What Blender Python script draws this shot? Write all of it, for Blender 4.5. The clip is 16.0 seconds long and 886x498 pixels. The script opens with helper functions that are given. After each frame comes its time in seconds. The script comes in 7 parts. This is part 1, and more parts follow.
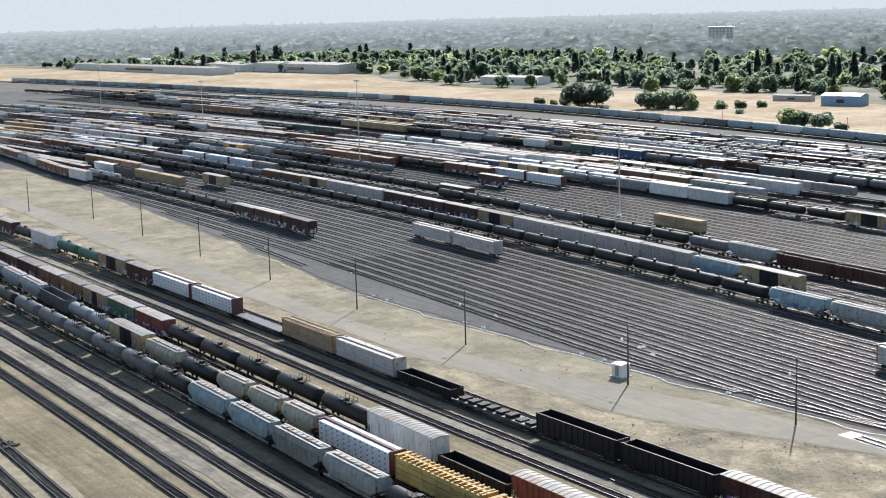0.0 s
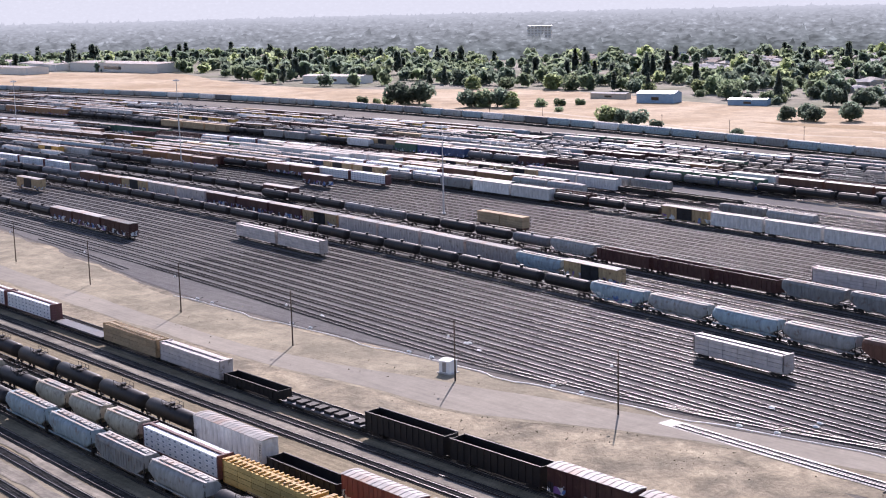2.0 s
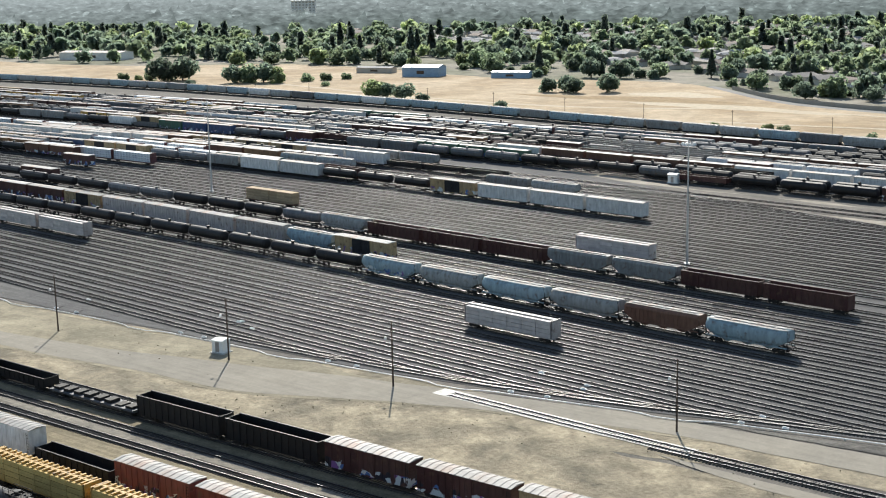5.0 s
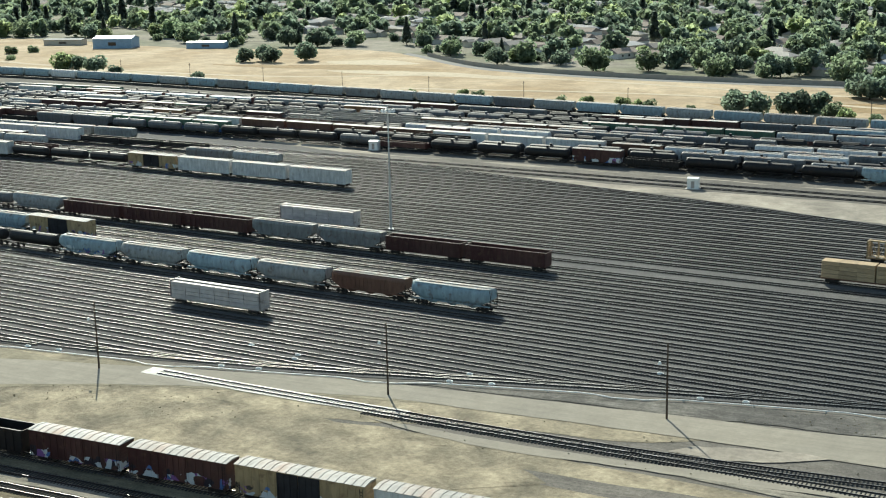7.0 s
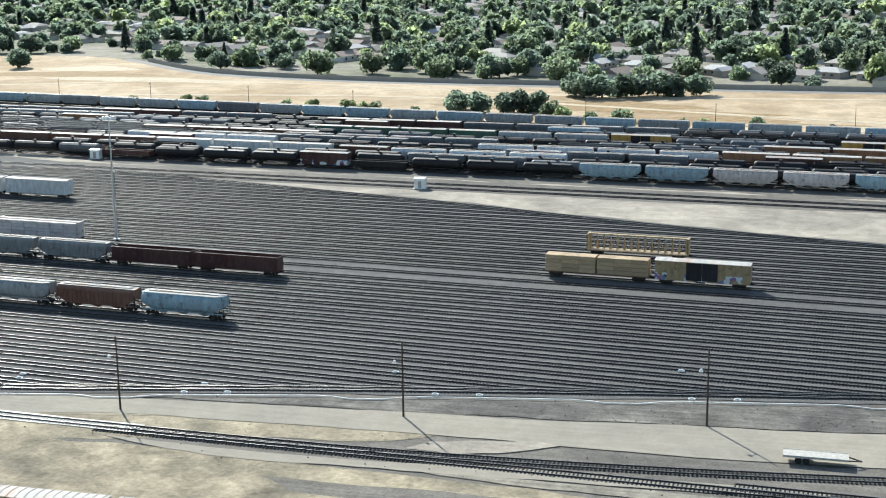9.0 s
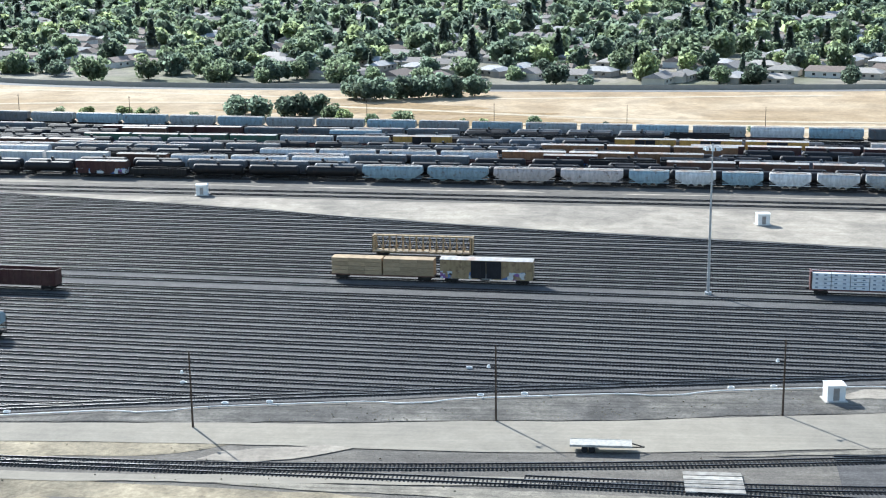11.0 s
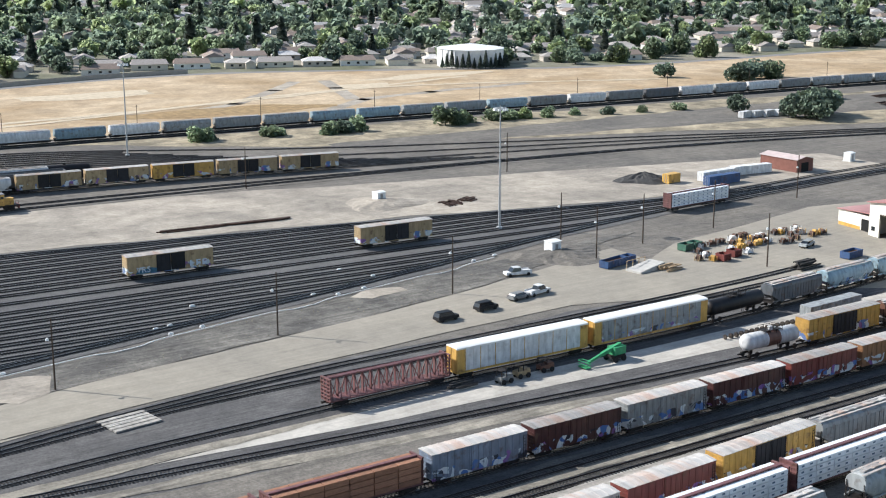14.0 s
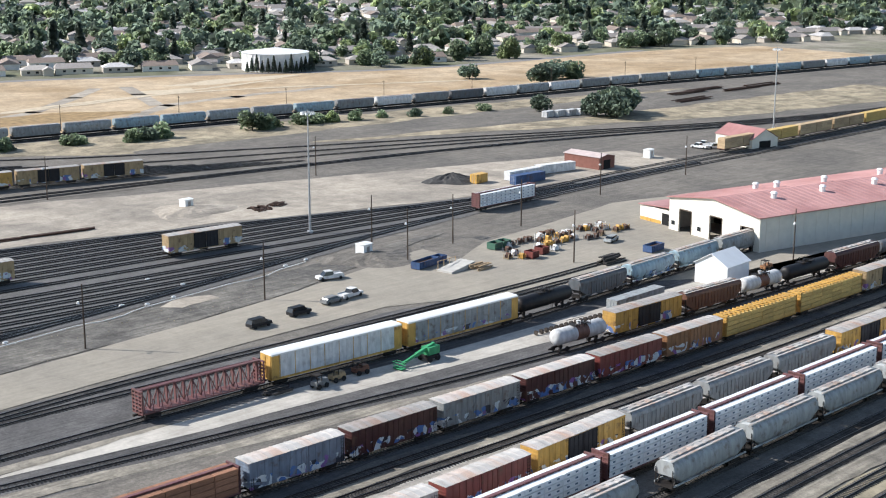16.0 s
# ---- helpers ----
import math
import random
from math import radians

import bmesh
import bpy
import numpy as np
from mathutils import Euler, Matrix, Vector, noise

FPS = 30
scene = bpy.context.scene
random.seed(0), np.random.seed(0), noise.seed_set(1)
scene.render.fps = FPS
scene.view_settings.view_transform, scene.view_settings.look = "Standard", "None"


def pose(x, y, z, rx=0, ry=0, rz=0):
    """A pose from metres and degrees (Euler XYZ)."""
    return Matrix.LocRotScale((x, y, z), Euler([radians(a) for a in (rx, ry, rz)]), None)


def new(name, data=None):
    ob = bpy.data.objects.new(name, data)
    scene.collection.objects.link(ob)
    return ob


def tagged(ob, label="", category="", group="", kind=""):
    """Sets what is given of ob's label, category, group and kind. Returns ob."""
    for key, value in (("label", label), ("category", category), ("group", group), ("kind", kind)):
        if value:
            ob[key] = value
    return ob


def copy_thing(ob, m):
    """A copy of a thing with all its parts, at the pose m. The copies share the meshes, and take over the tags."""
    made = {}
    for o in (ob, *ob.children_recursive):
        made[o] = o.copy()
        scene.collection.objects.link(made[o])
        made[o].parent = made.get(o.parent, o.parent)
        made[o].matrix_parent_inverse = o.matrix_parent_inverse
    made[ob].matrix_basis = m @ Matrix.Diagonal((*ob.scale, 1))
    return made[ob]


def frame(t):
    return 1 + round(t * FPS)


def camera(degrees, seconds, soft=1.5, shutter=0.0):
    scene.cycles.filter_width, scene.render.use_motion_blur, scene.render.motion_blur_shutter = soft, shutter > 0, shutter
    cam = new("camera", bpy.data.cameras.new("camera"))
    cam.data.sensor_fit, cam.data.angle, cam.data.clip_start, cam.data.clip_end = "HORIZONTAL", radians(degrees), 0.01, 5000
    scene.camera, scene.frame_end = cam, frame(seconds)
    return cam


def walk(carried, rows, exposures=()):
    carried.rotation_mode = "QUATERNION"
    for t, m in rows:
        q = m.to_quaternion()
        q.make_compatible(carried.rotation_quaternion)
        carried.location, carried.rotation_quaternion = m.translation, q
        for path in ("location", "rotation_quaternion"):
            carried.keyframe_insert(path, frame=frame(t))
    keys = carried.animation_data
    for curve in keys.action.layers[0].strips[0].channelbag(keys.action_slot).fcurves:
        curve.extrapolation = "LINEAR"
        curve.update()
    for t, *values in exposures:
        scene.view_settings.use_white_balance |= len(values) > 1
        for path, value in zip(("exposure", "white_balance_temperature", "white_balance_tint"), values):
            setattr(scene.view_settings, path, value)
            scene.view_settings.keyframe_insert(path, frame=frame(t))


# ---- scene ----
cam = camera(35.5, 16.0, soft=1.1)
EYE = 70.0
# seconds, yaw, pitch, roll: the camera hovers in one spot and pans to the right
PATH = [
    (0, 59.85, -10.14, 1.60), (0.5, 59.17, -10.20, 1.43), (1, 57.51, -10.26, 1.38), (1.5, 55.33, -10.30, 1.46),
    (2, 52.57, -10.37, 1.35), (2.5, 50.53, -10.40, 1.30), (3, 49.47, -10.41, 1.35), (3.5, 47.92, -10.49, 1.35),
    (4, 46.10, -10.72, 1.29), (6.5, 35.13, -13.08, 1.22), (7, 30.55, -13.14, 1.12), (7.5, 26.39, -13.17, 1.02),
    (8, 24.05, -13.18, 0.95), (8.5, 21.05, -13.19, 0.85), (11, 10.18, -13.19, 0.68), (11.5, 1.81, -13.20, 0.46),
    (12, -5.94, -13.19, 0.35), (12.5, -12.86, -13.20, 0.26), (13, -19.85, -13.19, 0.15), (13.5, -26.12, -13.18, 0.04),
    (14, -31.73, -13.13, 0.03), (14.5, -35.06, -13.09, 0.04), (15, -35.51, -13.06, 0.08), (15.5, -35.50, -13.03, 0.05),
    (16, -39.72, -13.00, -0.01),
]
EXPO = [(0, 0.72, 6420, 10), (1, 0.72, 6420, 14), (1.5, 0.74, 6420, 23), (2, 0.76, 6420, 30), (2.6, 0.72, 6520, 22), (3.3, 0.65, 6620, 12), (4, 0.65, 6620, 14), (6.3, 0.62, 6870, -3), (7, 0.62, 6870, -3), (8, 0.86, 6470, 2), (8.5, 0.9, 6420, 3), (11, 1.11, 5970, 6), (12.5, 0.87, 6220, 8), (16, 0.81, 6420, 11)]
walk(cam, [(t, pose(0, 0, EYE, 90 + p, r, y)) for t, y, p, r in PATH], EXPO)

# ---------------------------------------------------------------- light
SUN_EL, SUN_AZ = 34.8, 132.7          # degrees; azimuth counted from +x towards +y
world = bpy.data.worlds.new("world")
scene.world = world
world.use_nodes = True
wn = world.node_tree
sky = wn.nodes.new("ShaderNodeTexSky")
sky.sky_type, sky.sun_disc = "NISHITA", False
sky.sun_elevation, sky.sun_rotation = radians(SUN_EL), radians(90 - SUN_AZ)
sky.dust_density, sky.air_density, sky.altitude = 0.7, 1.1, 60
wn.nodes["Background"].inputs[1].default_value = 0.10
wn.links.new(sky.outputs[0], wn.nodes["Background"].inputs[0])
sun = new("sun", bpy.data.lights.new("sun", "SUN"))
sun.data.energy, sun.data.angle, sun.data.color = 4.25, radians(0.55), (1.0, 0.972, 0.925)
sd = Vector((math.cos(radians(SUN_AZ)) * math.cos(radians(SUN_EL)), math.sin(radians(SUN_AZ)) * math.cos(radians(SUN_EL)), math.sin(radians(SUN_EL))))
sun.matrix_world = Matrix.Translation((0, 0, 200)) @ sd.to_track_quat("Z", "Y").to_matrix().to_4x4()

# ---------------------------------------------------------------- materials
MATS = {}


def mat(name, color, rough=0.8, metal=0.0, scale=1.0, var=0.25, tint=None, bump=0.0, big=0.05, bigvar=0.2, rnd=0.0, spec=0.3, stretch=None, island=0.0):
    """Two scales of noise over a base colour, in metres; rnd: variation from object to object, island: from piece to piece."""
    if name in MATS:
        return MATS[name]
    m = bpy.data.materials.new(name)
    m.use_nodes = True
    nt = m.node_tree
    bs = nt.nodes["Principled BSDF"]
    co = nt.nodes.new("ShaderNodeTexCoord")
    src = co.outputs["Object"]
    if stretch:
        mp = nt.nodes.new("ShaderNodeMapping")
        mp.inputs["Scale"].default_value = stretch
        nt.links.new(src, mp.inputs[0])
        src = mp.outputs[0]
    fine, broad = nt.nodes.new("ShaderNodeTexNoise"), nt.nodes.new("ShaderNodeTexNoise")
    fine.inputs["Scale"].default_value, fine.inputs["Detail"].default_value = scale, 5
    broad.inputs["Scale"].default_value, broad.inputs["Detail"].default_value = big, 4
    nt.links.new(src, fine.inputs["Vector"])
    nt.links.new(src, broad.inputs["Vector"])
    def ramp(sock, amount):
        r = nt.nodes.new("ShaderNodeMapRange")
        r.inputs[1].default_value, r.inputs[2].default_value = 0.3, 0.7
        r.inputs[3].default_value, r.inputs[4].default_value = 1 - amount, 1 + amount
        nt.links.new(sock, r.inputs[0])
        return r.outputs[0]
    def times(a, b):
        x = nt.nodes.new("ShaderNodeMath")
        x.operation = "MULTIPLY"
        nt.links.new(a, x.inputs[0])
        nt.links.new(b, x.inputs[1])
        return x.outputs[0]
    value = times(ramp(fine.outputs[0], var), ramp(broad.outputs[0], bigvar))
    if rnd:
        inf = nt.nodes.new("ShaderNodeObjectInfo")
        r = nt.nodes.new("ShaderNodeMapRange")
        r.inputs[3].default_value, r.inputs[4].default_value = 1 - rnd, 1 + rnd
        nt.links.new(inf.outputs["Random"], r.inputs[0])
        value = times(value, r.outputs[0])
    if island:
        inf = nt.nodes.new("ShaderNodeNewGeometry")
        r = nt.nodes.new("ShaderNodeMapRange")
        r.inputs[3].default_value, r.inputs[4].default_value = 1 - island, 1 + island
        nt.links.new(inf.outputs["Random Per Island"], r.inputs[0])
        value = times(value, r.outputs[0])
    mix = nt.nodes.new("ShaderNodeMix")
    mix.data_type = "RGBA"
    mix.inputs[6].default_value = (*color, 1)
    mix.inputs[7].default_value = (*(tint or [c * 0.8 for c in color]), 1)
    r2 = nt.nodes.new("ShaderNodeMapRange")
    r2.inputs[1].default_value, r2.inputs[2].default_value = 0.42, 0.62
    nt.links.new(broad.outputs[0], r2.inputs[0])
    nt.links.new(r2.outputs[0], mix.inputs[0])
    mul = nt.nodes.new("ShaderNodeVectorMath")
    mul.operation = "SCALE"
    nt.links.new(mix.outputs[2], mul.inputs[0])
    nt.links.new(value, mul.inputs["Scale"])
    nt.links.new(mul.outputs[0], bs.inputs["Base Color"])
    bs.inputs["Roughness"].default_value, bs.inputs["Metallic"].default_value = rough, metal
    bs.inputs["Specular IOR Level"].default_value = spec
    if bump:
        b = nt.nodes.new("ShaderNodeBump")
        b.inputs["Strength"].default_value, b.inputs["Distance"].default_value = bump, 0.1
        nt.links.new(fine.outputs[0], b.inputs["Height"])
        nt.links.new(b.outputs[0], bs.inputs["Normal"])
    MATS[name] = m
    return m


PAINT = {  # paint colours of the rolling stock, by letter
    "k": (0.008, 0.008, 0.0095), "m": (0.060, 0.019, 0.019), "b": (0.13, 0.06, 0.04), "t": (0.40, 0.29, 0.16), "y": (0.54, 0.315, 0.075),
    "w": (0.64, 0.64, 0.63), "l": (0.25, 0.345, 0.39), "g": (0.21, 0.22, 0.22), "d": (0.10, 0.11, 0.12), "u": (0.04, 0.085, 0.19),
    "n": (0.05, 0.13, 0.09), "o": (0.27, 0.135, 0.065), "p": (0.50, 0.44, 0.41), "r": (0.17, 0.042, 0.036), "s": (0.31, 0.33, 0.33), "e": (0.47, 0.42, 0.32), "v": (0.155, 0.066, 0.068), "q": (0.16, 0.20, 0.26),
}
WORD = {"k": "black", "m": "maroon", "b": "brown", "t": "tan", "y": "yellow", "w": "white", "l": "pale blue", "g": "grey", "d": "dark grey",
        "u": "blue", "n": "green", "o": "rusty orange", "p": "pale pinkish grey", "r": "red", "s": "light grey", "e": "cream", "v": "faded maroon", "q": "blue-grey"}


def paint(code, tagging=False):
    """Weathered car paint with rust streaks down the sides, and sprayed patches low on the sides where tagging is set."""
    name = "paint_" + code + ("_tagged" if tagging else "")
    if name in MATS:
        return MATS[name]
    c = PAINT[code]
    m = mat(name, c, 0.55, 0.0, 1.3, 0.22, [x * 0.72 + (0.03 if code == 'k' else 0.22) * y for x, y in zip(c, (0.10, 0.07, 0.05))], 0.0, 0.22, 0.22, 0.16, 0.35, (1.0, 1.0, 0.35))
    nt = m.node_tree
    bs = nt.nodes["Principled BSDF"]
    base = bs.inputs["Base Color"].links[0].from_socket
    co, sep, inf = nt.nodes.new("ShaderNodeTexCoord"), nt.nodes.new("ShaderNodeSeparateXYZ"), nt.nodes.new("ShaderNodeObjectInfo")
    off = nt.nodes.new("ShaderNodeVectorMath")
    off.operation = "ADD"
    sc = nt.nodes.new("ShaderNodeVectorMath")
    sc.operation = "SCALE"
    sc.inputs[0].default_value, = ((37.0, 11.0, 3.0),)
    nt.links.new(inf.outputs["Random"], sc.inputs["Scale"])
    nt.links.new(co.outputs["Object"], off.inputs[0])
    nt.links.new(sc.outputs[0], off.inputs[1])
    # rust
    rust = nt.nodes.new("ShaderNodeTexNoise")
    rust.inputs["Scale"].default_value, rust.inputs["Detail"].default_value = 0.9, 6
    nt.links.new(off.outputs[0], rust.inputs["Vector"])
    rr = nt.nodes.new("ShaderNodeMapRange")
    rr.inputs[1].default_value, rr.inputs[2].default_value, rr.inputs[4].default_value = 0.56, 0.72, {'w': 0.25, 'k': 0.22}.get(code, 0.7)
    nt.links.new(rust.outputs[0], rr.inputs[0])
    mx = nt.nodes.new("ShaderNodeMix")
    mx.data_type = "RGBA"
    mx.inputs[7].default_value = (0.10, 0.055, 0.035, 1)
    nt.links.new(rr.outputs[0], mx.inputs[0])
    nt.links.new(base, mx.inputs[6])
    out = mx.outputs[2]
    if tagging:
        nt.links.new(co.outputs["Object"], sep.inputs[0])
        blob, hue = nt.nodes.new("ShaderNodeTexNoise"), nt.nodes.new("ShaderNodeTexVoronoi")
        blob.inputs["Scale"].default_value, blob.inputs["Detail"].default_value, blob.inputs["Distortion"].default_value = 0.42, 3, 1.2
        hue.inputs["Scale"].default_value = 0.9
        nt.links.new(off.outputs[0], blob.inputs["Vector"])
        nt.links.new(off.outputs[0], hue.inputs["Vector"])
        low = nt.nodes.new("ShaderNodeMapRange")
        low.inputs[1].default_value, low.inputs[2].default_value, low.inputs[3].default_value, low.inputs[4].default_value = 2.3, 2.7, 0.30, 0.0
        nt.links.new(sep.outputs[2], low.inputs[0])
        add = nt.nodes.new("ShaderNodeMath")
        nt.links.new(blob.outputs[0], add.inputs[0])
        nt.links.new(low.outputs[0], add.inputs[1])
        st = nt.nodes.new("ShaderNodeMapRange")
        st.inputs[1].default_value, st.inputs[2].default_value, st.inputs[4].default_value = 0.80, 0.83, 0.9
        nt.links.new(add.outputs[0], st.inputs[0])
        cr = nt.nodes.new("ShaderNodeValToRGB")
        cr.color_ramp.interpolation = "CONSTANT"
        tones = [(0.0, (0.55, 0.6, 0.62, 1)), (0.3, (0.07, 0.16, 0.38, 1)), (0.5, (0.6, 0.62, 0.62, 1)), (0.66, (0.22, 0.10, 0.30, 1)), (0.82, (0.02, 0.02, 0.03, 1))]
        for k, (p, cc) in enumerate(tones):
            e = cr.color_ramp.elements[k] if k < 2 else cr.color_ramp.elements.new(p)
            e.position, e.color = p, cc
        s2 = nt.nodes.new("ShaderNodeSeparateXYZ")
        nt.links.new(hue.outputs["Color"], s2.inputs[0])
        nt.links.new(s2.outputs[0], cr.inputs[0])
        m2 = nt.nodes.new("ShaderNodeMix")
        m2.data_type = "RGBA"
        nt.links.new(st.outputs[0], m2.inputs[0])
        nt.links.new(out, m2.inputs[6])
        nt.links.new(cr.outputs[0], m2.inputs[7])
        out = m2.outputs[2]
    nt.links.new(out, bs.inputs["Base Color"])
    return m


M_STEEL = mat("dark_running_gear", (0.030, 0.026, 0.024), 0.7, 0.2, 3, 0.3)
M_WHEEL = mat("worn_wheel_steel", (0.10, 0.085, 0.075), 0.5, 0.6, 4, 0.3)
M_RAIL = mat("rail_steel", (0.026, 0.020, 0.018), 0.75, 0.1, 2, 0.2, spec=0.5)
M_HEAD = mat("polished_rail_head", (0.25, 0.245, 0.24), 0.43, 1.0, 2, 0.15)
M_TIE = mat("timber_ties", (0.058, 0.052, 0.047), 0.9, 0, 2, 0.3, (0.080, 0.074, 0.068), island=0.3)
M_ROOF = mat("weathered_galvanised_roof", (0.42, 0.40, 0.375), 0.65, 0.0, 0.8, 0.2, (0.32, 0.235, 0.19), 0, 0.3, 0.25, 0.25, stretch=(1, 0.25, 1))
M_DOORK = mat("black_door_paint", (0.02, 0.02, 0.024), 0.6, 0, 1, 0.3, rnd=0.3)
M_WRAP = mat("white_lumber_wrap", (0.78, 0.80, 0.82), 0.45, 0, 0.8, 0.1, island=0.08)
M_PRINT = mat("dark_blue_print", (0.10, 0.15, 0.22), 0.5, 0, 1, 0.1)
M_LUMBER = mat("stacked_lumber", (0.42, 0.305, 0.185), 0.8, 0, 4, 0.25, rnd=0.16, stretch=(0.3, 1, 4), island=0.15)
M_CREAM = mat("cream_wall_panel", (0.72, 0.69, 0.60), 0.7, 0, 0.6, 0.06)
M_REDROOF = mat("faded_red_metal_roof", (0.33, 0.16, 0.15), 0.6, 0.0, 0.5, 0.08, (0.38, 0.21, 0.195))
M_GLASS = mat("dark_window_glass", (0.015, 0.02, 0.025), 0.08, 0, 1, 0.1, spec=0.6)
# near-black colour that stands for the shade of unlit interiors
M_DARK = mat("dark_interior", (0.012, 0.012, 0.012), 0.9, 0, 1, 0.2)
M_WHITE = mat("white_painted_metal", (0.78, 0.78, 0.76), 0.45, 0, 0.8, 0.06, (0.70, 0.70, 0.68))
M_GALV = mat("galvanised_mast_steel", (0.50, 0.51, 0.52), 0.45, 0.5, 1, 0.1)
M_POLE = mat("weathered_pole_timber", (0.075, 0.055, 0.042), 0.9, 0, 2, 0.3, stretch=(1, 1, 0.1))
M_CONC = mat("concrete", (0.48, 0.46, 0.42), 0.85, 0, 1, 0.12, rnd=0.1)
M_RUBBER = mat("tyre_rubber", (0.02, 0.02, 0.02), 0.8, 0, 3, 0.2)
# grounds
def ground_mat(name, color, tint, grain=0.3, patch=0.2, streak=0.12, scale=2.0, broad=0.06, bump=0.5):
    """Loose ground: stony grain, clumps, broad patches of a second colour, and faint ruts along the tracks."""
    m = bpy.data.materials.new(name)
    m.use_nodes = True
    nt = m.node_tree
    bs = nt.nodes["Principled BSDF"]
    co = nt.nodes.new("ShaderNodeTexCoord").outputs["Object"]

    def layer(sc, detail, rough, vec, distort=0.0):
        n = nt.nodes.new("ShaderNodeTexNoise")
        n.inputs["Scale"].default_value, n.inputs["Detail"].default_value = sc, detail
        n.inputs["Roughness"].default_value, n.inputs["Distortion"].default_value = rough, distort
        nt.links.new(vec, n.inputs["Vector"])
        return n.outputs[0]

    def spread(sock, lo, hi, a, b):
        r = nt.nodes.new("ShaderNodeMapRange")
        for k, v in enumerate((lo, hi, a, b)):
            r.inputs[k + 1].default_value = v
        nt.links.new(sock, r.inputs[0])
        return r.outputs[0]

    def times(a, b):
        x = nt.nodes.new("ShaderNodeMath")
        x.operation = "MULTIPLY"
        nt.links.new(a, x.inputs[0])
        nt.links.new(b, x.inputs[1])
        return x.outputs[0]

    rut = nt.nodes.new("ShaderNodeMapping")
    rut.vector_type = "TEXTURE"
    rut.inputs["Rotation"].default_value, rut.inputs["Scale"].default_value = (0, 0, radians(5)), (26, 0.9, 1)
    nt.links.new(co, rut.inputs[0])
    stones = layer(scale, 9, 0.72, co)
    clumps = layer(scale * 0.16, 6, 0.62, co, 0.6)
    wide = layer(broad, 7, 0.6, co, 0.4)
    value = times(spread(stones, 0.3, 0.7, 1 - grain, 1 + grain), spread(clumps, 0.32, 0.68, 1 - patch, 1 + patch))
    value = times(value, spread(layer(1.0, 5, 0.6, rut.outputs[0]), 0.3, 0.7, 1 - streak, 1 + streak))
    mix = nt.nodes.new("ShaderNodeMix")
    mix.data_type = "RGBA"
    mix.inputs[6].default_value, mix.inputs[7].default_value = (*color, 1), (*tint, 1)
    nt.links.new(spread(wide, 0.40, 0.62, 0, 1), mix.inputs[0])
    mul = nt.nodes.new("ShaderNodeVectorMath")
    mul.operation = "SCALE"
    nt.links.new(mix.outputs[2], mul.inputs[0])
    nt.links.new(value, mul.inputs["Scale"])
    nt.links.new(mul.outputs[0], bs.inputs["Base Color"])
    bs.inputs["Roughness"].default_value, bs.inputs["Specular IOR Level"].default_value = 0.95, 0.2
    b = nt.nodes.new("ShaderNodeBump")
    b.inputs["Strength"].default_value, b.inputs["Distance"].default_value = bump, 0.25
    nt.links.new(stones, b.inputs["Height"])
    nt.links.new(b.outputs[0], bs.inputs["Normal"])
    MATS[name] = m
    return m


G_FAR = ground_mat("town_ground", (0.25, 0.225, 0.18), (0.13, 0.135, 0.08), 0.2, 0.3, 0.0, 0.4, 0.012, 0.2)
G_BALLAST = ground_mat("dark_ballast", (0.098, 0.095, 0.094), (0.124, 0.120, 0.115), 0.35, 0.14, 0.16, 3.0, 0.03)
G_BALLAST2 = ground_mat("brown_grey_ballast", (0.122, 0.112, 0.099), (0.168, 0.152, 0.130), 0.34, 0.2, 0.2, 2.2, 0.04)
G_DIRT = ground_mat("pale_packed_dirt", (0.37, 0.325, 0.265), (0.25, 0.222, 0.185), 0.18, 0.2, 0.10, 1.4, 0.04, 0.4)
G_VERGE = ground_mat("olive_dusty_earth", (0.305, 0.265, 0.187), (0.205, 0.180, 0.127), 0.2, 0.22, 0.08, 1.3, 0.05)
G_ROAD = ground_mat("pale_dusty_asphalt", (0.295, 0.265, 0.215), (0.25, 0.227, 0.188), 0.09, 0.09, 0.08, 1.8, 0.03, 0.1)
G_FIELD = ground_mat("dry_golden_grass_ground", (0.45, 0.350, 0.235), (0.32, 0.228, 0.132), 0.22, 0.22, 0.06, 0.6, 0.016, 0.4)
G_WEED = ground_mat("scuffed_earth", (0.35, 0.295, 0.205), (0.185, 0.160, 0.115), 0.3, 0.36, 0.04, 1.2, 0.07, 0.9)
G_LIGHT = ground_mat("light_gravel", (0.40, 0.372, 0.325), (0.27, 0.25, 0.218), 0.24, 0.2, 0.26, 2.2, 0.07)


# ---------------------------------------------------------------- mesh helpers
def box(bm, x0, x1, y0, y1, z0, z1):
    v = [bm.verts.new(p) for p in ((x0, y0, z0), (x1, y0, z0), (x1, y1, z0), (x0, y1, z0), (x0, y0, z1), (x1, y0, z1), (x1, y1, z1), (x0, y1, z1))]
    for f in ((3, 2, 1, 0), (4, 5, 6, 7), (0, 1, 5, 4), (1, 2, 6, 5), (2, 3, 7, 6), (3, 0, 4, 7)):
        bm.faces.new([v[i] for i in f])
    return v


def prism(bm, ring_a, ring_b, caps=True):
    """Skin between two rings of equal count, with end caps."""
    a, b = [bm.verts.new(p) for p in ring_a], [bm.verts.new(p) for p in ring_b]
    n = len(a)
    for i in range(n):
        bm.faces.new((a[i], a[(i + 1) % n], b[(i + 1) % n], b[i]))
    if caps:
        bm.faces.new(a[::-1])
        bm.faces.new(b)
    return a, b


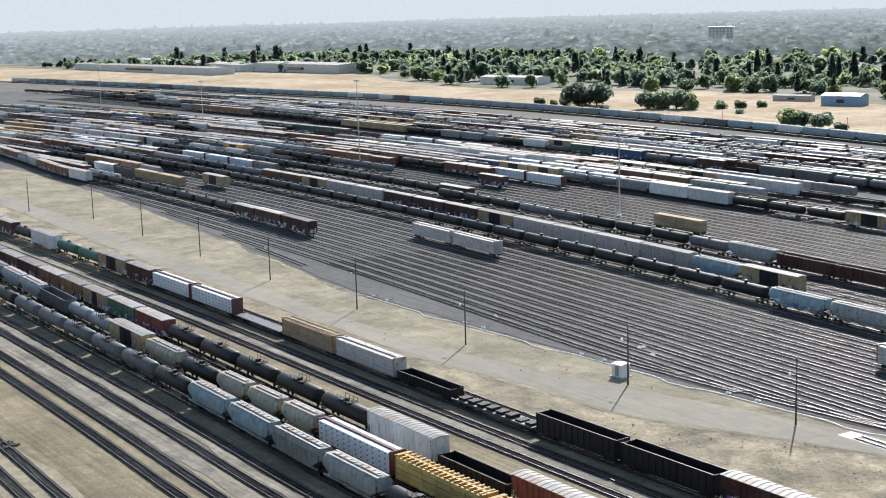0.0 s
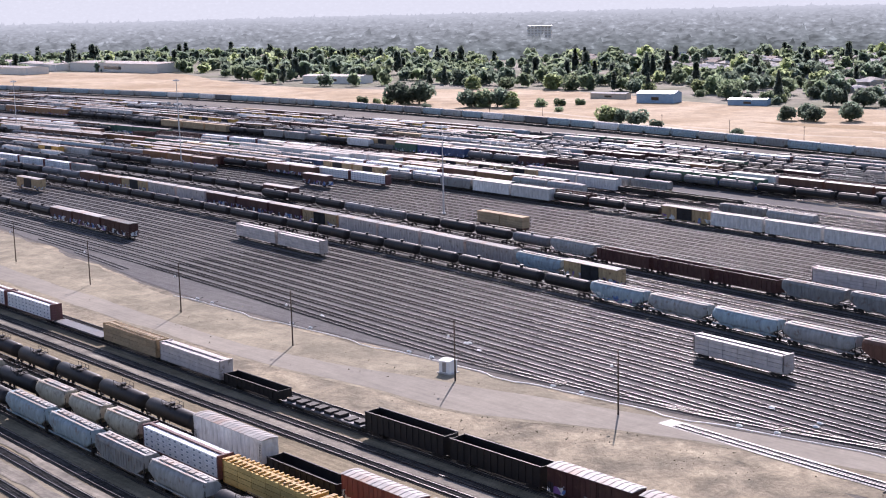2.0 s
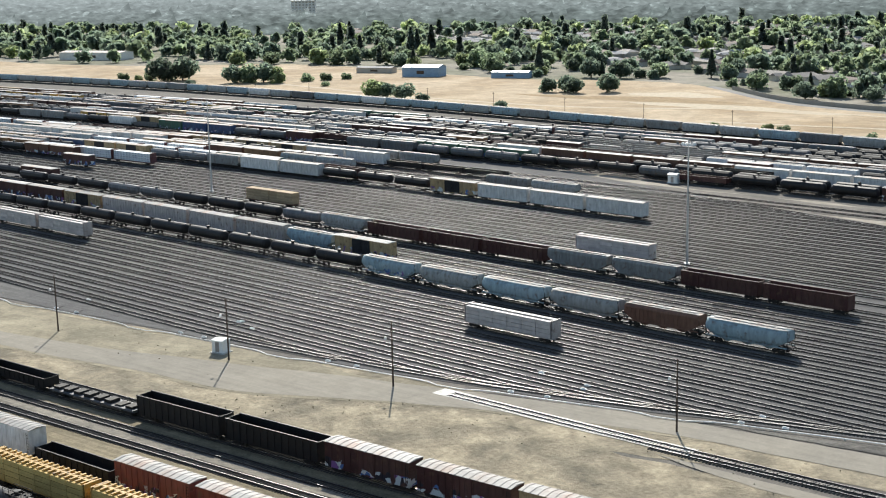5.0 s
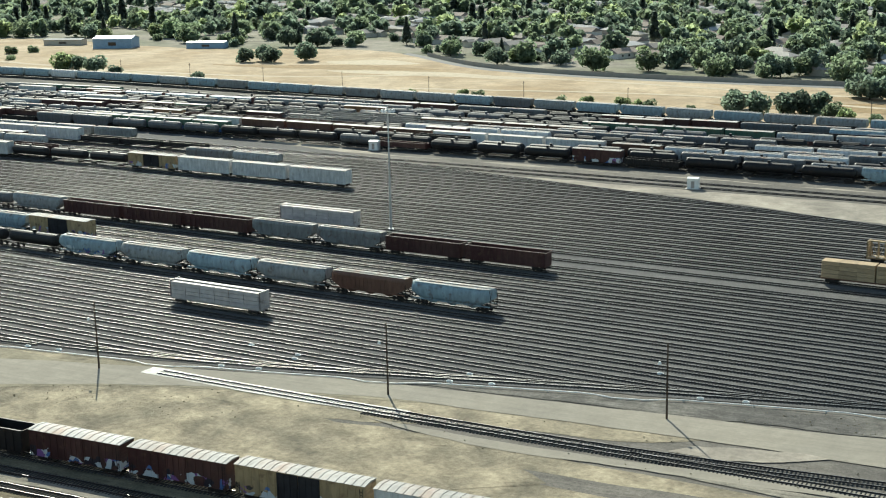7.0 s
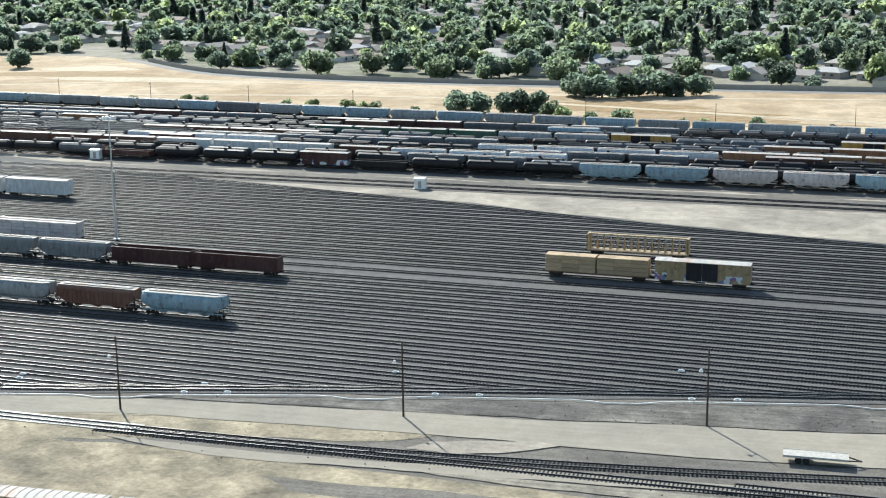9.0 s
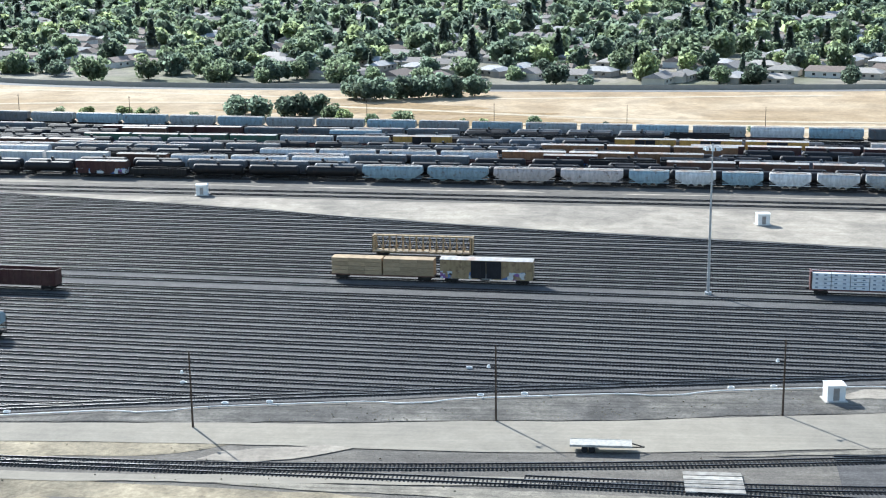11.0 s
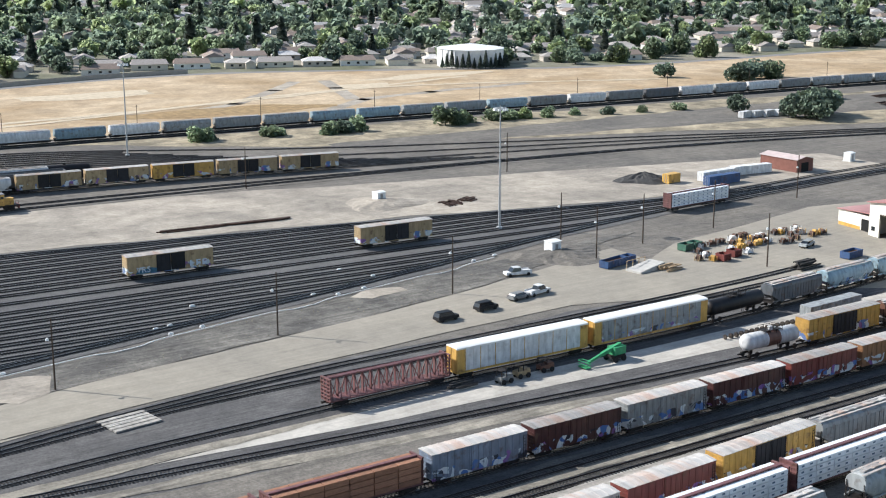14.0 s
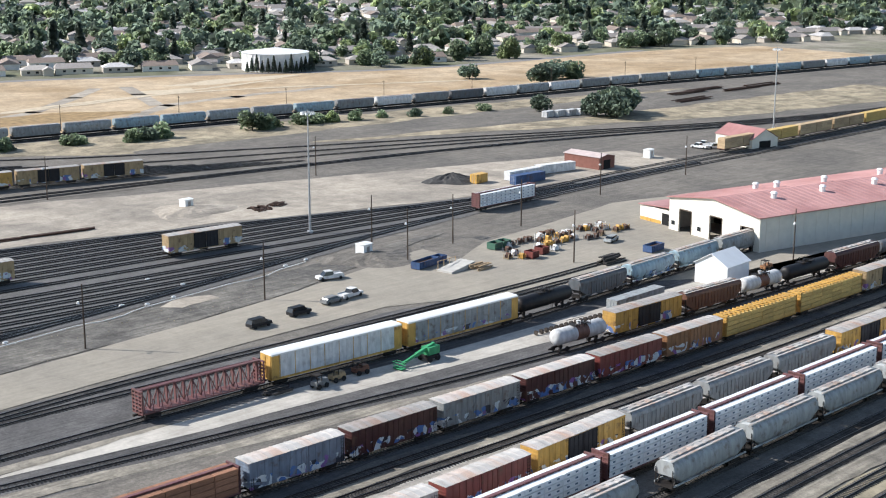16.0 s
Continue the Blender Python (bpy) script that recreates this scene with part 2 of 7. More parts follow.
def ring(axis, at, cx, cy, r, n=12, ry=None):
    """A ring of points round an axis: 'x' gives (y, z) circles, 'y' gives (x, z), 'z' gives (x, y)."""
    out = []
    for k in range(n):
        a = 2 * math.pi * k / n
        u, v = cx + r * math.cos(a), cy + (ry or r) * math.sin(a)
        out.append({"x": (at, u, v), "y": (u, at, v), "z": (u, v, at)}[axis])
    return out


def cyl(bm, axis, a, b, cx, cy, r, n=10, r2=None):
    prism(bm, ring(axis, a, cx, cy, r, n), ring(axis, b, cx, cy, r2 or r, n))


def rod(bm, p, q, r=0.04):
    """A thin square bar from p to q."""
    p, q = Vector(p), Vector(q)
    d = (q - p).normalized()
    s = d.cross(Vector((0, 0, 1)))
    s = s.normalized() if s.length > 0.05 else Vector((1, 0, 0))
    u = d.cross(s)
    prism(bm, [p + s * r + u * r, p - s * r + u * r, p - s * r - u * r, p + s * r - u * r], [q + s * r + u * r, q - s * r + u * r, q - s * r - u * r, q + s * r - u * r])


def mesh_of(name, bm, material):
    bmesh.ops.recalc_face_normals(bm, faces=bm.faces)
    me = bpy.data.meshes.new(name)
    bm.to_mesh(me)
    bm.free()
    for m in material if isinstance(material, (list, tuple)) else (material,):
        me.materials.append(m)
    return me


def part(name, bm, material, parent, label=""):
    me = bm if isinstance(bm, bpy.types.Mesh) else mesh_of(name, bm, material)
    ob = new(name, me)
    ob.parent = parent
    if label:
        tagged(ob, label)
    return ob


def sheet(name, pts, z, material, label, category="ground", seg=6.0, rough=0.8, seed=1):
    """A flat piece of the setting with an uneven edge, from a polygon of (x, y)."""
    out, rng = [], random.Random(seed)
    for (x0, y0), (x1, y1) in zip(pts, pts[1:] + pts[:1]):
        n = max(1, min(120, int(math.hypot(x1 - x0, y1 - y0) / seg)))
        for k in range(n):
            x, y = x0 + (x1 - x0) * k / n, y0 + (y1 - y0) * k / n
            w = noise.noise((x * 0.06, y * 0.06, seed)) * rough * 2 + rng.uniform(-0.35, 0.35) * rough
            out.append((x + w * 0.5, y + w, z))
    bm = bmesh.new()
    f = bm.faces.new([bm.verts.new(p) for p in out])
    bmesh.ops.triangulate(bm, faces=[f])
    for f in bm.faces:
        if f.normal.z < 0:
            f.normal_flip()
    me = bpy.data.meshes.new(name)
    bm.to_mesh(me)
    bm.free()
    me.materials.append(material)
    return tagged(new(name, me), label, category, kind="structure")


def strip(name, low, high, x0, x1, step, z, material, label, category="ground", rough=0.6, seed=1, taper=0.0):
    """A ribbon of ground between two curves, with uneven edges, running out to points over taper metres."""
    n = max(2, int((x1 - x0) / step))
    rng = random.Random(seed)
    bm = bmesh.new()
    prev = None
    for k in range(n + 1):
        x = x0 + (x1 - x0) * k / n
        y0, y1 = low(x), high(x)
        if taper:
            q = min(1.0, (x - x0) / taper, (x1 - x) / taper) ** 0.7
            mid = (y0 + y1) / 2
            y0, y1 = mid + (y0 - mid) * q, mid + (y1 - mid) * q
        j0 = noise.noise((x * 0.05, seed, 0)) * rough * 2 + rng.uniform(-0.4, 0.4) * rough
        j1 = noise.noise((x * 0.05, seed, 9)) * rough * 2 + rng.uniform(-0.4, 0.4) * rough
        y0, y1 = y0 + j0, max(y0 + j0 + 0.05, y1 + j1)
        cur = [bm.verts.new((x, y0, z)), bm.verts.new((x, y1, z))]
        if prev:
            bm.faces.new((prev[0], cur[0], cur[1], prev[1]))
        prev = cur
    return tagged(new(name, mesh_of(name, bm, material)), label, category, kind="structure")


def lerp_curve(pts):
    """y as a smooth function of x through the given points, straight on beyond them."""
    xs, ys = [p[0] for p in pts], [p[1] for p in pts]
    n = len(xs)
    sl = [(ys[i + 1] - ys[i]) / (xs[i + 1] - xs[i]) for i in range(n - 1)]
    ms = [sl[0]] + [(sl[i - 1] + sl[i]) / 2 for i in range(1, n - 1)] + [sl[-1]]

    def f(x):
        if x <= xs[0]:
            return ys[0] + ms[0] * (x - xs[0])
        if x >= xs[-1]:
            return ys[-1] + ms[-1] * (x - xs[-1])
        i = next(k for k in range(n - 1) if x <= xs[k + 1])
        h = xs[i + 1] - xs[i]
        s = (x - xs[i]) / h
        return ((1 + 2 * s) * (1 - s) ** 2 * ys[i] + s * (1 - s) ** 2 * h * ms[i] + s * s * (3 - 2 * s) * ys[i + 1] + s * s * (s - 1) * h * ms[i + 1])
    return f


def bend(x):
    """The western half of the yard swings gently towards the south."""
    return -1.8e-4 * min(0.0, x + 280) ** 2


# ---------------------------------------------------------------- ground
L1 = lerp_curve([(-1300, 60), (-1000, 120), (-800, 146), (-705, 151), (-590, 151), (-452, 151), (-349, 149), (-308, 147), (-222, 155), (-148, 166), (-80, 184.5), (-42, 194), (30, 211), (83, 223), (143, 237), (200, 252), (260, 262), (374, 276)])
L2 = lerp_curve([(-1350, 292), (-1072, 325), (-936, 362), (-789, 396), (-600, 396), (-450, 388), (-325, 376), (-187, 346), (-118, 334), (-58, 321), (42, 307), (172, 289), (236, 277), (300, 277), (374, 283)])
ROW_Z = lerp_curve([(-1900, 225), (-1500, 332), (-1209, 402), (-1054, 436), (-900, 470), (-720, 490), (-500, 492), (-300, 478), (-107, 464), (61, 457), (261, 447), (373, 440), (473, 436), (570, 428), (800, 415)])
edge_curve = lerp_curve([(-2600, 300), (-1900, 430), (-1650, 490), (-1450, 560), (-1280, 640), (-1100, 606), (-1000, 598), (-880, 625), (-795, 684), (-700, 690), (-560, 668), (-450, 690), (-330, 614), (-120, 600), (60, 612), (250, 645), (350, 610), (430, 575), (640, 566), (760, 530), (1000, 510), (2000, 480)])
bm = bmesh.new()
for x0, x1, y0, y1 in ((-5000, 5000, -2500, 5000),):
    bm.faces.new([bm.verts.new(p) for p in ((x0, y0, 0), (x1, y0, 0), (x1, y1, 0), (x0, y1, 0))])
tagged(new("ground", mesh_of("ground", bm, G_FAR)), "flat valley floor of dry earth and scrub reaching the horizon", "ground", kind="structure")


def band(f_low, f_high, x0, x1, step=20):
    xs = [x0 + (x1 - x0) * k / max(1, int((x1 - x0) / step)) for k in range(int((x1 - x0) / step) + 1)]
    return [(x, f_low(x)) for x in xs] + [(x, f_high(x)) for x in reversed(xs)]


sheet("yard_ground", [(-1900, -150), (700, -150), (700, 424), (560, 436), (450, 445), (261, 455), (-107, 475), (-300, 490), (-500, 506), (-720, 506), (-900, 490), (-1050, 456), (-1220, 418), (-1500, 346), (-1900, 232)], 0.02, G_BALLAST2, "brownish grey gravel ground of the whole rail yard", seg=15, rough=2)
strip("field", lambda x: ROW_Z(x) + 9, lambda x: edge_curve(x) - 12, -1900, 700, 8, 0.05, G_FIELD, "open field of dry golden grass and bare sand beyond the tracks", "field", 1.5, 3)
strip("boundary_road", lambda x: edge_curve(x) - 13, lambda x: edge_curve(x) - 5.5, -420, 620, 6, 0.07, mat("grey_asphalt", (0.22, 0.21, 0.20), 0.9, 0, 0.5, 0.1), "grey paved road along the boundary wall", "road", 0.3, 4)
strip("bowl_ballast", lambda x: L1(x) + 1, lambda x: L2(x) - 1, -1300, 300, 4, 0.11, G_BALLAST, "dark grey ballast under the classification tracks", rough=0.5, seed=5)
strip("dirt_strip", L2, lambda x: max(L2(x) + 6, 363 - max(0, x - 40) * 0.20), -330, 330, 4, 0.05, G_DIRT, "pale packed dirt strip between two groups of tracks", "dirt", 1.0, 7)
ROADN = lerp_curve([(-700, 103), (-556, 119), (-383, 128), (-316, 131), (-235, 137), (-201, 147), (-171, 157), (-120, 172), (-60, 181.5), (-20, 188), (55, 204), (98, 212), (133, 219), (190, 236)])
ROADS = lerp_curve([(-700, 97), (-530, 112), (-403, 118), (-326, 123), (-263, 127), (-226, 131), (-197, 137), (-178, 140), (-151, 154), (-115, 166), (-70, 172), (-19, 176), (57, 190), (121, 199), (190, 205)])
strip("berm", lambda x: ROADS(x) - 14, lambda x: L1(x) - 0.5, -700, -60, 4, 0.06, G_WEED, "weedy brown earth verge beside the access road", "verge", 1.2, 8, 90)
strip("dirt_verge", lambda x: ROADS(x) - 1, lambda x: L1(x) - 1.5 - max(0, x + 110) * 0.13, -700, -28, 4, 0.09, G_VERGE, "pale dusty dirt verge between road and tracks", "dirt", 1.0, 9, 110)
strip("access_road", ROADS, ROADN, -700, 190, 4, 0.12, G_ROAD, "pale dusty paved access road beside the tracks", "road", 0.35, 10)
sheet("dirt_mound", [(-150.7, 138.8), (-147.2, 148.3), (-131.8, 154), (-110.4, 154.7), (-95.2, 155), (-83.6, 153.3), (-74.4, 148.4), (-86.4, 140.3), (-102.9, 138.6), (-113.8, 138.1), (-133.1, 136.9)], 0.135, G_WEED, "trampled pale earth with clods and dry weeds", "dirt", 3, 1.4, 61)
LANE_S, LANE_N = lerp_curve([(-117.5, 159.1), (-107.2, 157.3), (-96.4, 156.8), (-83.7, 156.7), (-67.7, 158.3), (-53, 160.1)]), lerp_curve([(-119, 161.2), (-109, 159.9), (-97.8, 159.2), (-85.1, 159.3), (-68.9, 161), (-53.9, 163)])
strip("service_lane", LANE_S, LANE_N, -108, -8, 3, 0.145, G_ROAD, "pale dusty service lane leaving the access road", "road", 0.4, 62, 16)
sheet("depot_yard", [(150, 203), (172, 212), (205, 232), (262, 246), (330, 236), (330, 150), (230, 172), (190, 192)], 0.10, G_ROAD, "pale paved yard in front of the repair shop", "pavement", 8, 0.6, 11)
sheet("repair_apron", [(58, 167.5), (95, 166), (130, 166), (200, 166), (330, 166), (330, 176), (205, 177), (160, 174.5), (112, 172.5), (80, 170)], 0.10, ground_mat("bleached_concrete", (0.45, 0.42, 0.37), (0.34, 0.315, 0.275), 0.12, 0.14, 0.10, 1.6, 0.05, 0.2), "pale concrete apron between the repair tracks", "pavement", 8, 0.4, 12)
for n, (pts, m, what) in enumerate((
    ([(-330, 61), (-150, 75), (60, 90), (200, 99), (200, 94), (60, 85), (-150, 69), (-330, 55)], G_VERGE, "light gravel service strip between tracks"),
    ([(-300, 41), (-150, 54), (-20, 63), (-20, 52), (-150, 44), (-300, 31)], G_VERGE, "pale dusty service road between tracks"),
    ([(-175, 134), (-140, 133.5), (-60, 139), (0, 144), (40, 149), (62, 154), (20, 156), (-20, 158), (-100, 157), (-150, 150)], G_WEED, "scuffed bare earth with sparse dry weeds"),
    ([(-100, 149), (-60, 154), (40, 158), (95, 158), (130, 157), (165, 152), (130, 150), (60, 150), (-60, 148)], G_BALLAST2, "grey gravel strip beside a repair track"),
    ([(60, 130), (190, 137), (300, 142), (300, 134), (190, 130), (60, 124)], G_LIGHT, "light gravel strip between standing trains"),
)):
    sheet("gravel_strip", pts, 0.08 + 0.01 * n, m, what, "gravel", 5, 0.8, 20 + n)


# ---------------------------------------------------------------- tracks
RAIL_TOP = 0.35


def track(f, x0, x1, ties=True, label="pair of steel rails on timber ties in ballast", step=6.0, head=True):
    """One track along y = f(x): two rails and their ties."""
    n = max(2, int((x1 - x0) / step))
    xs = [x0 + (x1 - x0) * k / n for k in range(n + 1)]
    root = new("railway_track")
    root.location = (x0, f(x0), 0)
    tagged(root, label, "railway track", "yard tracks")
    pts = []
    for x in xs:
        s = (f(x + 0.5) - f(x - 0.5))
        c = 1 / math.hypot(1, s)
        pts.append((x - x0, f(x) - f(x0), -s * c, c))
    prof = ((-0.075, 0.14), (-0.04, 0.24), (-0.04, RAIL_TOP), (0.04, RAIL_TOP), (0.04, 0.24), (0.075, 0.14))
    for side in (-0.755, 0.755):
        verts, faces, mi = [], [], []
        for (x, y, nx, ny) in pts:
            verts += [(x + nx * (side + o), y + ny * (side + o), z) for o, z in prof]
        for k in range(len(pts) - 1):
            for j in range(5):
                a = k * 6 + j
                faces.append((a, a + 6, a + 7, a + 1))
                mi.append(1 if j == 2 else 0)
        me = bpy.data.meshes.new("rail")
        me.from_pydata(verts, [], faces)
        me.materials.append(M_RAIL)
        me.materials.append(M_HEAD if head else M_RAIL)
        me.polygons.foreach_set("material_index", mi)
        part("rail", me, None, root)
    if ties and x1 > -320:
        xt = max(x0, -340.0)
        m = int((x1 - xt) / 0.56)
        t = np.linspace(xt, x1, m)
        y = np.array([f(v) for v in t])
        s = np.array([f(v + 0.5) - f(v - 0.5) for v in t])
        rng = np.random.RandomState(int(abs(x0) + abs(y[0]) * 7) % 9999)
        c = 1 / np.hypot(1, s)
        s = s * c
        half, wid = 1.28 + rng.uniform(-0.06, 0.06, m), 0.115
        top = 0.165 + rng.uniform(-0.01, 0.015, m)
        vs = np.empty((m, 8, 3))
        for k, (u, v, zz) in enumerate(((-1, -1, 0), (1, -1, 0), (1, 1, 0), (-1, 1, 0), (-1, -1, 1), (1, -1, 1), (1, 1, 1), (-1, 1, 1))):
            du, dv = u * wid, v * half
            vs[:, k, 0] = t - x0 + du * c - dv * s
            vs[:, k, 1] = y - f(x0) + du * s + dv * c
            vs[:, k, 2] = top if zz else 0.03
        q = np.array(((4, 5, 6, 7), (0, 1, 5, 4), (1, 2, 6, 5), (3, 0, 4, 7)))
        fs = (np.arange(m)[:, None, None] * 8 + q[None]).reshape(-1, 4)
        tagged(quick_mesh("ties", vs.reshape(-1, 3), fs, M_TIE, root, "dark weathered timber ties"), kind="stuff")
    return root


def quick_mesh(name, verts, quads, material, parent=None, label=""):
    """A mesh of quads (or triangles) straight from arrays."""
    me = bpy.data.meshes.new(name)
    n, k = quads.shape
    me.vertices.add(len(verts))
    me.vertices.foreach_set("co", np.ascontiguousarray(verts, dtype=np.float32).ravel())
    me.loops.add(n * k)
    me.loops.foreach_set("vertex_index", np.ascontiguousarray(quads, dtype=np.int32).ravel())
    me.polygons.add(n)
    me.polygons.foreach_set("loop_start", np.arange(0, n * k, k, dtype=np.int32))
    me.update(calc_edges=True)
    for m in material if isinstance(material, (list, tuple)) else (material,):
        me.materials.append(m)
    ob = new(name, me)
    if parent:
        ob.parent = parent
    if label:
        tagged(ob, label)
    return ob


def soft_max(a, b, w=2.0):
    d = a - b
    return 0.5 * (a + b + math.sqrt(d * d + w * w))


def soft_min(a, b, w=2.0):
    return -soft_max(-a, -b, w)


BOWL = [216 + 4.05 * k for k in range(-16, 10)] + [259.0] + [265 + 4.05 * k for k in range(0, 22)]


def bowl_line(y0):
    """A classification track: straight, then swinging into the ladder on either side."""
    def f(x):
        y = y0 + bend(x)
        gap = 3.0 + (y0 - 171) * 0.02
        return soft_min(soft_max(y, L1(x) + gap, 1.6), L2(x) - 2.5 - (350 - y0) * 0.02, 1.6)
    return f


for y0 in BOWL:
    if y0 < 259:
        end = next(x for x in range(-420, 330, 5) if L1(x) + 5 > y0 or x > 320) + 45
    else:
        end = next(x for x in range(-330, 330, 5) if L2(x) - 5 < y0 or x > 320) + 45
    begin = next(x for x in range(-1150, -280, 5) if y0 + bend(x) > L1(x) + 2)
    track(bowl_line(y0), max(begin, -1150 if y0 < 355 else -700), min(end, 330), y0 < 300)

ROW_A = lerp_curve([(-500, 59), (-343, 71.6), (-231, 80.0), (-179, 83.1), (-60, 92.5), (126, 108.2), (145, 110.3), (260, 119)])
ROW_B = lerp_curve([(-500, 70), (-388, 77.5), (-267, 84.1), (-196, 89.6), (-172, 91.3), (-60, 100), (122, 115.5), (145, 117.3), (260, 126)])
ROW_C = lerp_curve([(-500, 76), (-282, 92.2), (-195, 98.0), (-177, 99.3), (-60, 108.3), (115, 122), (134, 124), (260, 133)])
ROW_D = lerp_curve([(-600, 83), (-421, 101.0), (-290, 112.6), (-206, 118.6), (-137, 124.6), (-100, 127.8), (-40, 132.6), (85, 142), (182, 146.8), (260, 152)])
ROW_E = lerp_curve([(-60, 165.5), (10, 168), (57, 173.2), (87, 175.2), (110, 176.6), (162, 178.8), (198, 182.8), (237, 187.5), (320, 195)])
ROW_F = lerp_curve([(-110, 161), (-67, 163.0), (-31, 164.6), (1, 165.8), (49, 164.4), (107, 161.7), (159, 160.2), (191, 161.5), (320, 167)])
ROW_T = lerp_curve([(-151, 161), (-115, 162), (-70, 164.3), (-31, 169), (27, 180), (57, 187), (90, 192), (124, 194), (196, 199), (240, 205)])
ROW_T2 = lerp_curve([(10, 178), (40, 182), (67, 186.5), (120, 189), (196, 194.5), (240, 199)])
for f, a, b in ((ROW_A, -600, 330), (ROW_B, -600, 330), (ROW_C, -600, 330), (ROW_D, -700, 330), (ROW_E, -20, 245), (ROW_F, -110, 330), (ROW_T, -150, 215), (ROW_T2, 20, 205)):
    track(f, a, b)
for off in (5.0, 9.5):
    track(lambda x, off=off: ROW_D(x) - off, -650, 330)
track(lambda x: ROW_D(x) + 4.6, -650, -120)
for off in (5.5, 10.0, 16.5, 21.0):
    track(lambda x, off=off: ROW_A(x) - off, -600, 330)
for off in (35.0, 39.5, 45.0, 49.5):
    track(lambda x, off=off: ROW_A(x) - off, -420, 200)


FAR_BASE = lerp_curve([(-200, 349), (60, 349), (193, 347), (302, 339), (430, 313), (600, 300)])
FAR_FAN = lerp_curve([(-200, 1.0), (60, 1.0), (120, 0.90), (193, 0.55), (302, 0.24), (430, 0.09), (600, 0.09)])


def far_line(y0):
    """A track of the departure yard, closing in towards the east."""
    def f(x):
        if x < -200:
            return y0 + bend(x) * 0.6
        return FAR_BASE(x) + (y0 - 349) * FAR_FAN(x) + bend(x) * 0.6
    return f


FAR = [349, 354.5] + [371.5 + 4.35 * k for k in range(0, 18)]
for k, y0 in enumerate(FAR):
    track(far_line(y0), -1150, 560 if k in (0, 1, 6, 12, 19) else 250 - 6 * k, False, step=12.0)
track(ROW_Z, -1500, 790, False)
track(lambda x: ROW_Z(x) - 4.6, -1500, 790, False)
LEAD = lerp_curve([(180, 262), (255, 267.5), (299, 273), (374, 279), (560, 296)])
for off in (0, 4.6, -4.6):
    track(lambda x, off=off: LEAD(x) + off, 240, 560, False)

# ---------------------------------------------------------------- rolling stock
TRUCKS = {}
PACKS = {}
M_PALEWRAP = mat('pale_pinkish_wrap', (0.60, 0.54, 0.51), 0.6, 0, 0.7, 0.15, (0.46, 0.41, 0.39), 0, 0.2, 0.2, island=0.12)
M_LUMBERY = mat('yellow_lumber', (0.58, 0.40, 0.14), 0.8, 0, 4, 0.25, stretch=(0.3, 1, 4), rnd=0.15)
M_LUMBERO = mat('reddish_lumber', (0.30, 0.15, 0.09), 0.8, 0, 4, 0.25, stretch=(0.3, 1, 4), rnd=0.15)


def truck_mesh():
    if "truck" not in TRUCKS:
        bm = bmesh.new()
        for s in (-1, 1):
            prism(bm, [(x, s * 1.0, z) for x, z in ((-1.15, 0.42), (-0.5, 0.28), (0.5, 0.28), (1.15, 0.42), (1.15, 0.66), (0.45, 0.8), (-0.45, 0.8), (-1.15, 0.66))],
                  [(x, s * 1.14, z) for x, z in ((-1.15, 0.42), (-0.5, 0.28), (0.5, 0.28), (1.15, 0.42), (1.15, 0.66), (0.45, 0.8), (-0.45, 0.8), (-1.15, 0.66))])
        box(bm, -0.2, 0.2, -1.0, 1.0, 0.45, 0.85)
        TRUCKS["truck"] = mesh_of("truck", bm, M_STEEL)
        bm = bmesh.new()
        for s in (-1, 1):
            cyl(bm, "y", s * 0.70, s * 0.83, 0, 0.46, 0.46, 12)
        cyl(bm, "y", -0.7, 0.7, 0, 0.46, 0.08, 6)
        TRUCKS["wheel"] = mesh_of("wheelset", bm, M_WHEEL)
        bm = bmesh.new()
        box(bm, -0.35, 0.35, -0.12, 0.12, 0.72, 0.98)
        box(bm, 0.3, 0.5, -0.2, 0.2, 0.68, 1.02)
        TRUCKS["coupler"] = mesh_of("coupler", bm, M_STEEL)
    return TRUCKS


def running_gear(root, half, inset=2.1, fine=True):
    tm = truck_mesh()
    for s in (-1, 1):
        t = part("truck", tm["truck"], None, root)
        t.location = (s * (half - inset), 0, 0)
        for d in (-0.88, 0.88):
            w = part("wheelset", tm["wheel"], None, t)
            w.location = (d, 0, 0)
        c = part("coupler", tm["coupler"], None, root)
        c.location = (s * (half + 0.25), 0, 0)
        if s < 0:
            c.rotation_euler = (0, 0, math.pi)


LITE = [False]      # set while cars that stand far off are built


def side_ribs(bm, xs, y, z0, z1, w=0.07, d=0.06):
    if LITE[0]:
        return
    for x in xs:
        for s in (-1, 1):
            box(bm, x - w, x + w, min(s * y, s * (y + d)), max(s * y, s * (y + d)), z0, z1)


def ladder(bm, x, y, z0, z1):
    for s in (-1, 1):
        yy = s * (y + 0.05)
        for dx in (-0.2, 0.2):
            rod(bm, (x + dx, yy, z0), (x + dx, yy, z1), 0.025)
        z = z0 + 0.3
        while z < z1:
            rod(bm, (x - 0.2, yy, z), (x + 0.2, yy, z), 0.02)
            z += 0.42


def spaced(a, b, n):
    return [a + (b - a) * k / (n - 1) for k in range(n)]


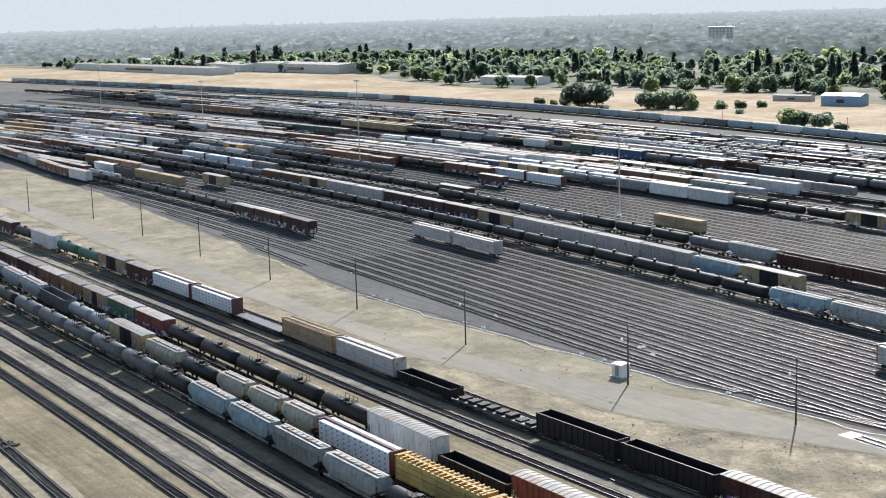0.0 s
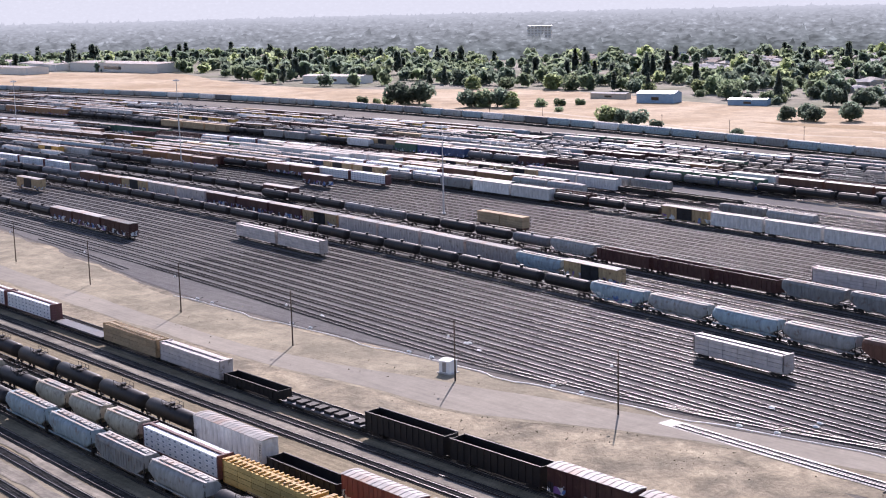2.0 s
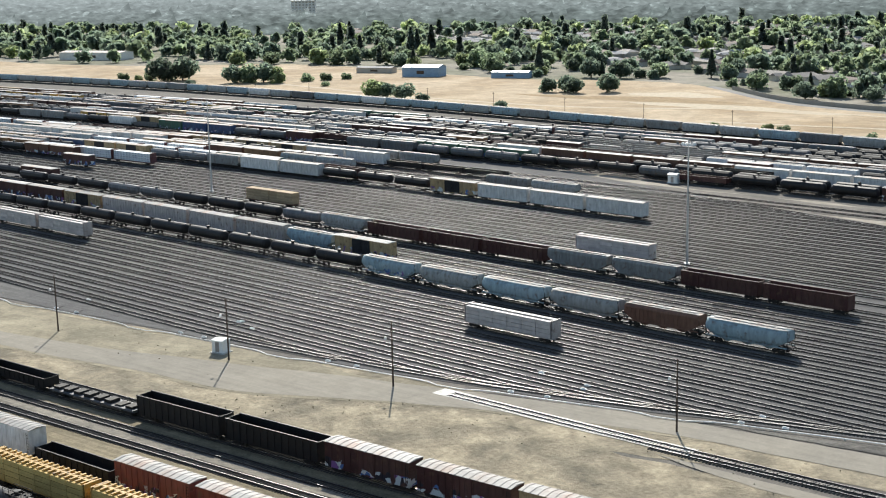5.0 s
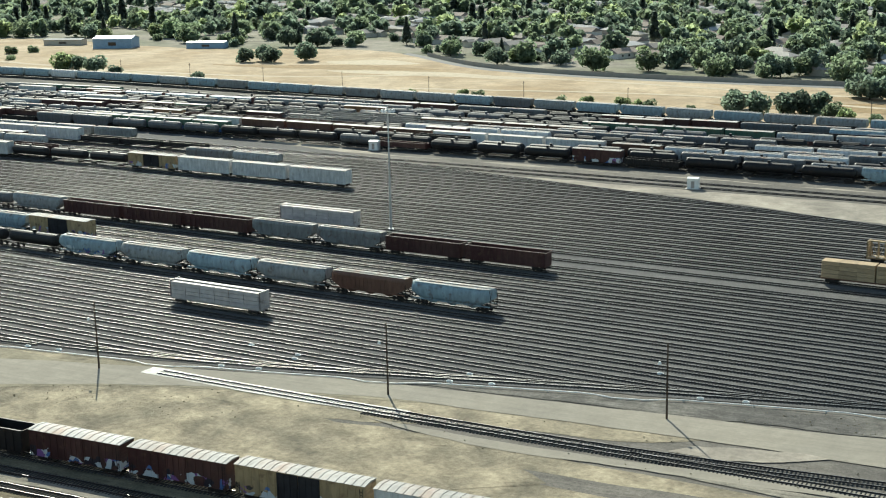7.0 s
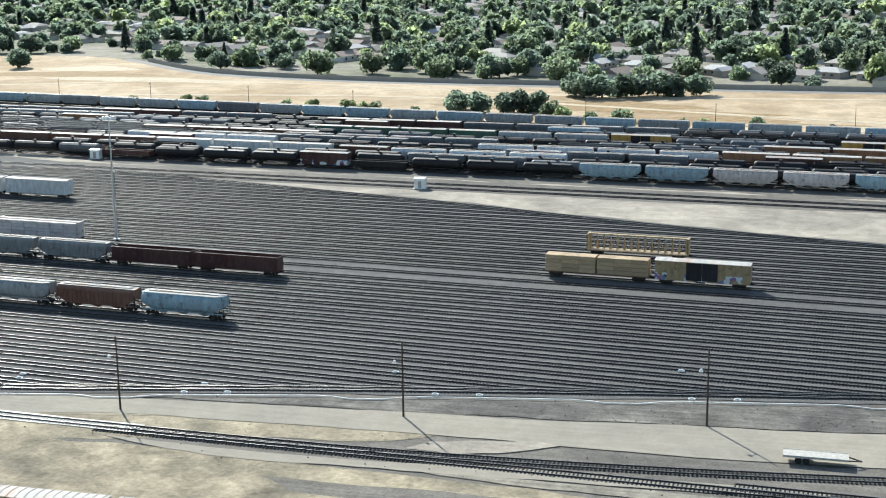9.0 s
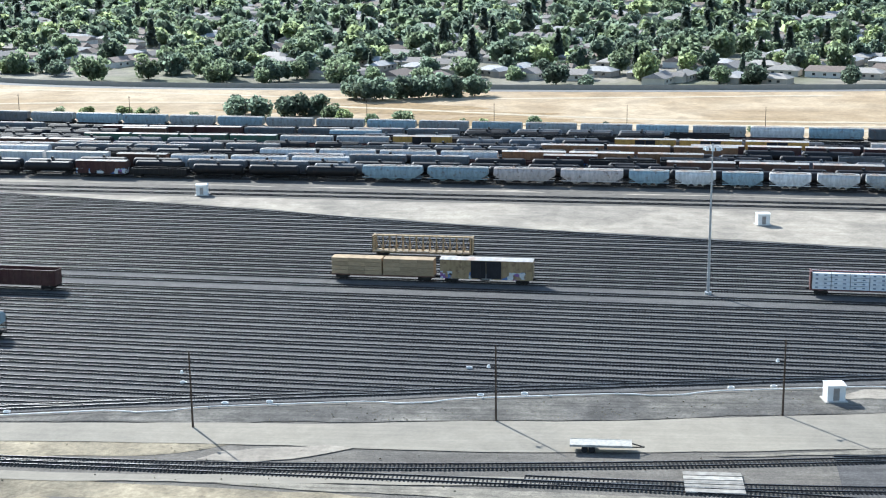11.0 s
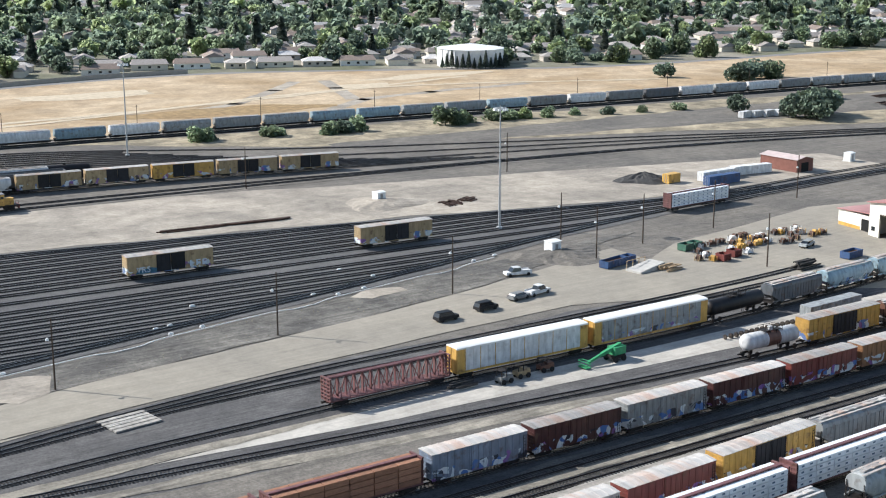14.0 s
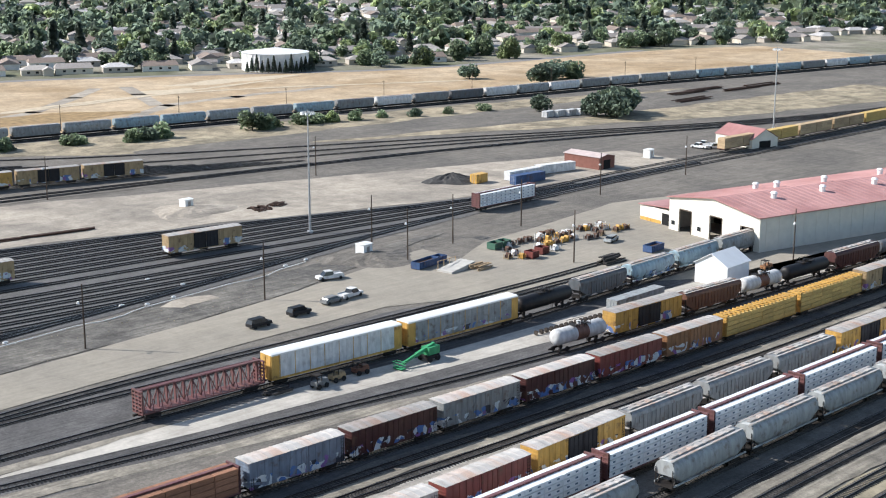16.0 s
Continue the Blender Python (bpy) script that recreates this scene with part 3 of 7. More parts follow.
def make_boxcar(root, code, half, doors=2, reefer=False, plug=True):
    c = code[1]
    tagme = c in "mbtyodnurgq"
    z0, z1, y = 1.05, 4.55 if half < 8.5 else 4.75, 1.48
    bm = bmesh.new()
    box(bm, -half, half, -y, y, z0, z1)
    side_ribs(bm, [x for x in spaced(-half + 0.1, half - 0.1, int(half * 2 / 1.05)) if abs(x) > (2.6 if doors == 2 else 1.7)], y, z0, z1)
    for s in (-1, 1):
        for z in [] if LITE[0] else spaced(z0 + 0.4, z1 - 0.3, 7):
            box(bm, min(s * half, s * (half + 0.06)), max(s * half, s * (half + 0.06)), -y + 0.15, y - 0.15, z - 0.09, z + 0.09)
        box(bm, -half, half, s * y - 0.06, s * y + 0.06, z0 - 0.12, z0 + 0.1)
    part("body", bm, paint(c, tagme), root)
    bm = bmesh.new()
    prism(bm, [(-half - 0.1, yy, zz) for yy, zz in ((-y - 0.08, z1), (0, z1 + 0.2), (y + 0.08, z1), (y + 0.08, z1 - 0.05), (-y - 0.08, z1 - 0.05))],
          [(half + 0.1, yy, zz) for yy, zz in ((-y - 0.08, z1), (0, z1 + 0.2), (y + 0.08, z1), (y + 0.08, z1 - 0.05), (-y - 0.08, z1 - 0.05))])
    for x in [] if LITE[0] else spaced(-half + 0.5, half - 0.5, int(half * 2 / 1.1)):
        for s in (-1, 1):
            rod(bm, (x, 0, z1 + 0.21), (x, s * (y + 0.05), z1 + 0.02), 0.05)
    part("roof", bm, M_ROOF, root, "weathered galvanised metal roof")
    dw = 1.55
    for s in (-1, 1):
        for d in ((-dw, dw) if doors == 2 else (0,)):
            bm = bmesh.new()
            ya, yb = s * (y + 0.02), s * (y + 0.12)
            box(bm, d - dw + 0.05, d + dw - 0.05, min(ya, yb), max(ya, yb), z0 + 0.05, z1 - 0.15)
            for x in [] if LITE[0] else spaced(d - dw + 0.25, d + dw - 0.25, 4):
                rod(bm, (x, s * (y + 0.15), z0 + 0.1), (x, s * (y + 0.15), z1 - 0.2), 0.03)
            part("door", bm, M_DOORK if c in "ty" else paint(c, tagme), root, "black sliding door" if c in "ty" else "")
    bm = bmesh.new()
    ladder(bm, half - 0.4, y, z0 - 0.3, z1 - 0.4)
    ladder(bm, -half + 0.4, y, z0 - 0.3, z0 + 1.4)
    part("ladder", bm, M_STEEL, root)
    bm = bmesh.new()
    box(bm, -half, half, -0.4, 0.4, 0.75, z0)
    for x in spaced(-half + 3.4, half - 3.4, 4):
        box(bm, x - 0.08, x + 0.08, -1.35, 1.35, 0.85, z0)
    box(bm, -1.2, 0.6, -1.2, -0.5, 0.55, 0.95)
    part("underframe", bm, M_STEEL, root)


def make_tank(root, code, half):
    c = code[1]
    r, zc = 1.42, 2.62
    bm = bmesh.new()
    n = 10 if LITE[0] else 20
    rings = [(-half + 0.35, 0.45), (-half + 0.45, 0.95), (-half + 0.75, 1.28), (-half + 1.15, r), (half - 1.15, r), (half - 0.75, 1.28), (half - 0.45, 0.95), (half - 0.35, 0.45)]
    prev = None
    for x, rr in rings:
        vs = [bm.verts.new(p) for p in ring("x", x, 0, zc, rr, n)]
        if prev:
            for k in range(n):
                f = bm.faces.new((prev[k], prev[(k + 1) % n], vs[(k + 1) % n], vs[k]))
                f.smooth = True
        else:
            bm.faces.new(vs[::-1])
        prev = vs
    bm.faces.new(prev)
    part("tank_shell", bm, paint(c), root)
    if c == "w":
        bm = bmesh.new()
        prism(bm, ring("x", -1.4, 0, zc, r + 0.015, 20), ring("x", 1.4, 0, zc, r + 0.015, 20))
        part("band", bm, paint("b"), root, "rusty brown stained band round the middle")
    bm = bmesh.new()
    cyl(bm, "z", zc + r - 0.1, zc + r + 0.45, 0, 0, 0.42, 12)
    cyl(bm, "z", zc + r + 0.45, zc + r + 0.52, 0, 0, 0.48, 12)
    cyl(bm, "z", zc + r - 0.1, zc + r + 0.2, 1.3, 0.2, 0.15, 8)
    part("dome_housing", bm, paint(c), root)
    bm = bmesh.new()
    for s in (-1, 1):
        rod(bm, (-2.0, s * 0.85, zc + r + 0.1), (2.0, s * 0.85, zc + r + 0.1), 0.03)
        rod(bm, (-2.0, s * 0.85, zc + r + 0.75), (2.0, s * 0.85, zc + r + 0.75), 0.03)
        for x in (-2.0, -0.7, 0.7, 2.0):
            rod(bm, (x, s * 0.85, zc + 1.0), (x, s * 0.85, zc + r + 0.75), 0.03)
        rod(bm, (0.5, s * 1.5, 1.0), (0.5, s * 0.9, zc + r + 0.1), 0.03)
        rod(bm, (0.95, s * 1.5, 1.0), (0.95, s * 0.9, zc + r + 0.1), 0.03)
    box(bm, -2.0, -0.6, -0.85, 0.85, zc + r + 0.03, zc + r + 0.08)
    box(bm, 0.6, 2.0, -0.85, 0.85, zc + r + 0.03, zc + r + 0.08)
    part("platform", bm, M_STEEL, root, "railed walkway platform round the dome")
    bm = bmesh.new()
    for s in (-1, 1):
        a, b = sorted((s * (half - 3.2), s * half))
        box(bm, a, b, -1.35, 1.35, 0.95, 1.08)
        a, b = sorted((s * (half - 2.9), s * (half - 2.1)))
        box(bm, a, b, -1.0, 1.0, 1.0, 1.75)
        rod(bm, (s * half, -1.3, 1.8), (s * half, 1.3, 1.8), 0.03)
        for yy in (-1.3, 1.3):
            rod(bm, (s * half, yy, 1.0), (s * half, yy, 1.8), 0.03)
    part("end_sill", bm, M_STEEL, root)


def make_hopper(root, code, half, open_top=False):
    """Rounded sides, hatches on top, ends sloping in towards the chutes."""
    c = code[1]
    y, z1 = 1.5, 4.4
    ribbed = c in "gdbm"
    bm = bmesh.new()
    if ribbed:
        prof = [(-y, 1.35), (-y, 3.75), (-y + 0.12, 4.15), (-y + 0.5, z1), (y - 0.5, z1), (y - 0.12, 4.15), (y, 3.75), (y, 1.35)]
    else:
        prof = [(-1.38, 1.35), (-1.53, 1.9), (-1.58, 2.6), (-1.55, 3.3), (-1.38, 3.85), (-1.05, 4.2), (-0.6, z1)]
        prof = prof + [(-p, q) for p, q in reversed(prof)]
    stations = [(-half + 0.2, 2.5), (-half + 2.2, 1.35), (half - 2.2, 1.35), (half - 0.2, 2.5)]
    if LITE[0]:
        stations = [(-half + 0.1, 2.1), (-half + 1.0, 1.35), (half - 1.0, 1.35), (half - 0.1, 2.1)]
    prev = None
    for x, low in stations:
        cur = [bm.verts.new((x, p * (1 if low < 2 else 0.98), max(q, low + (q - 1.35) * 0.3 if low > 2 and q < 3.3 else q))) for p, q in prof]
        n = len(cur)
        if prev:
            for k in range(n):
                f = bm.faces.new((prev[k], prev[(k + 1) % n], cur[(k + 1) % n], cur[k]))
                f.smooth = not ribbed and k < n - 1
        else:
            bm.faces.new(cur[::-1])
        prev = cur
    bm.faces.new(prev)
    if ribbed:
        side_ribs(bm, spaced(-half + 2.8, half - 2.8, 13), y, 1.3, 3.75, 0.05, 0.08)
        side_ribs(bm, (-half + 0.9, -half + 1.9, half - 1.9, half - 0.9), y, 2.7, 3.75, 0.05, 0.08)
    for s in (-1, 1):
        box(bm, -half + 0.2, half - 0.2, s * y - 0.07, s * y + 0.07, 1.2, 1.42)
    part("body", bm, paint(c, code[2:] == "x"), root)
    if LITE[0]:
        bm = bmesh.new()
        box(bm, -half, half, -1.0, 1.0, 0.45, 1.3)
        part("sill", bm, M_STEEL, root)
    bm = bmesh.new()
    for k in range(3):
        x = -half + 2.2 + (half * 2 - 4.4) * (k + 0.5) / 3
        w = (half * 2 - 4.4) / 6 - 0.15
        prism(bm, [(x - w, -1.1, 1.36), (x + w, -1.1, 1.36), (x + w, 1.1, 1.36), (x - w, 1.1, 1.36)], [(x - 0.3, -0.5, 0.45), (x + 0.3, -0.5, 0.45), (x + 0.3, 0.5, 0.45), (x - 0.3, 0.5, 0.45)])
    part("discharge_chute", bm, paint(c), root)
    bm = bmesh.new()
    box(bm, -half + 1.2, half - 1.2, -0.3, 0.3, z1 + 0.02, z1 + 0.14)
    for s in (-1, 1):
        box(bm, -half + 0.3, half - 0.3, s * 0.85 - 0.18, s * 0.85 + 0.18, z1 + 0.06, z1 + 0.10)
    part("running_board", bm, M_ROOF, root, "running boards along the roof")
    for x in spaced(-half + 2.2, half - 2.2, 8):
        bm = bmesh.new()
        box(bm, x - 0.55, x + 0.55, -0.34, 0.34, z1 + 0.1, z1 + 0.26)
        part("hatch", bm, M_ROOF, root)
    bm = bmesh.new()
    for s in (-1, 1):
        a, b = sorted((s * (half - 2.0), s * half))
        box(bm, a, b, -1.4, 1.4, 1.0, 1.12)
        for yy in (-1.3, 1.3):
            rod(bm, (s * (half - 0.1), yy, 1.1), (s * (half - 0.1), yy, 3.4), 0.04)
            rod(bm, (s * (half - 0.3), yy, 0.6), (s * (half - 0.3), yy, z1), 0.03)
        rod(bm, (s * (half - 0.5), -1.2, 1.1), (s * (half - 1.4), -1.2, 2.9), 0.06)
        rod(bm, (s * (half - 0.5), 1.2, 1.1), (s * (half - 1.4), 1.2, 2.9), 0.06)
    part("end_platform", bm, M_STEEL, root)


def make_gondola(root, code, half, high=3.4):
    c = code[1]
    y, t = 1.5, 0.09
    bm = bmesh.new()
    z0 = 1.0
    for s in (-1, 1):
        box(bm, -half, half, min(s * y, s * (y - t)), max(s * y, s * (y - t)), z0, high)
        a, b = sorted((s * half, s * (half - t)))
        box(bm, a, b, -y + t, y - t, z0, high)
        box(bm, -half - 0.04, half + 0.04, s * y - 0.1, s * y + 0.1, high, high + 0.12)
    box(bm, -half + t, half - t, -y + t, y - t, z0, z0 + 0.15)
    side_ribs(bm, spaced(-half + 0.15, half - 0.15, int(half * 2 / 1.3)), y, z0, high, 0.08, 0.1)
    part("body", bm, paint(c, False), root)
    bm = bmesh.new()
    box(bm, -half, half, -0.4, 0.4, 0.7, z0 - 0.01)
    part("underframe", bm, M_STEEL, root)


def make_centerbeam(root, code, half, loaded=True):
    c = code[1]
    y = 1.4
    bm = bmesh.new()
    box(bm, -half, half, -y, y, 0.95, 1.15)
    box(bm, -half, half, -0.35, 0.35, 0.6, 0.95)
    part("deck", bm, paint("v" if c in "wro" else c), root)
    for s in (-1, 1):
        bm = bmesh.new()
        a, b = sorted((s * half, s * (half - 0.22)))
        if loaded:
            box(bm, a + 0.05, b - 0.05, -y, y, 1.15, 4.5)
        for yy in (-y + 0.11, -0.45, 0.45, y - 0.11):
            box(bm, a, b, yy - 0.11, yy + 0.11, 1.15, 4.55)
        for z in spaced(1.6, 4.45, 6):
            box(bm, a - 0.05, b + 0.05, -y, y, z - 0.09, z + 0.09)
        part("end_bulkhead", bm, paint("v" if c in "wro" else c), root)
    bm = bmesh.new()
    box(bm, -half + 0.2, half - 0.2, -0.28, 0.28, 4.35, 4.55)
    if loaded and c in "yt":
        for x in spaced(-half + 0.7, half - 0.7, 18):
            box(bm, x - 0.16, x + 0.16, -1.3, 1.3, 4.40, 4.62)
    xs = spaced(-half + 0.6, half - 0.6, 15)
    for i, x in enumerate(xs):
        box(bm, x - 0.07, x + 0.07, -0.25, 0.25, 1.15, 4.35)
        if i < len(xs) - 1 and not loaded:
            rod(bm, (x, 0, 1.2 if i % 2 else 4.3), (xs[i + 1], 0, 4.3 if i % 2 else 1.2), 0.06)
    if not loaded:
        for yy in (-0.5, 0.5):
            box(bm, -half + 0.2, half - 0.2, yy - 0.07, yy + 0.07, 4.38, 4.56)
        for x in xs:
            box(bm, x - 0.06, x + 0.06, -1.38, 1.38, 1.15, 1.24)
            rod(bm, (x, -1.3, 1.2), (x, -0.2, 4.3), 0.05)
            rod(bm, (x, 1.3, 1.2), (x, 0.2, 4.3), 0.05)
    part("centre_beam", bm, paint("v" if c in "wro" else c), root, "trussed spine between the bulkheads")
    if loaded:
        cols = int(half * 2 / 3.6)
        w = (half * 2 - 0.6) / cols
        wrap = {"w": M_WRAP, "p": M_PALEWRAP, "o": M_LUMBERO, "y": M_LUMBERY}.get(c, M_LUMBER)
        for s in (-1, 1):
            for k in range(cols):
                for r in range(4):
                    x0 = -half + 0.3 + w * k
                    ya, yb = sorted((s * 0.32, s * (y + 0.02)))
                    key = (code, s, k, r)
                    if key not in PACKS:
                        bm = bmesh.new()
                        box(bm, x0 + 0.06, x0 + w - 0.06, ya, yb, 1.18 + 0.8 * r, 1.90 + 0.8 * r)
                        mats = [wrap]
                        if c == "w":
                            mats.append(M_PRINT)
                            for q in (0.25, 0.7):
                                ua, ub = sorted((s * (y + 0.022), s * (y + 0.035)))
                                n0 = len(bm.faces)
                                box(bm, x0 + w * q - 0.25, x0 + w * q + 0.25, ua, ub, 1.45 + 0.8 * r, 1.68 + 0.8 * r)
                                bm.faces.ensure_lookup_table()
                                for f in bm.faces[n0:]:
                                    f.material_index = 1
                        PACKS[key] = mesh_of("lumber_pack", bm, mats)
                    part("lumber_pack", PACKS[key], None, root, "printed white-wrapped lumber pack" if c == "w" else "")


def make_bulkload(root, code, half):
    """A flat car with two tall lumber blocks between bulkheads."""
    bm = bmesh.new()
    box(bm, -half, half, -1.4, 1.4, 0.95, 1.15)
    box(bm, -half, half, -0.35, 0.35, 0.6, 0.95)
    part("deck", bm, paint("b"), root)
    for a, b in ((-half + 0.1, -0.15), (0.15, half - 0.1)):
        for k in range(3):
            for r in range(4):
                w = (b - a) / 3
                key = (code, a, k, r)
                if key not in PACKS:
                    bm = bmesh.new()
                    box(bm, a + w * k + 0.02, a + w * (k + 1) - 0.02, -1.4, 1.4, 1.16 + r * 0.84, 1.94 + r * 0.84)
                    PACKS[key] = mesh_of("lumber_pack", bm, M_LUMBERY if code[1] == "y" else M_LUMBERO if code[1] == "o" else M_LUMBER)
                part("lumber_pack", PACKS[key], None, root)


def make_autorack(root, code, half):
    y, z0, z1 = 1.52, 1.0, 5.35
    bm = bmesh.new()
    box(bm, -half + 0.3, half - 0.3, -y + 0.05, y - 0.05, 1.35, z1 - 0.3)
    n = 16
    for k in range(n):
        for r in range(4):
            w = (half * 2 - 3.2) / n
            x0 = -half + 1.6 + w * k
            for s in (-1, 1):
                ya, yb = sorted((s * (y - 0.06), s * (y + 0.02)))
                box(bm, x0 + 0.06, x0 + w - 0.06, ya, yb, 1.5 + 0.86 * r, 2.3 + 0.86 * r)
    part("side_screen", bm, paint("w" if code[1] == "y" else "s", code[1] != "y"), root, "pierced pale metal side screens")
    bm = bmesh.new()
    box(bm, -half, half, -y, y, z0, 1.35)
    side_ribs(bm, spaced(-half + 1.6, half - 1.6, 9), y, 1.35, z1 - 0.35, 0.05, 0.05)
    for s in (-1, 1):
        a, b = sorted((s * half, s * (half - 1.5)))
        box(bm, a, b, -y, y, 1.35, z1 - 0.35)
        for yy in (-0.7, 0.7):
            a, b = sorted((s * half, s * (half + 0.08)))
            box(bm, a, b, yy - 0.6, yy + 0.6, 1.3, z1 - 0.3)
    part("frame", bm, paint("y"), root, "yellow end doors and frame posts")
    bm = bmesh.new()
    prof = [(-y - 0.03, z1 - 0.4), (-y - 0.03, z1 - 0.15), (-y + 0.5, z1), (y - 0.5, z1), (y + 0.03, z1 - 0.15), (y + 0.03, z1 - 0.4)]
    prism(bm, [(-half, a, b) for a, b in prof], [(half, a, b) for a, b in prof])
    for x in spaced(-half + 1, half - 1, 20):
        box(bm, x - 0.04, x + 0.04, -y + 0.5, y - 0.5, z1, z1 + 0.03)
    part("roof", bm, M_WHITE, root, "white ribbed metal roof")


def make_flat(root, code, half):
    bm = bmesh.new()
    box(bm, -half, half, -1.4, 1.4, 0.85, 1.15)
    box(bm, -half, half, -0.35, 0.35, 0.5, 0.85)
    side_ribs(bm, spaced(-half + 0.5, half - 0.5, 16), 1.4, 0.9, 1.1, 0.05, 0.08)
    part("deck", bm, paint(code[1]), root)
    rng = random.Random(5)
    if code[2:] == "x":
        for x in spaced(-half + 1.5, half - 1.5, 8):
            bm = bmesh.new()
            box(bm, x - 0.8, x + 0.8, -1.0, 1.0, 1.16, 1.4 + rng.random() * 0.35)
            part("cargo", bm, M_STEEL, root, "low dark steel load")


def make_loco(root, code, half):
    """A four-axle road switcher: long hood, cab, short nose, walkways and rails."""
    y = 1.5
    bm = bmesh.new()
    box(bm, -half, half, -y, y, 1.15, 1.4)
    box(bm, -2.6, 2.6, -1.3, 1.3, 0.45, 1.15)
    part("frame_and_fuel_tank", bm, M_STEEL, root, "dark frame with the fuel tank slung below")
    bm = bmesh.new()
    box(bm, -half + 1.0, half - 5.6, -0.95, 0.95, 1.4, 4.1)
    box(bm, -half + 1.3, -half + 4.8, -1.2, 1.2, 3.3, 4.25)
    box(bm, half - 3.4, half - 1.0, -0.9, 0.9, 1.4, 3.1)
    for x in spaced(-half + 1.6, half - 6.2, 12):
        for s in (-1, 1):
            a, b = sorted((s * 0.95, s * 1.0))
            box(bm, x - 0.3, x + 0.3, a, b, 1.6, 3.1)
    part("hood", bm, paint("y"), root, "yellow long hood with access doors")
    bm = bmesh.new()
    box(bm, half - 5.6, half - 3.4, -1.45, 1.45, 1.4, 4.2)
    part("cab", bm, paint("y"), root)
    bm = bmesh.new()
    box(bm, half - 5.7, half - 3.3, -1.5, 1.5, 4.2, 4.36)
    box(bm, -half + 1.1, half - 5.7, -0.9, 0.9, 4.1, 4.2)
    for x in spaced(-half + 2.0, half - 7, 5):
        cyl(bm, "z", 4.15, 4.42, x, 0, 0.45, 12)
    part("loco_roof", bm, mat("loco_grey", (0.20, 0.20, 0.20), 0.6, 0, 2, 0.2), root, "grey roof with round fans")
    bm = bmesh.new()
    for s in (-1, 1):
        for x in (half - 5.1, half - 4.0):
            a, b = sorted((s * 1.45, s * 1.47))
            box(bm, x - 0.4, x + 0.4, a, b, 3.1, 3.8)
    box(bm, half - 3.4, half - 3.38, -1.1, 1.1, 3.25, 3.85)
    part("cab_window", bm, M_GLASS, root, "dark cab windows")
    bm = bmesh.new()
    for s in (-1, 1):
        rod(bm, (-half, s * 1.45, 2.4), (half, s * 1.45, 2.4), 0.025)
        for x in spaced(-half, half, 10):
            rod(bm, (x, s * 1.45, 1.4), (x, s * 1.45, 2.4), 0.025)
        a, b = sorted((s * half, s * (half + 0.3)))
        box(bm, a, b, -1.3, 1.3, 0.4, 1.4)
    part("handrail", bm, paint("r"), root, "red frame stripe and handrails")


KINDS = {  # letter: builder, half length of body, name, words
    "B": (lambda r, c, h: make_boxcar(r, c, h, 1), 7.65, "boxcar", "boxcar with a sliding door"),
    "L": (lambda r, c, h: make_boxcar(r, c, h, 2), 9.25, "boxcar", "long boxcar with double doors"),
    "M": (lambda r, c, h: make_boxcar(r, c, h, 2), 8.65, "boxcar", "boxcar with double black doors"),
    "R": (lambda r, c, h: make_boxcar(r, c, h, 1, True), 9.6, "refrigerator_car", "long insulated refrigerator car"),
    "Q": (make_tank, 6.5, "tank_car", "short tank car with a domed fitting"),
    "c": (make_hopper, 5.55, "covered_hopper", "short covered hopper car with roof hatches"),
    "h": (make_hopper, 7.65, "covered_hopper", "covered hopper car with roof hatches"),
    "T": (make_tank, 7.7, "tank_car", "tank car with a domed top fitting"),
    "H": (make_hopper, 8.6, "covered_hopper", "covered hopper car with roof hatches"),
    "G": (lambda r, c, h: make_gondola(r, c, h, 2.5), 8.5, "gondola_car", "empty low-sided gondola car"),
    "D": (lambda r, c, h: make_gondola(r, c, h, 4.0), 9.4, "open_hopper", "high-sided open-top gondola car"),
    "C": (lambda r, c, h: make_centerbeam(r, c, h, True), 10.9, "centerbeam_flatcar", "centre-beam flatcar loaded with packed lumber"),
    "E": (lambda r, c, h: make_centerbeam(r, c, h, False), 10.9, "centerbeam_flatcar", "empty centre-beam flatcar with trussed spine"),
    "K": (make_bulkload, 10.6, "bulkhead_flatcar", "flatcar with two tall blocks of stacked lumber"),
    "A": (make_autorack, 13.2, "autorack", "tall autorack car with slatted sides"),
    "F": (make_flat, 10.8, "flatcar", "low flatcar with a worn deck"),
    "X": (make_loco, 8.9, "locomotive", "diesel locomotive with a grey roof"),
}
STOCK = {}
COUNT = {}


def merged(root, skip):
    """One light mesh of a car, for those that stand far off: its parts with their materials, less the finest ones."""
    verts, faces, mats, index = [], [], [], []
    for o in root.children:
        if o.name.split(".")[0] in skip:
            continue
        off = len(verts)
        verts += [o.matrix_basis @ v.co for v in o.data.vertices]
        for p in o.data.polygons:
            m = o.data.materials[p.material_index]
            if m not in mats:
                mats.append(m)
            faces.append([i + off for i in p.vertices])
            index.append(mats.index(m))
    me = bpy.data.meshes.new("car")
    me.from_pydata([v[:] for v in verts], [], faces)
    for m in mats:
        me.materials.append(m)
    me.polygons.foreach_set("material_index", index)
    return me


def car_label(code):
    kind, c = code[0], code[1]
    tint = {"k": "glossy black", "y": "weathered yellow", "l": "faded pale blue"}.get(c, "weathered " + WORD[c])
    if kind in "CK":
        tint = "white-wrapped" if c == "w" else WORD[c]
    return tint + " " + KINDS[kind][3] + " on rails"


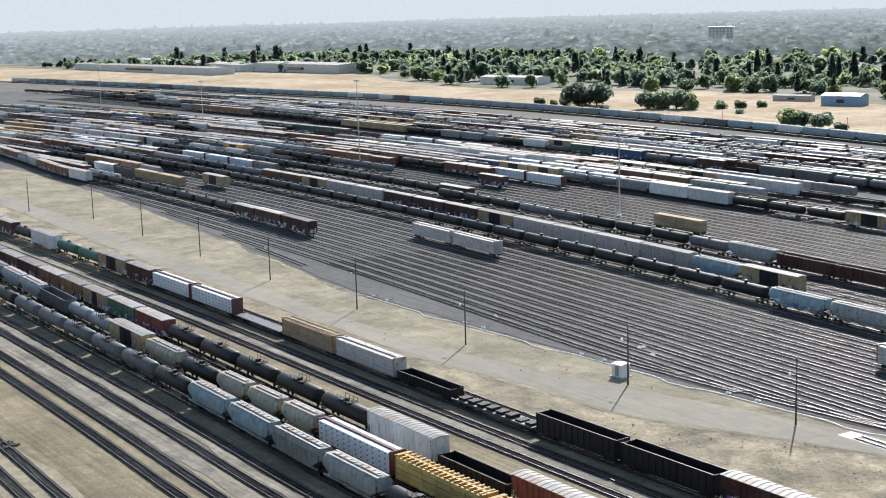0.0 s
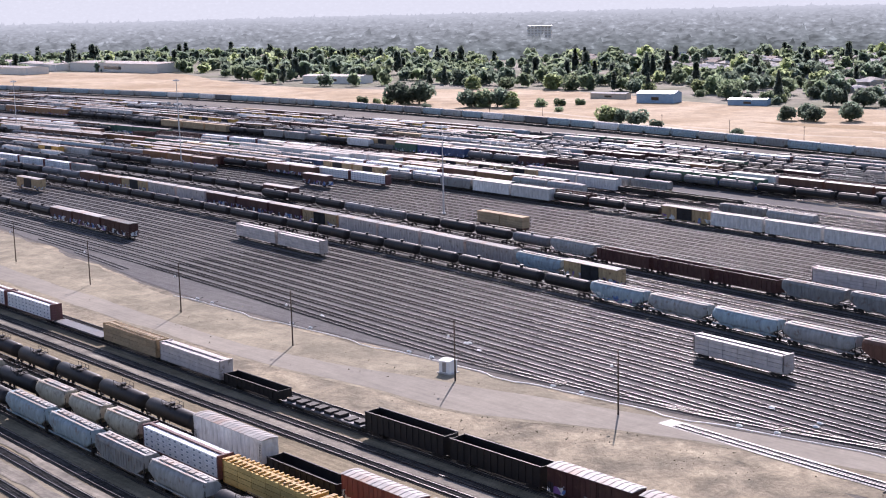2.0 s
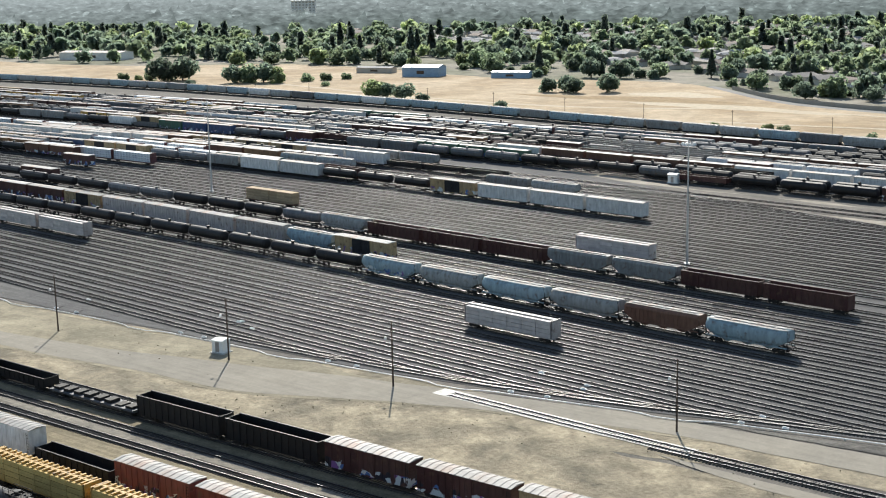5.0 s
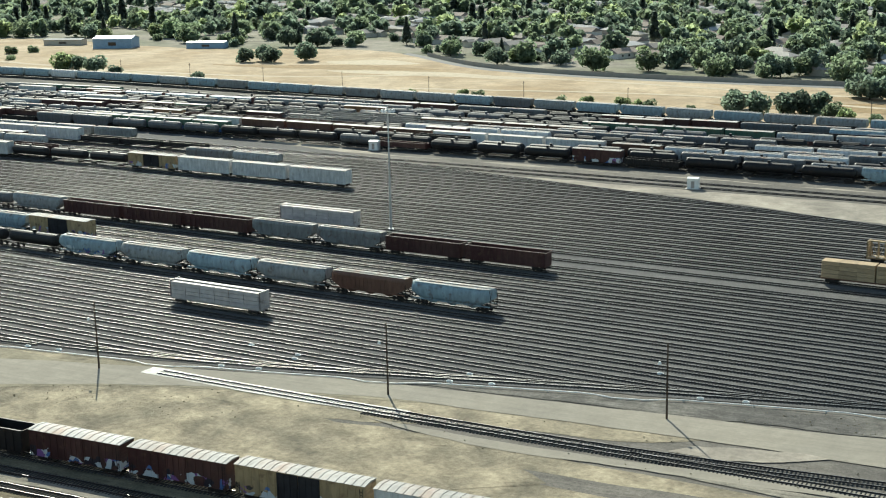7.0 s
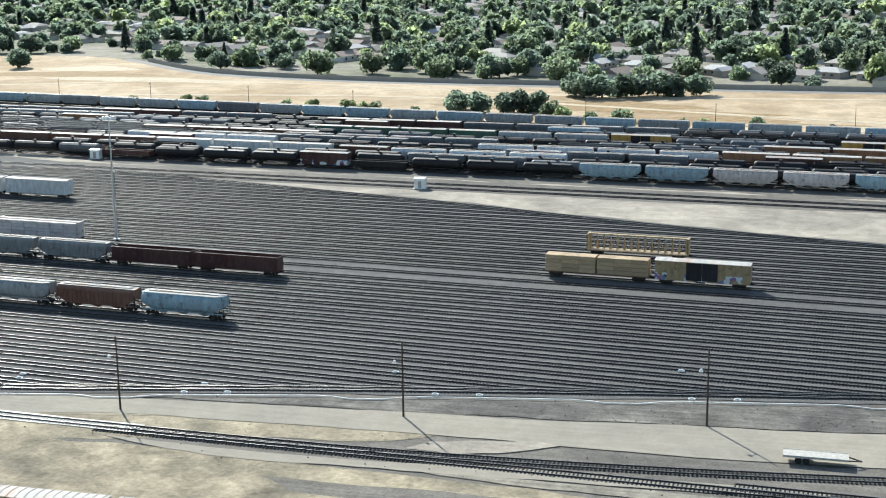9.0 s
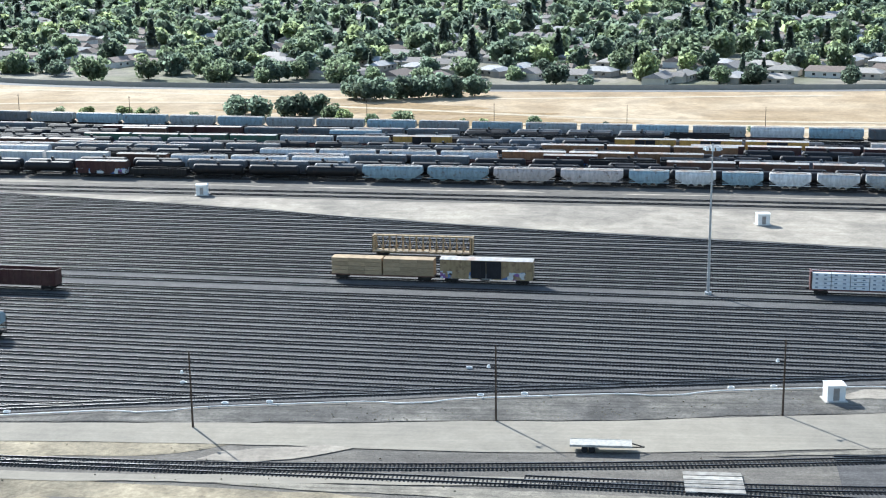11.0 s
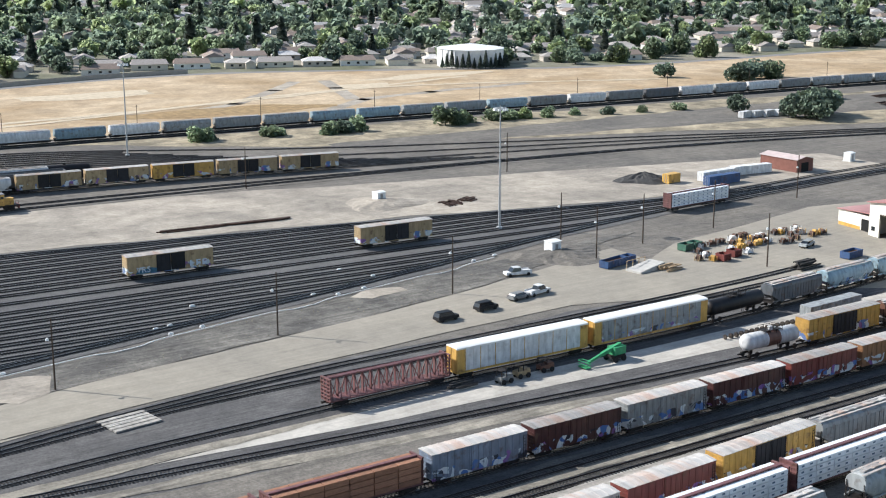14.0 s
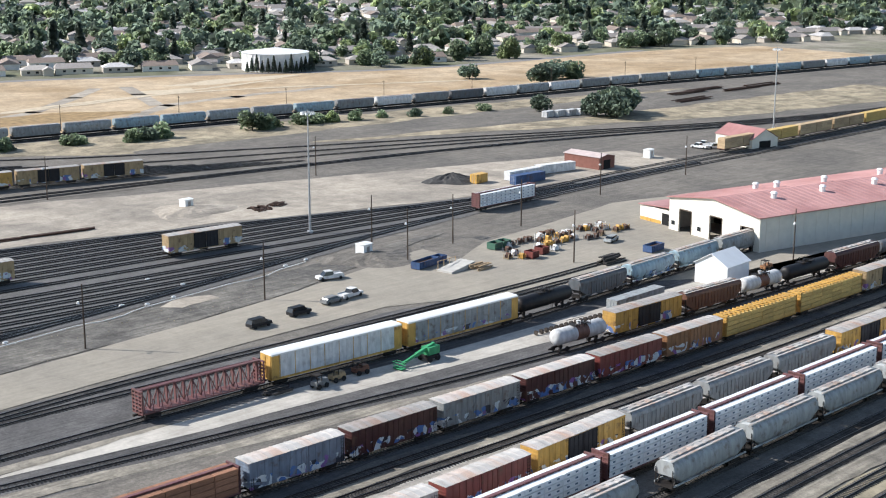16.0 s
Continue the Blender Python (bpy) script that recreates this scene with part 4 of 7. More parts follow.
def put_car(code, x, y, heading):
    """Near cars have all their parts, those in the middle distance the larger ones, far ones are one mesh each."""
    d = math.hypot(x, y)
    level = 0 if d < 215 else 1 if d < 310 else 2 if d < 430 else 3
    if math.degrees(math.atan2(-x, y)) < -62 or math.degrees(math.atan2(-x, y)) > 82:
        level = 3
    build, half, name, words = KINDS[code[0]]
    m = pose(x, y, RAIL_TOP, 0, 0, heading)
    cat = "locomotive" if code[0] == "X" else "freight car"
    if (code, level) in STOCK:
        return copy_thing(STOCK[code, level], m)
    root = new(name)
    LITE[0] = level == 3
    build(root, code, half)
    LITE[0] = False
    if level == 0:
        running_gear(root, half)
    else:
        bm = bmesh.new()
        for s in (-1, 1):
            for yy in (-1.05, 1.05):
                box(bm, s * (half - 2.1) - 1.2, s * (half - 2.1) + 1.2, yy - 0.06, yy + 0.06, 0.35, 0.75)
                for dx in (-0.88, 0.88):
                    if level < 3:
                        cyl(bm, "y", yy * 0.67, yy * 0.82, s * (half - 2.1) + dx, 0.46, 0.46, 8)
            a, b = sorted((s * half, s * (half + 0.7)))
            box(bm, a, b, -0.12, 0.12, 0.72, 0.98)
        part("running_gear", bm, M_STEEL, root)
        for o in list(root.children):
            if o.name.split(".")[0] in ("ladder", "end_sill"):
                bpy.data.objects.remove(o)
    if level >= 2:
        me = merged(root, ("ladder", "platform", "end_platform") if level == 2 else ("ladder", "platform", "end_platform", "hatch", "underframe", "end_sill", "centre_beam"))
        for o in list(root.children):
            bpy.data.objects.remove(o)
        bpy.data.objects.remove(root)
        root = new(name, me)
    tagged(root, car_label(code), cat, "freight cars")
    STOCK[code, level] = root
    root.matrix_basis = m
    return root


DISTANT = []


def train_east(f, x_left, consist, gap=1.25):
    """As train(), from x_left towards the east."""
    codes = consist.split()
    length = sum(2 * KINDS[c[0]][1] + gap for c in codes) - gap
    train(f, x_left + length, " ".join(reversed(codes)), gap)


def train(f, x_right, consist, gap=1.25):
    """Cars coupled together from x_right towards the west along y = f(x); a number in the list leaves that many metres free."""
    x = x_right
    for code in consist.split():
        if code[0].isdigit():
            x -= float(code)
            continue
        half = KINDS[code[0]][1]
        xc = x - half
        s = (f(xc + half * 0.7) - f(xc - half * 0.7)) / (half * 1.4)
        if math.hypot(xc, f(xc)) > 540:
            DISTANT.append((code, xc, f(xc), math.degrees(math.atan(s))))
        else:
            put_car(code, xc, f(xc), math.degrees(math.atan(s)))
        x -= 2 * half + gap
    return x


def mixed(rng, n, pool):
    """A run of n cars in blocks of like cars."""
    out = []
    while len(out) < n:
        out += [rng.choice(pool)] * rng.choice((1, 1, 2, 3, 4))
    return " ".join(out[:n])


POOL = "Tk Tk Tk Tk Tk Tk Td Tk Tk Tk Gk Hg Hs Hl Hs Lt Ly Bm Bb Bb Rw Rw Dd Gk Cw Lb Td Lo Hw Bn Kt Dm".split()
DARKPOOL = "Tk Tk Tk Gk Gk Dk Dd Gm Td Bm Tk Hd Gd".split()


def near_track(y):
    return bowl_line(min(BOWL, key=lambda b: abs(b - y)))


R = random.Random(12)
# the bowl
train(near_track(216), -118, "Hl Hb Hs Hl Hs Hlx Tk Tk Tk Tk Tk Tk Tk Tk Tk Tk Tk Tk Tk Tk Tk Tk Tk Tk Tk Tk Tk Tk Tk Tk Tk Tk Tk Tk")
train(near_track(229), -231, "Lt Hl Rp Rp Rp Rp Lt Lm Lm Lm Rp Rp Lt Bb Bb Td Td Tk Tk Hs Hs Bb Bb Lt Rp Rp Hs Hs")
train(near_track(250), -123, "Dm Dm Hg Hg Dm Dm Dm Hs Td Tk Tk Tk Td Td Tk Tk Tk")
train(near_track(252), -413, "Lm Tk Tk Tk Tk Tk Tk Tk Tk Tk Tk Tk Tk Tk Tk Tk")
train(near_track(196), -155.4, "Cp")
train(near_track(200), -317, "Cp Cp")
train(near_track(266), -181.4, "Cp")
train(near_track(176), -382, "Lm Lm Bm Tk Tk Tk Tk Tk Tk Tk Tk Tk Tk Tk Tk Tk Hd Hd Hs Hs Rw Rw")
train(near_track(205), -507, "Lt")
train(near_track(265), -308, "Kt")
train(near_track(283), -434, "Bm")
train(near_track(308), -214.4, "Rw Rw Rw Lt Tk Tk Tk Rw Rw Hg Td Td Lt Lt Bu Bm Lt Lt Lt Rw Bb")
train(near_track(324), -250, "Hs Hg 60 Hs Hs Lo Lb Lo Lt")
train(near_track(341), -292, "Gk Gk Gk Rw Rw Lt Lt Lt Lt Bb Tk Tk Hs Hs Hs")
train(near_track(265), -30.2, "Lt Kt")
train(near_track(285), -45.5, "Et")
train(near_track(265), 44.8, "Cw")
tagged_car = put_car("Lt", 97.4, near_track(265)(97.4), 0)
train(near_track(266), 160.0, "Lt")
train(lambda x: 259.5 + (x - 224) * 0.11, 248.3, "Cw")
train(near_track(160 + 12), -565, "Rw Bb Bb Bb Hs Hs Bb Bb Hg Hg Rw Rw")
train(near_track(172 + 8), -553, "Ts Ts Lb Lb Lt Hg Hg Hg Bb Hs Hs")
for y, x in ((192, -520), (201, -560), (233, -560), (237, -640), (241, -500), (245, -680), (257, -600), (261, -560), (269, -620), (274, -500), (278, -560), (287, -520), (291, -620), (295, -460), (299, -420), (304, -480), (312, -330), (316, -500), (320, -420), (328, -360), (333, -460), (337, -400), (345, -380), (350, -330), (184, -600), (188, -660), (209, -640), (221, -580), (225, -690)):
    train(near_track(y), x - 330, mixed(R, 16, POOL)) if train(near_track(y), x, mixed(R, 15, POOL)) > -820 else None
# near rows
train(ROW_A, -164.6, "hs hg hl hl Tk Td Td Td Td Td Tk Tk Tk Tk Td Tk Tk")
train_east(ROW_A, -163.4, "Tk Tk hs hs Tk hs hg hs Tk Tk Tk hs hs hs hs hs Hs")
train_east(ROW_A, 126, "Hs Hs Hs Hs Hs Hs Hs Hs Hs Hs")
train(ROW_B, -197, "ce ce ce Tk he Lt Qs Qs Dd hs hs hg Tk Tk Td hs")
train_east(ROW_B, -195.7, "Cw Cy Cy Cw Cw Lt Cw Cw Lt Hs Hs Hs Hs")
train_east(ROW_B, 76, "Cw Cw Cw Cw Cw Cw Cw Cw Cw Cw Hs")
train(ROW_C, -175.3, "Rw Tk Tk Tk Tk Tk Br Bn Bt Bo Bb Bm Bb Bt Bb Bm Bb")
train_east(ROW_C, -174.1, "Gk Br Br Lt Hs Hs Hg Hg Tk Tk Lt Bm Bm")
train(ROW_C, 134.3, "Ly Br Bp Lm")
train_east(ROW_C, 135.6, "Hg Hg Hg Ly Hs Hs Hg Hs Hs")
train(ROW_D, -290.6, "Cw Cw Bm Lt Tn Tn Rw Tk Bm Rw Rw Bb Rw Bb")
train_east(ROW_D, -289.4, "Fd Ct Cp Gk Fdx Dk Dk Bm Bm Lt Rw Lt Bm")
train(ROW_D, 183.2, "Bo Br Bm Bg Bm Bq Co Co Co")
train_east(ROW_D, 184.4, "Cy Cy Lt Ct Cy Lt")
train_east(ROW_F, 156.8, "Qw Ly Hb Qw Tk Hm Td Tk Hs")
train_east(ROW_E, 87.8, "Er Ay Ag Tk hd hlx hl hs")
train_east(lambda x: LEAD(x) + 4.6, 350, "Kt Ky Kt Kt Ky Kt")
# departure yard
train(far_line(FAR[0]), 89, "Xy Xy")
ends = (186, 96, 110, 125, 120, 60, 20, 60, -20, 80, 100, -60, 90, 40, 60, -100, 30, 10)
for k, y0 in enumerate(FAR[2:]):
    f = far_line(y0)
    if k == 0:
        train(f, 186, "Mt Mt My Mt Mt cw cl cw cs cw cw cl cw cl Hp Hp Hl Hl " + mixed(R, 22, DARKPOOL) + " Bu Bu Bn Gd " + mixed(R, 12, POOL))
    else:
        x = train(f, ends[k], mixed(R, R.randint(16, 22), DARKPOOL if k % 3 else POOL))
        x = train(f, x - R.uniform(0, 40), mixed(R, R.randint(14, 24), POOL if k % 2 else DARKPOOL))
        train(f, x - R.uniform(0, 40), mixed(R, 24, POOL if k % 2 else DARKPOOL))
train(ROW_Z, 700, " ".join(R.choice(("Hs", "Hs", "Hl", "Hl", "Hl", "Hg", "Hw")) if k % 17 else "Hd" for k in range(118)))

# cars too far off to tell apart, joined
groups = {}
for code, x, y, a in DISTANT:
    if (code, 3) not in STOCK:
        o = put_car(code, x, y, a)
        continue
    groups.setdefault(code, []).append((x, y, a))
verts, faces, index, slots, off = [], [], [], [], 0
for code, spots in groups.items():
    me = STOCK[code, 3].data
    base = np.array([v.co[:] for v in me.vertices])
    polys = [list(p.vertices) for p in me.polygons]
    for m in me.materials:
        if m not in slots:
            slots.append(m)
    mi = [slots.index(me.materials[p.material_index]) for p in me.polygons]
    for x, y, a in spots:
        c, s = math.cos(radians(a)), math.sin(radians(a))
        verts.append(base @ np.array(((c, s, 0), (-s, c, 0), (0, 0, 1))) + (x, y, RAIL_TOP))
        faces += [[i + off for i in p] for p in polys]
        index += mi
        off += len(base)
me = bpy.data.meshes.new("distant_freight_cars")
me.from_pydata(np.concatenate(verts).tolist(), [], faces)
for m in slots:
    me.materials.append(m)
me.polygons.foreach_set("material_index", index)
tagged(new("distant_freight_cars", me), "long strings of mixed freight cars far down the yard", "freight cars", kind="stuff")
sheet("weedy_bank", [(130, 448), (200, 402), (302, 372), (430, 336), (560, 322), (560, 395), (470, 414), (380, 428), (260, 438)], 0.07, G_WEED, "brown weedy bank between the tracks and the far train", "verge", 6, 1.5, 31)
strip("gravel_lot", lambda x: 392 - (x - 200) * 0.12 if x < 380 else 370, lambda x: 404 + (x - 200) * 0.02, 205, 560, 5, 0.09, G_BALLAST2, "grey gravel lot beyond the tracks", "gravel", 1.5, 32)
G_DUST = ground_mat("tan_dust", (0.26, 0.235, 0.19), (0.17, 0.155, 0.13), 0.26, 0.25, 0.3, 2.2, 0.09)
G_TAN = ground_mat("tan_ballast", (0.185, 0.155, 0.100), (0.255, 0.214, 0.140), 0.32, 0.2, 0.3, 2.2, 0.05)
G_DARK = ground_mat("dark_cinder_ballast", (0.080, 0.077, 0.076), (0.115, 0.110, 0.106), 0.34, 0.2, 0.28, 2.2, 0.05)
G_BANK = ground_mat("dark_earth_bank", (0.098, 0.092, 0.084), (0.185, 0.172, 0.148), 0.34, 0.32, 0.3, 1.8, 0.045, 0.8)
strip("west_ballast", lambda x: ROW_A(x) - 60, lambda x: ROW_D(x) + 8, -700, -30, 5, 0.045, G_TAN, "tan gravel ballast under the western storage tracks", "ballast", 1.5, 38)
strip("east_ballast", lambda x: ROW_D(x) - 3, lambda x: ROW_T(x) + 2.2, 20, 215, 5, 0.05, G_DARK, "dark cinder ballast round the repair tracks", "ballast", 1.2, 39)
# very pale strip along the track, as wide as its ties
strip("pale_strip", lambda x: ROW_T(x) - 1.6, lambda x: ROW_T(x) + 1.6, -153, -104, 3, 0.155, mat("bleached_gravel", (0.58, 0.56, 0.50), 0.75, 0, 1.0, 0.3, spec=0.5), "bleached pale gravel packed between two rails", "gravel", 0.2, 41)
strip("loco_track_bed", lambda x: far_line(349)(x) - 3.4, lambda x: far_line(354.5)(x) + 7, -360, 330, 4, 0.105, G_BALLAST2, "dark gravel bed under the locomotive tracks", "ballast", 0.8, 64, 50)
strip("dark_bank", lambda x: ROADN(x) + 0.4, lambda x: L1(x) - 1.3, -135, 205, 3, 0.115, G_BANK, "dark earth bank between the access road and the pipe", "verge", 0.7, 63, 60)
for k, pts in enumerate(([(43.6, 205.6), (47.5, 213.3), (53.4, 214.1), (57.6, 212.1), (55.1, 204.2), (49.3, 201)], [(-64.7, 166.7), (-62, 170), (-54, 172.3), (-47, 174.6), (-44.5, 173.9), (-50, 169.4), (-58.1, 166)], [(20.8, 203.6), (27.4, 209.8), (41.4, 211.1), (41.8, 208.1), (27.8, 205.5)], [(120.2, 228.6), (125.9, 232.3), (132.8, 231.1), (133.1, 228.3), (123.7, 226.1)])):
    sheet("dust_patch", pts, 0.15 + 0.004 * k, G_DIRT, "pale patch of drifted dust", "dust", 2, 0.9, 90 + k)
FIELD_PATHS = ([(158.8, 512.4), (192, 502.3), (221.9, 518.4), (255.6, 553.8), (277.3, 579.1)], [(245.2, 480.6), (273.1, 504.5), (311.6, 514), (363.4, 517.9)], [(271.1, 510.6), (282.6, 547.7), (291, 575.1)])
for k, pts in enumerate(FIELD_PATHS):
    for (xa, ya), (xb, yb) in zip(pts, pts[1:]):
        n = Vector((yb - ya, xa - xb)).normalized() * 3.2
        e = Vector((xb - xa, yb - ya)).normalized() * 2.5
        sheet("field_path", [(xa + n.x - e.x, ya + n.y - e.y), (xb + n.x + e.x, yb + n.y + e.y), (xb - n.x + e.x, yb - n.y + e.y), (xa - n.x - e.x, ya - n.y - e.y)], 0.075 + 0.006 * k, G_DIRT, "bare sandy path worn through the dry grass", "path", 4, 1.2, 70 + k)
for k, (f, o, w, a, b) in enumerate(((ROW_F, -4.0, 1.5, -60, 150), (ROW_E, -4.2, 1.3, 0, 95), (ROW_T, 3.0, 0.8, 0, 60), (ROW_D, -7.2, 1.1, -500, 320), (ROW_A, -13.2, 1.4, -500, 250), (ROW_A, -7.8, 0.9, -500, 250), (ROW_D, 9.5, 1.6, -60, 60))):
    strip("dust_strip", lambda x: f(x) + o - w, lambda x: f(x) + o + w, a, b, 3, 0.125 + 0.005 * k, G_DUST, "pale dusty gravel streak beside the rails", "gravel", 0.5, 42 + k, 30)



def scatter(name, count, spot, size, material, label, category, blades):
    """Many small loose tufts or clods lying on the ground."""
    rng = random.Random(count)
    vs, fs = [], []
    for k in range(count):
        x, y, z = spot(rng)
        w = size * rng.uniform(0.5, 1.6)
        for b in range(blades):
            a = rng.uniform(0, math.pi * 2)
            c, d = math.cos(a), math.sin(a)
            ox, oy = rng.uniform(-w, w) * 0.6, rng.uniform(-w, w) * 0.6
            top = w * rng.uniform(0.5, 1.0)
            n = len(vs)
            vs += [(x + ox - c * w * 0.6, y + oy - d * w * 0.6, z), (x + ox + c * w * 0.6, y + oy + d * w * 0.6, z), (x + ox + c * w * 0.45 - d * w * 0.3, y + oy + d * w * 0.45 + c * w * 0.3, z + top), (x + ox - c * w * 0.45 - d * w * 0.3, y + oy - d * w * 0.45 + c * w * 0.3, z + top * 0.8)]
            fs.append((n, n + 1, n + 2, n + 3))
    tagged(quick_mesh(name, np.array(vs), np.array(fs), material), label, category, kind="stuff")


def on_verge(rng):
    x = rng.triangular(-420, 40, -140)
    return x, ROADS(x) - rng.uniform(0.8, 15) + (rng.uniform(16, 30) if x < -190 and rng.random() < 0.6 else 0), 0.12


def on_bank(rng):
    x = rng.uniform(-60, 200)
    lo, hi = ROADN(x) + 0.5, L1(x) - 1.0
    return x, lo + (hi - lo) * rng.random() ** 1.6, 0.11


M_DRYWEED = mat("dry_weed", (0.30, 0.250, 0.165), 0.95, 0, 1.5, 0.3, (0.21, 0.185, 0.12), island=0.4)
scatter("dry_weeds", 450, on_verge, 0.11, M_DRYWEED, "low dry weeds and clods on the dusty verge", "weeds", 4)
scatter("bank_weeds", 600, on_bank, 0.10, M_DRYWEED, "sparse dry weeds along the dark bank", "weeds", 4)

# ---------------------------------------------------------------- poles and masts
def make_pole(h=11.5):
    root = new("light_pole")
    bm = bmesh.new()
    cyl(bm, "z", 0, h, 0, 0, 0.17, 8, 0.11)
    part("pole", bm, M_POLE, root)
    bm = bmesh.new()
    rod(bm, (0, 0, h * 0.72), (-0.9, -0.5, h * 0.74), 0.05)
    part("arm", bm, M_STEEL, root)
    bm = bmesh.new()
    cyl(bm, "z", h * 0.74 - 0.22, h * 0.74 + 0.2, -1.0, -0.55, 0.3, 10, 0.16)
    part("lamp_head", bm, M_WHITE, root, "pale round lamp head")
    return tagged(root, "tall dark timber light pole with a small lamp", "light pole", "poles along the access road")


pole = make_pole()
spots = [(-500, 116.5), (-466, 130), (-419, 132), (-373, 134), (-328, 136.4), (-283, 139), (-239, 142), (-195.6, 150.5), (-160.7, 158), (-111, 168.8), (-69.4, 178.4), (-26.7, 187.3), (14.1, 195.6), (56.1, 205), (97.9, 213.5), (139, 221.3), (184, 246.8), (180.5, 229.2)]
for k, (x, y) in enumerate(spots):
    m = pose(x, y, 0.05, 0, 0, 7 * math.sin(k * 3))
    if k == 0:
        pole.matrix_basis = m
    else:
        copy_thing(pole, m)


def make_mast(h=29.3):
    root = new("floodlight_mast")
    bm = bmesh.new()
    cyl(bm, "z", 0, h, 0, 0, 0.30, 12, 0.13)
    cyl(bm, "z", 0, 0.5, 0, 0, 0.7, 12)
    part("mast", bm, M_GALV, root)
    bm = bmesh.new()
    for k in range(16):
        a = 2 * math.pi * k / 16
        b = 2 * math.pi * (k + 1) / 16
        rod(bm, (1.3 * math.cos(a), 1.3 * math.sin(a), h - 0.6), (1.3 * math.cos(b), 1.3 * math.sin(b), h - 0.6), 0.06)
        if k % 4 == 0:
            rod(bm, (0, 0, h - 0.4), (1.3 * math.cos(a), 1.3 * math.sin(a), h - 0.6), 0.05)
    part("lamp_ring", bm, M_GALV, root)
    for k in range(8):
        a = 2 * math.pi * k / 8
        bm = bmesh.new()
        x, y = 1.45 * math.cos(a), 1.45 * math.sin(a)
        cyl(bm, "z", h - 1.15, h - 0.6, x, y, 0.42, 10, 0.2)
        part("floodlight", bm, M_WHITE, root)
    return tagged(root, "tall galvanised mast with a ring of floodlights", "floodlight mast", "floodlight masts")


mast = make_mast()
for k, (x, y, s) in enumerate(((-174.6, 268.9, 0.97), (3.9, 262.4, 1), (180.3, 266.2, 1), (141.2, 416, 0.95), (408, 304.9, 0.9), (-355, 270, 1), (-525, 262, 1), (-764, 281, 1), (-1029, 299, 1), (-684, 341, 1))):
    m = pose(x, y, 0.06)
    if k == 0:
        mast.matrix_basis = m
    else:
        copy_thing(mast, m)


# ---------------------------------------------------------------- trees
M_LEAF = [mat("foliage_" + n, c, 0.75, 0, 0.5, 0.25, [x * 0.7 for x in c], 0, 0.08, 0.2, r, 0.2, island=0.22) for n, c, r in (
    ("deep", (0.108, 0.136, 0.104), 0.3), ("mid", (0.140, 0.172, 0.112), 0.3), ("bright", (0.175, 0.204, 0.112), 0.25), ("conifer", (0.100, 0.120, 0.100), 0.25))]
for m in M_LEAF:
    nt = m.node_tree
    bs = nt.nodes["Principled BSDF"]
    tr = nt.nodes.new("ShaderNodeBsdfTranslucent")
    mx = nt.nodes.new("ShaderNodeMixShader")
    mx.inputs[0].default_value = 0.72
    gain = nt.nodes.new("ShaderNodeVectorMath")
    gain.operation = "MULTIPLY"
    gain.inputs[1].default_value = (2.15, 2.2, 2.15)
    nt.links.new(bs.inputs["Base Color"].links[0].from_socket, gain.inputs[0])
    nt.links.new(gain.outputs[0], tr.inputs[0])
    nt.links.new(bs.outputs[0], mx.inputs[1])
    nt.links.new(tr.outputs[0], mx.inputs[2])
    nt.links.new(mx.outputs[0], nt.nodes["Material Output"].inputs[0])
M_BARK = mat("bark", (0.09, 0.065, 0.045), 0.9, 0, 2, 0.3)


def crown_arrays(rng, h, w, kind, n, leaf):
    """Leaf sprays of a crown as loose quads round several uneven clumps."""
    if kind == "conifer":
        t = rng.uniform(0.05, 1, n) ** 0.8
        rad = w * 0.5 * (1.02 - t) * rng.uniform(0.55, 1.1, n)
        a = rng.uniform(0, 2 * np.pi, n)
        c = np.c_[rad * np.cos(a), rad * np.sin(a), h * (0.10 + 0.9 * t)]
    else:
        k = 9
        u = rng.normal(size=(k, 3))
        u /= np.linalg.norm(u, axis=1)[:, None]
        cen = u * np.array([w * 0.30, w * 0.30, h * 0.26]) * rng.uniform(0.5, 1.1, (k, 1)) + [0, 0, h * 0.52]
        rad = rng.uniform(0.20, 0.32, k) * w
        pick = rng.randint(0, k, n)
        v = rng.normal(size=(n, 3))
        v /= np.linalg.norm(v, axis=1)[:, None]
        c = cen[pick] + v * (rad[pick] * rng.uniform(0.75, 1.08, n))[:, None] * [1, 1, 0.85]
        c[:, 2] = np.maximum(c[:, 2], h * 0.06)
    d = c - [0, 0, h * 0.5]
    d = d / np.linalg.norm(d, axis=1)[:, None] + rng.normal(scale=0.95, size=(n, 3))
    d /= np.linalg.norm(d, axis=1)[:, None]
    s = np.cross(d, rng.normal(size=(n, 3)))
    s /= np.linalg.norm(s, axis=1)[:, None]
    u = np.cross(d, s)
    size = leaf * rng.uniform(0.6, 1.35, n)[:, None]
    q = np.stack([c - s * size - u * size * 0.7, c + s * size * 0.8 - u * size, c + s * size + u * size * 0.75, c - s * size * 0.7 + u * size], 1)
    return q


TREES = {}


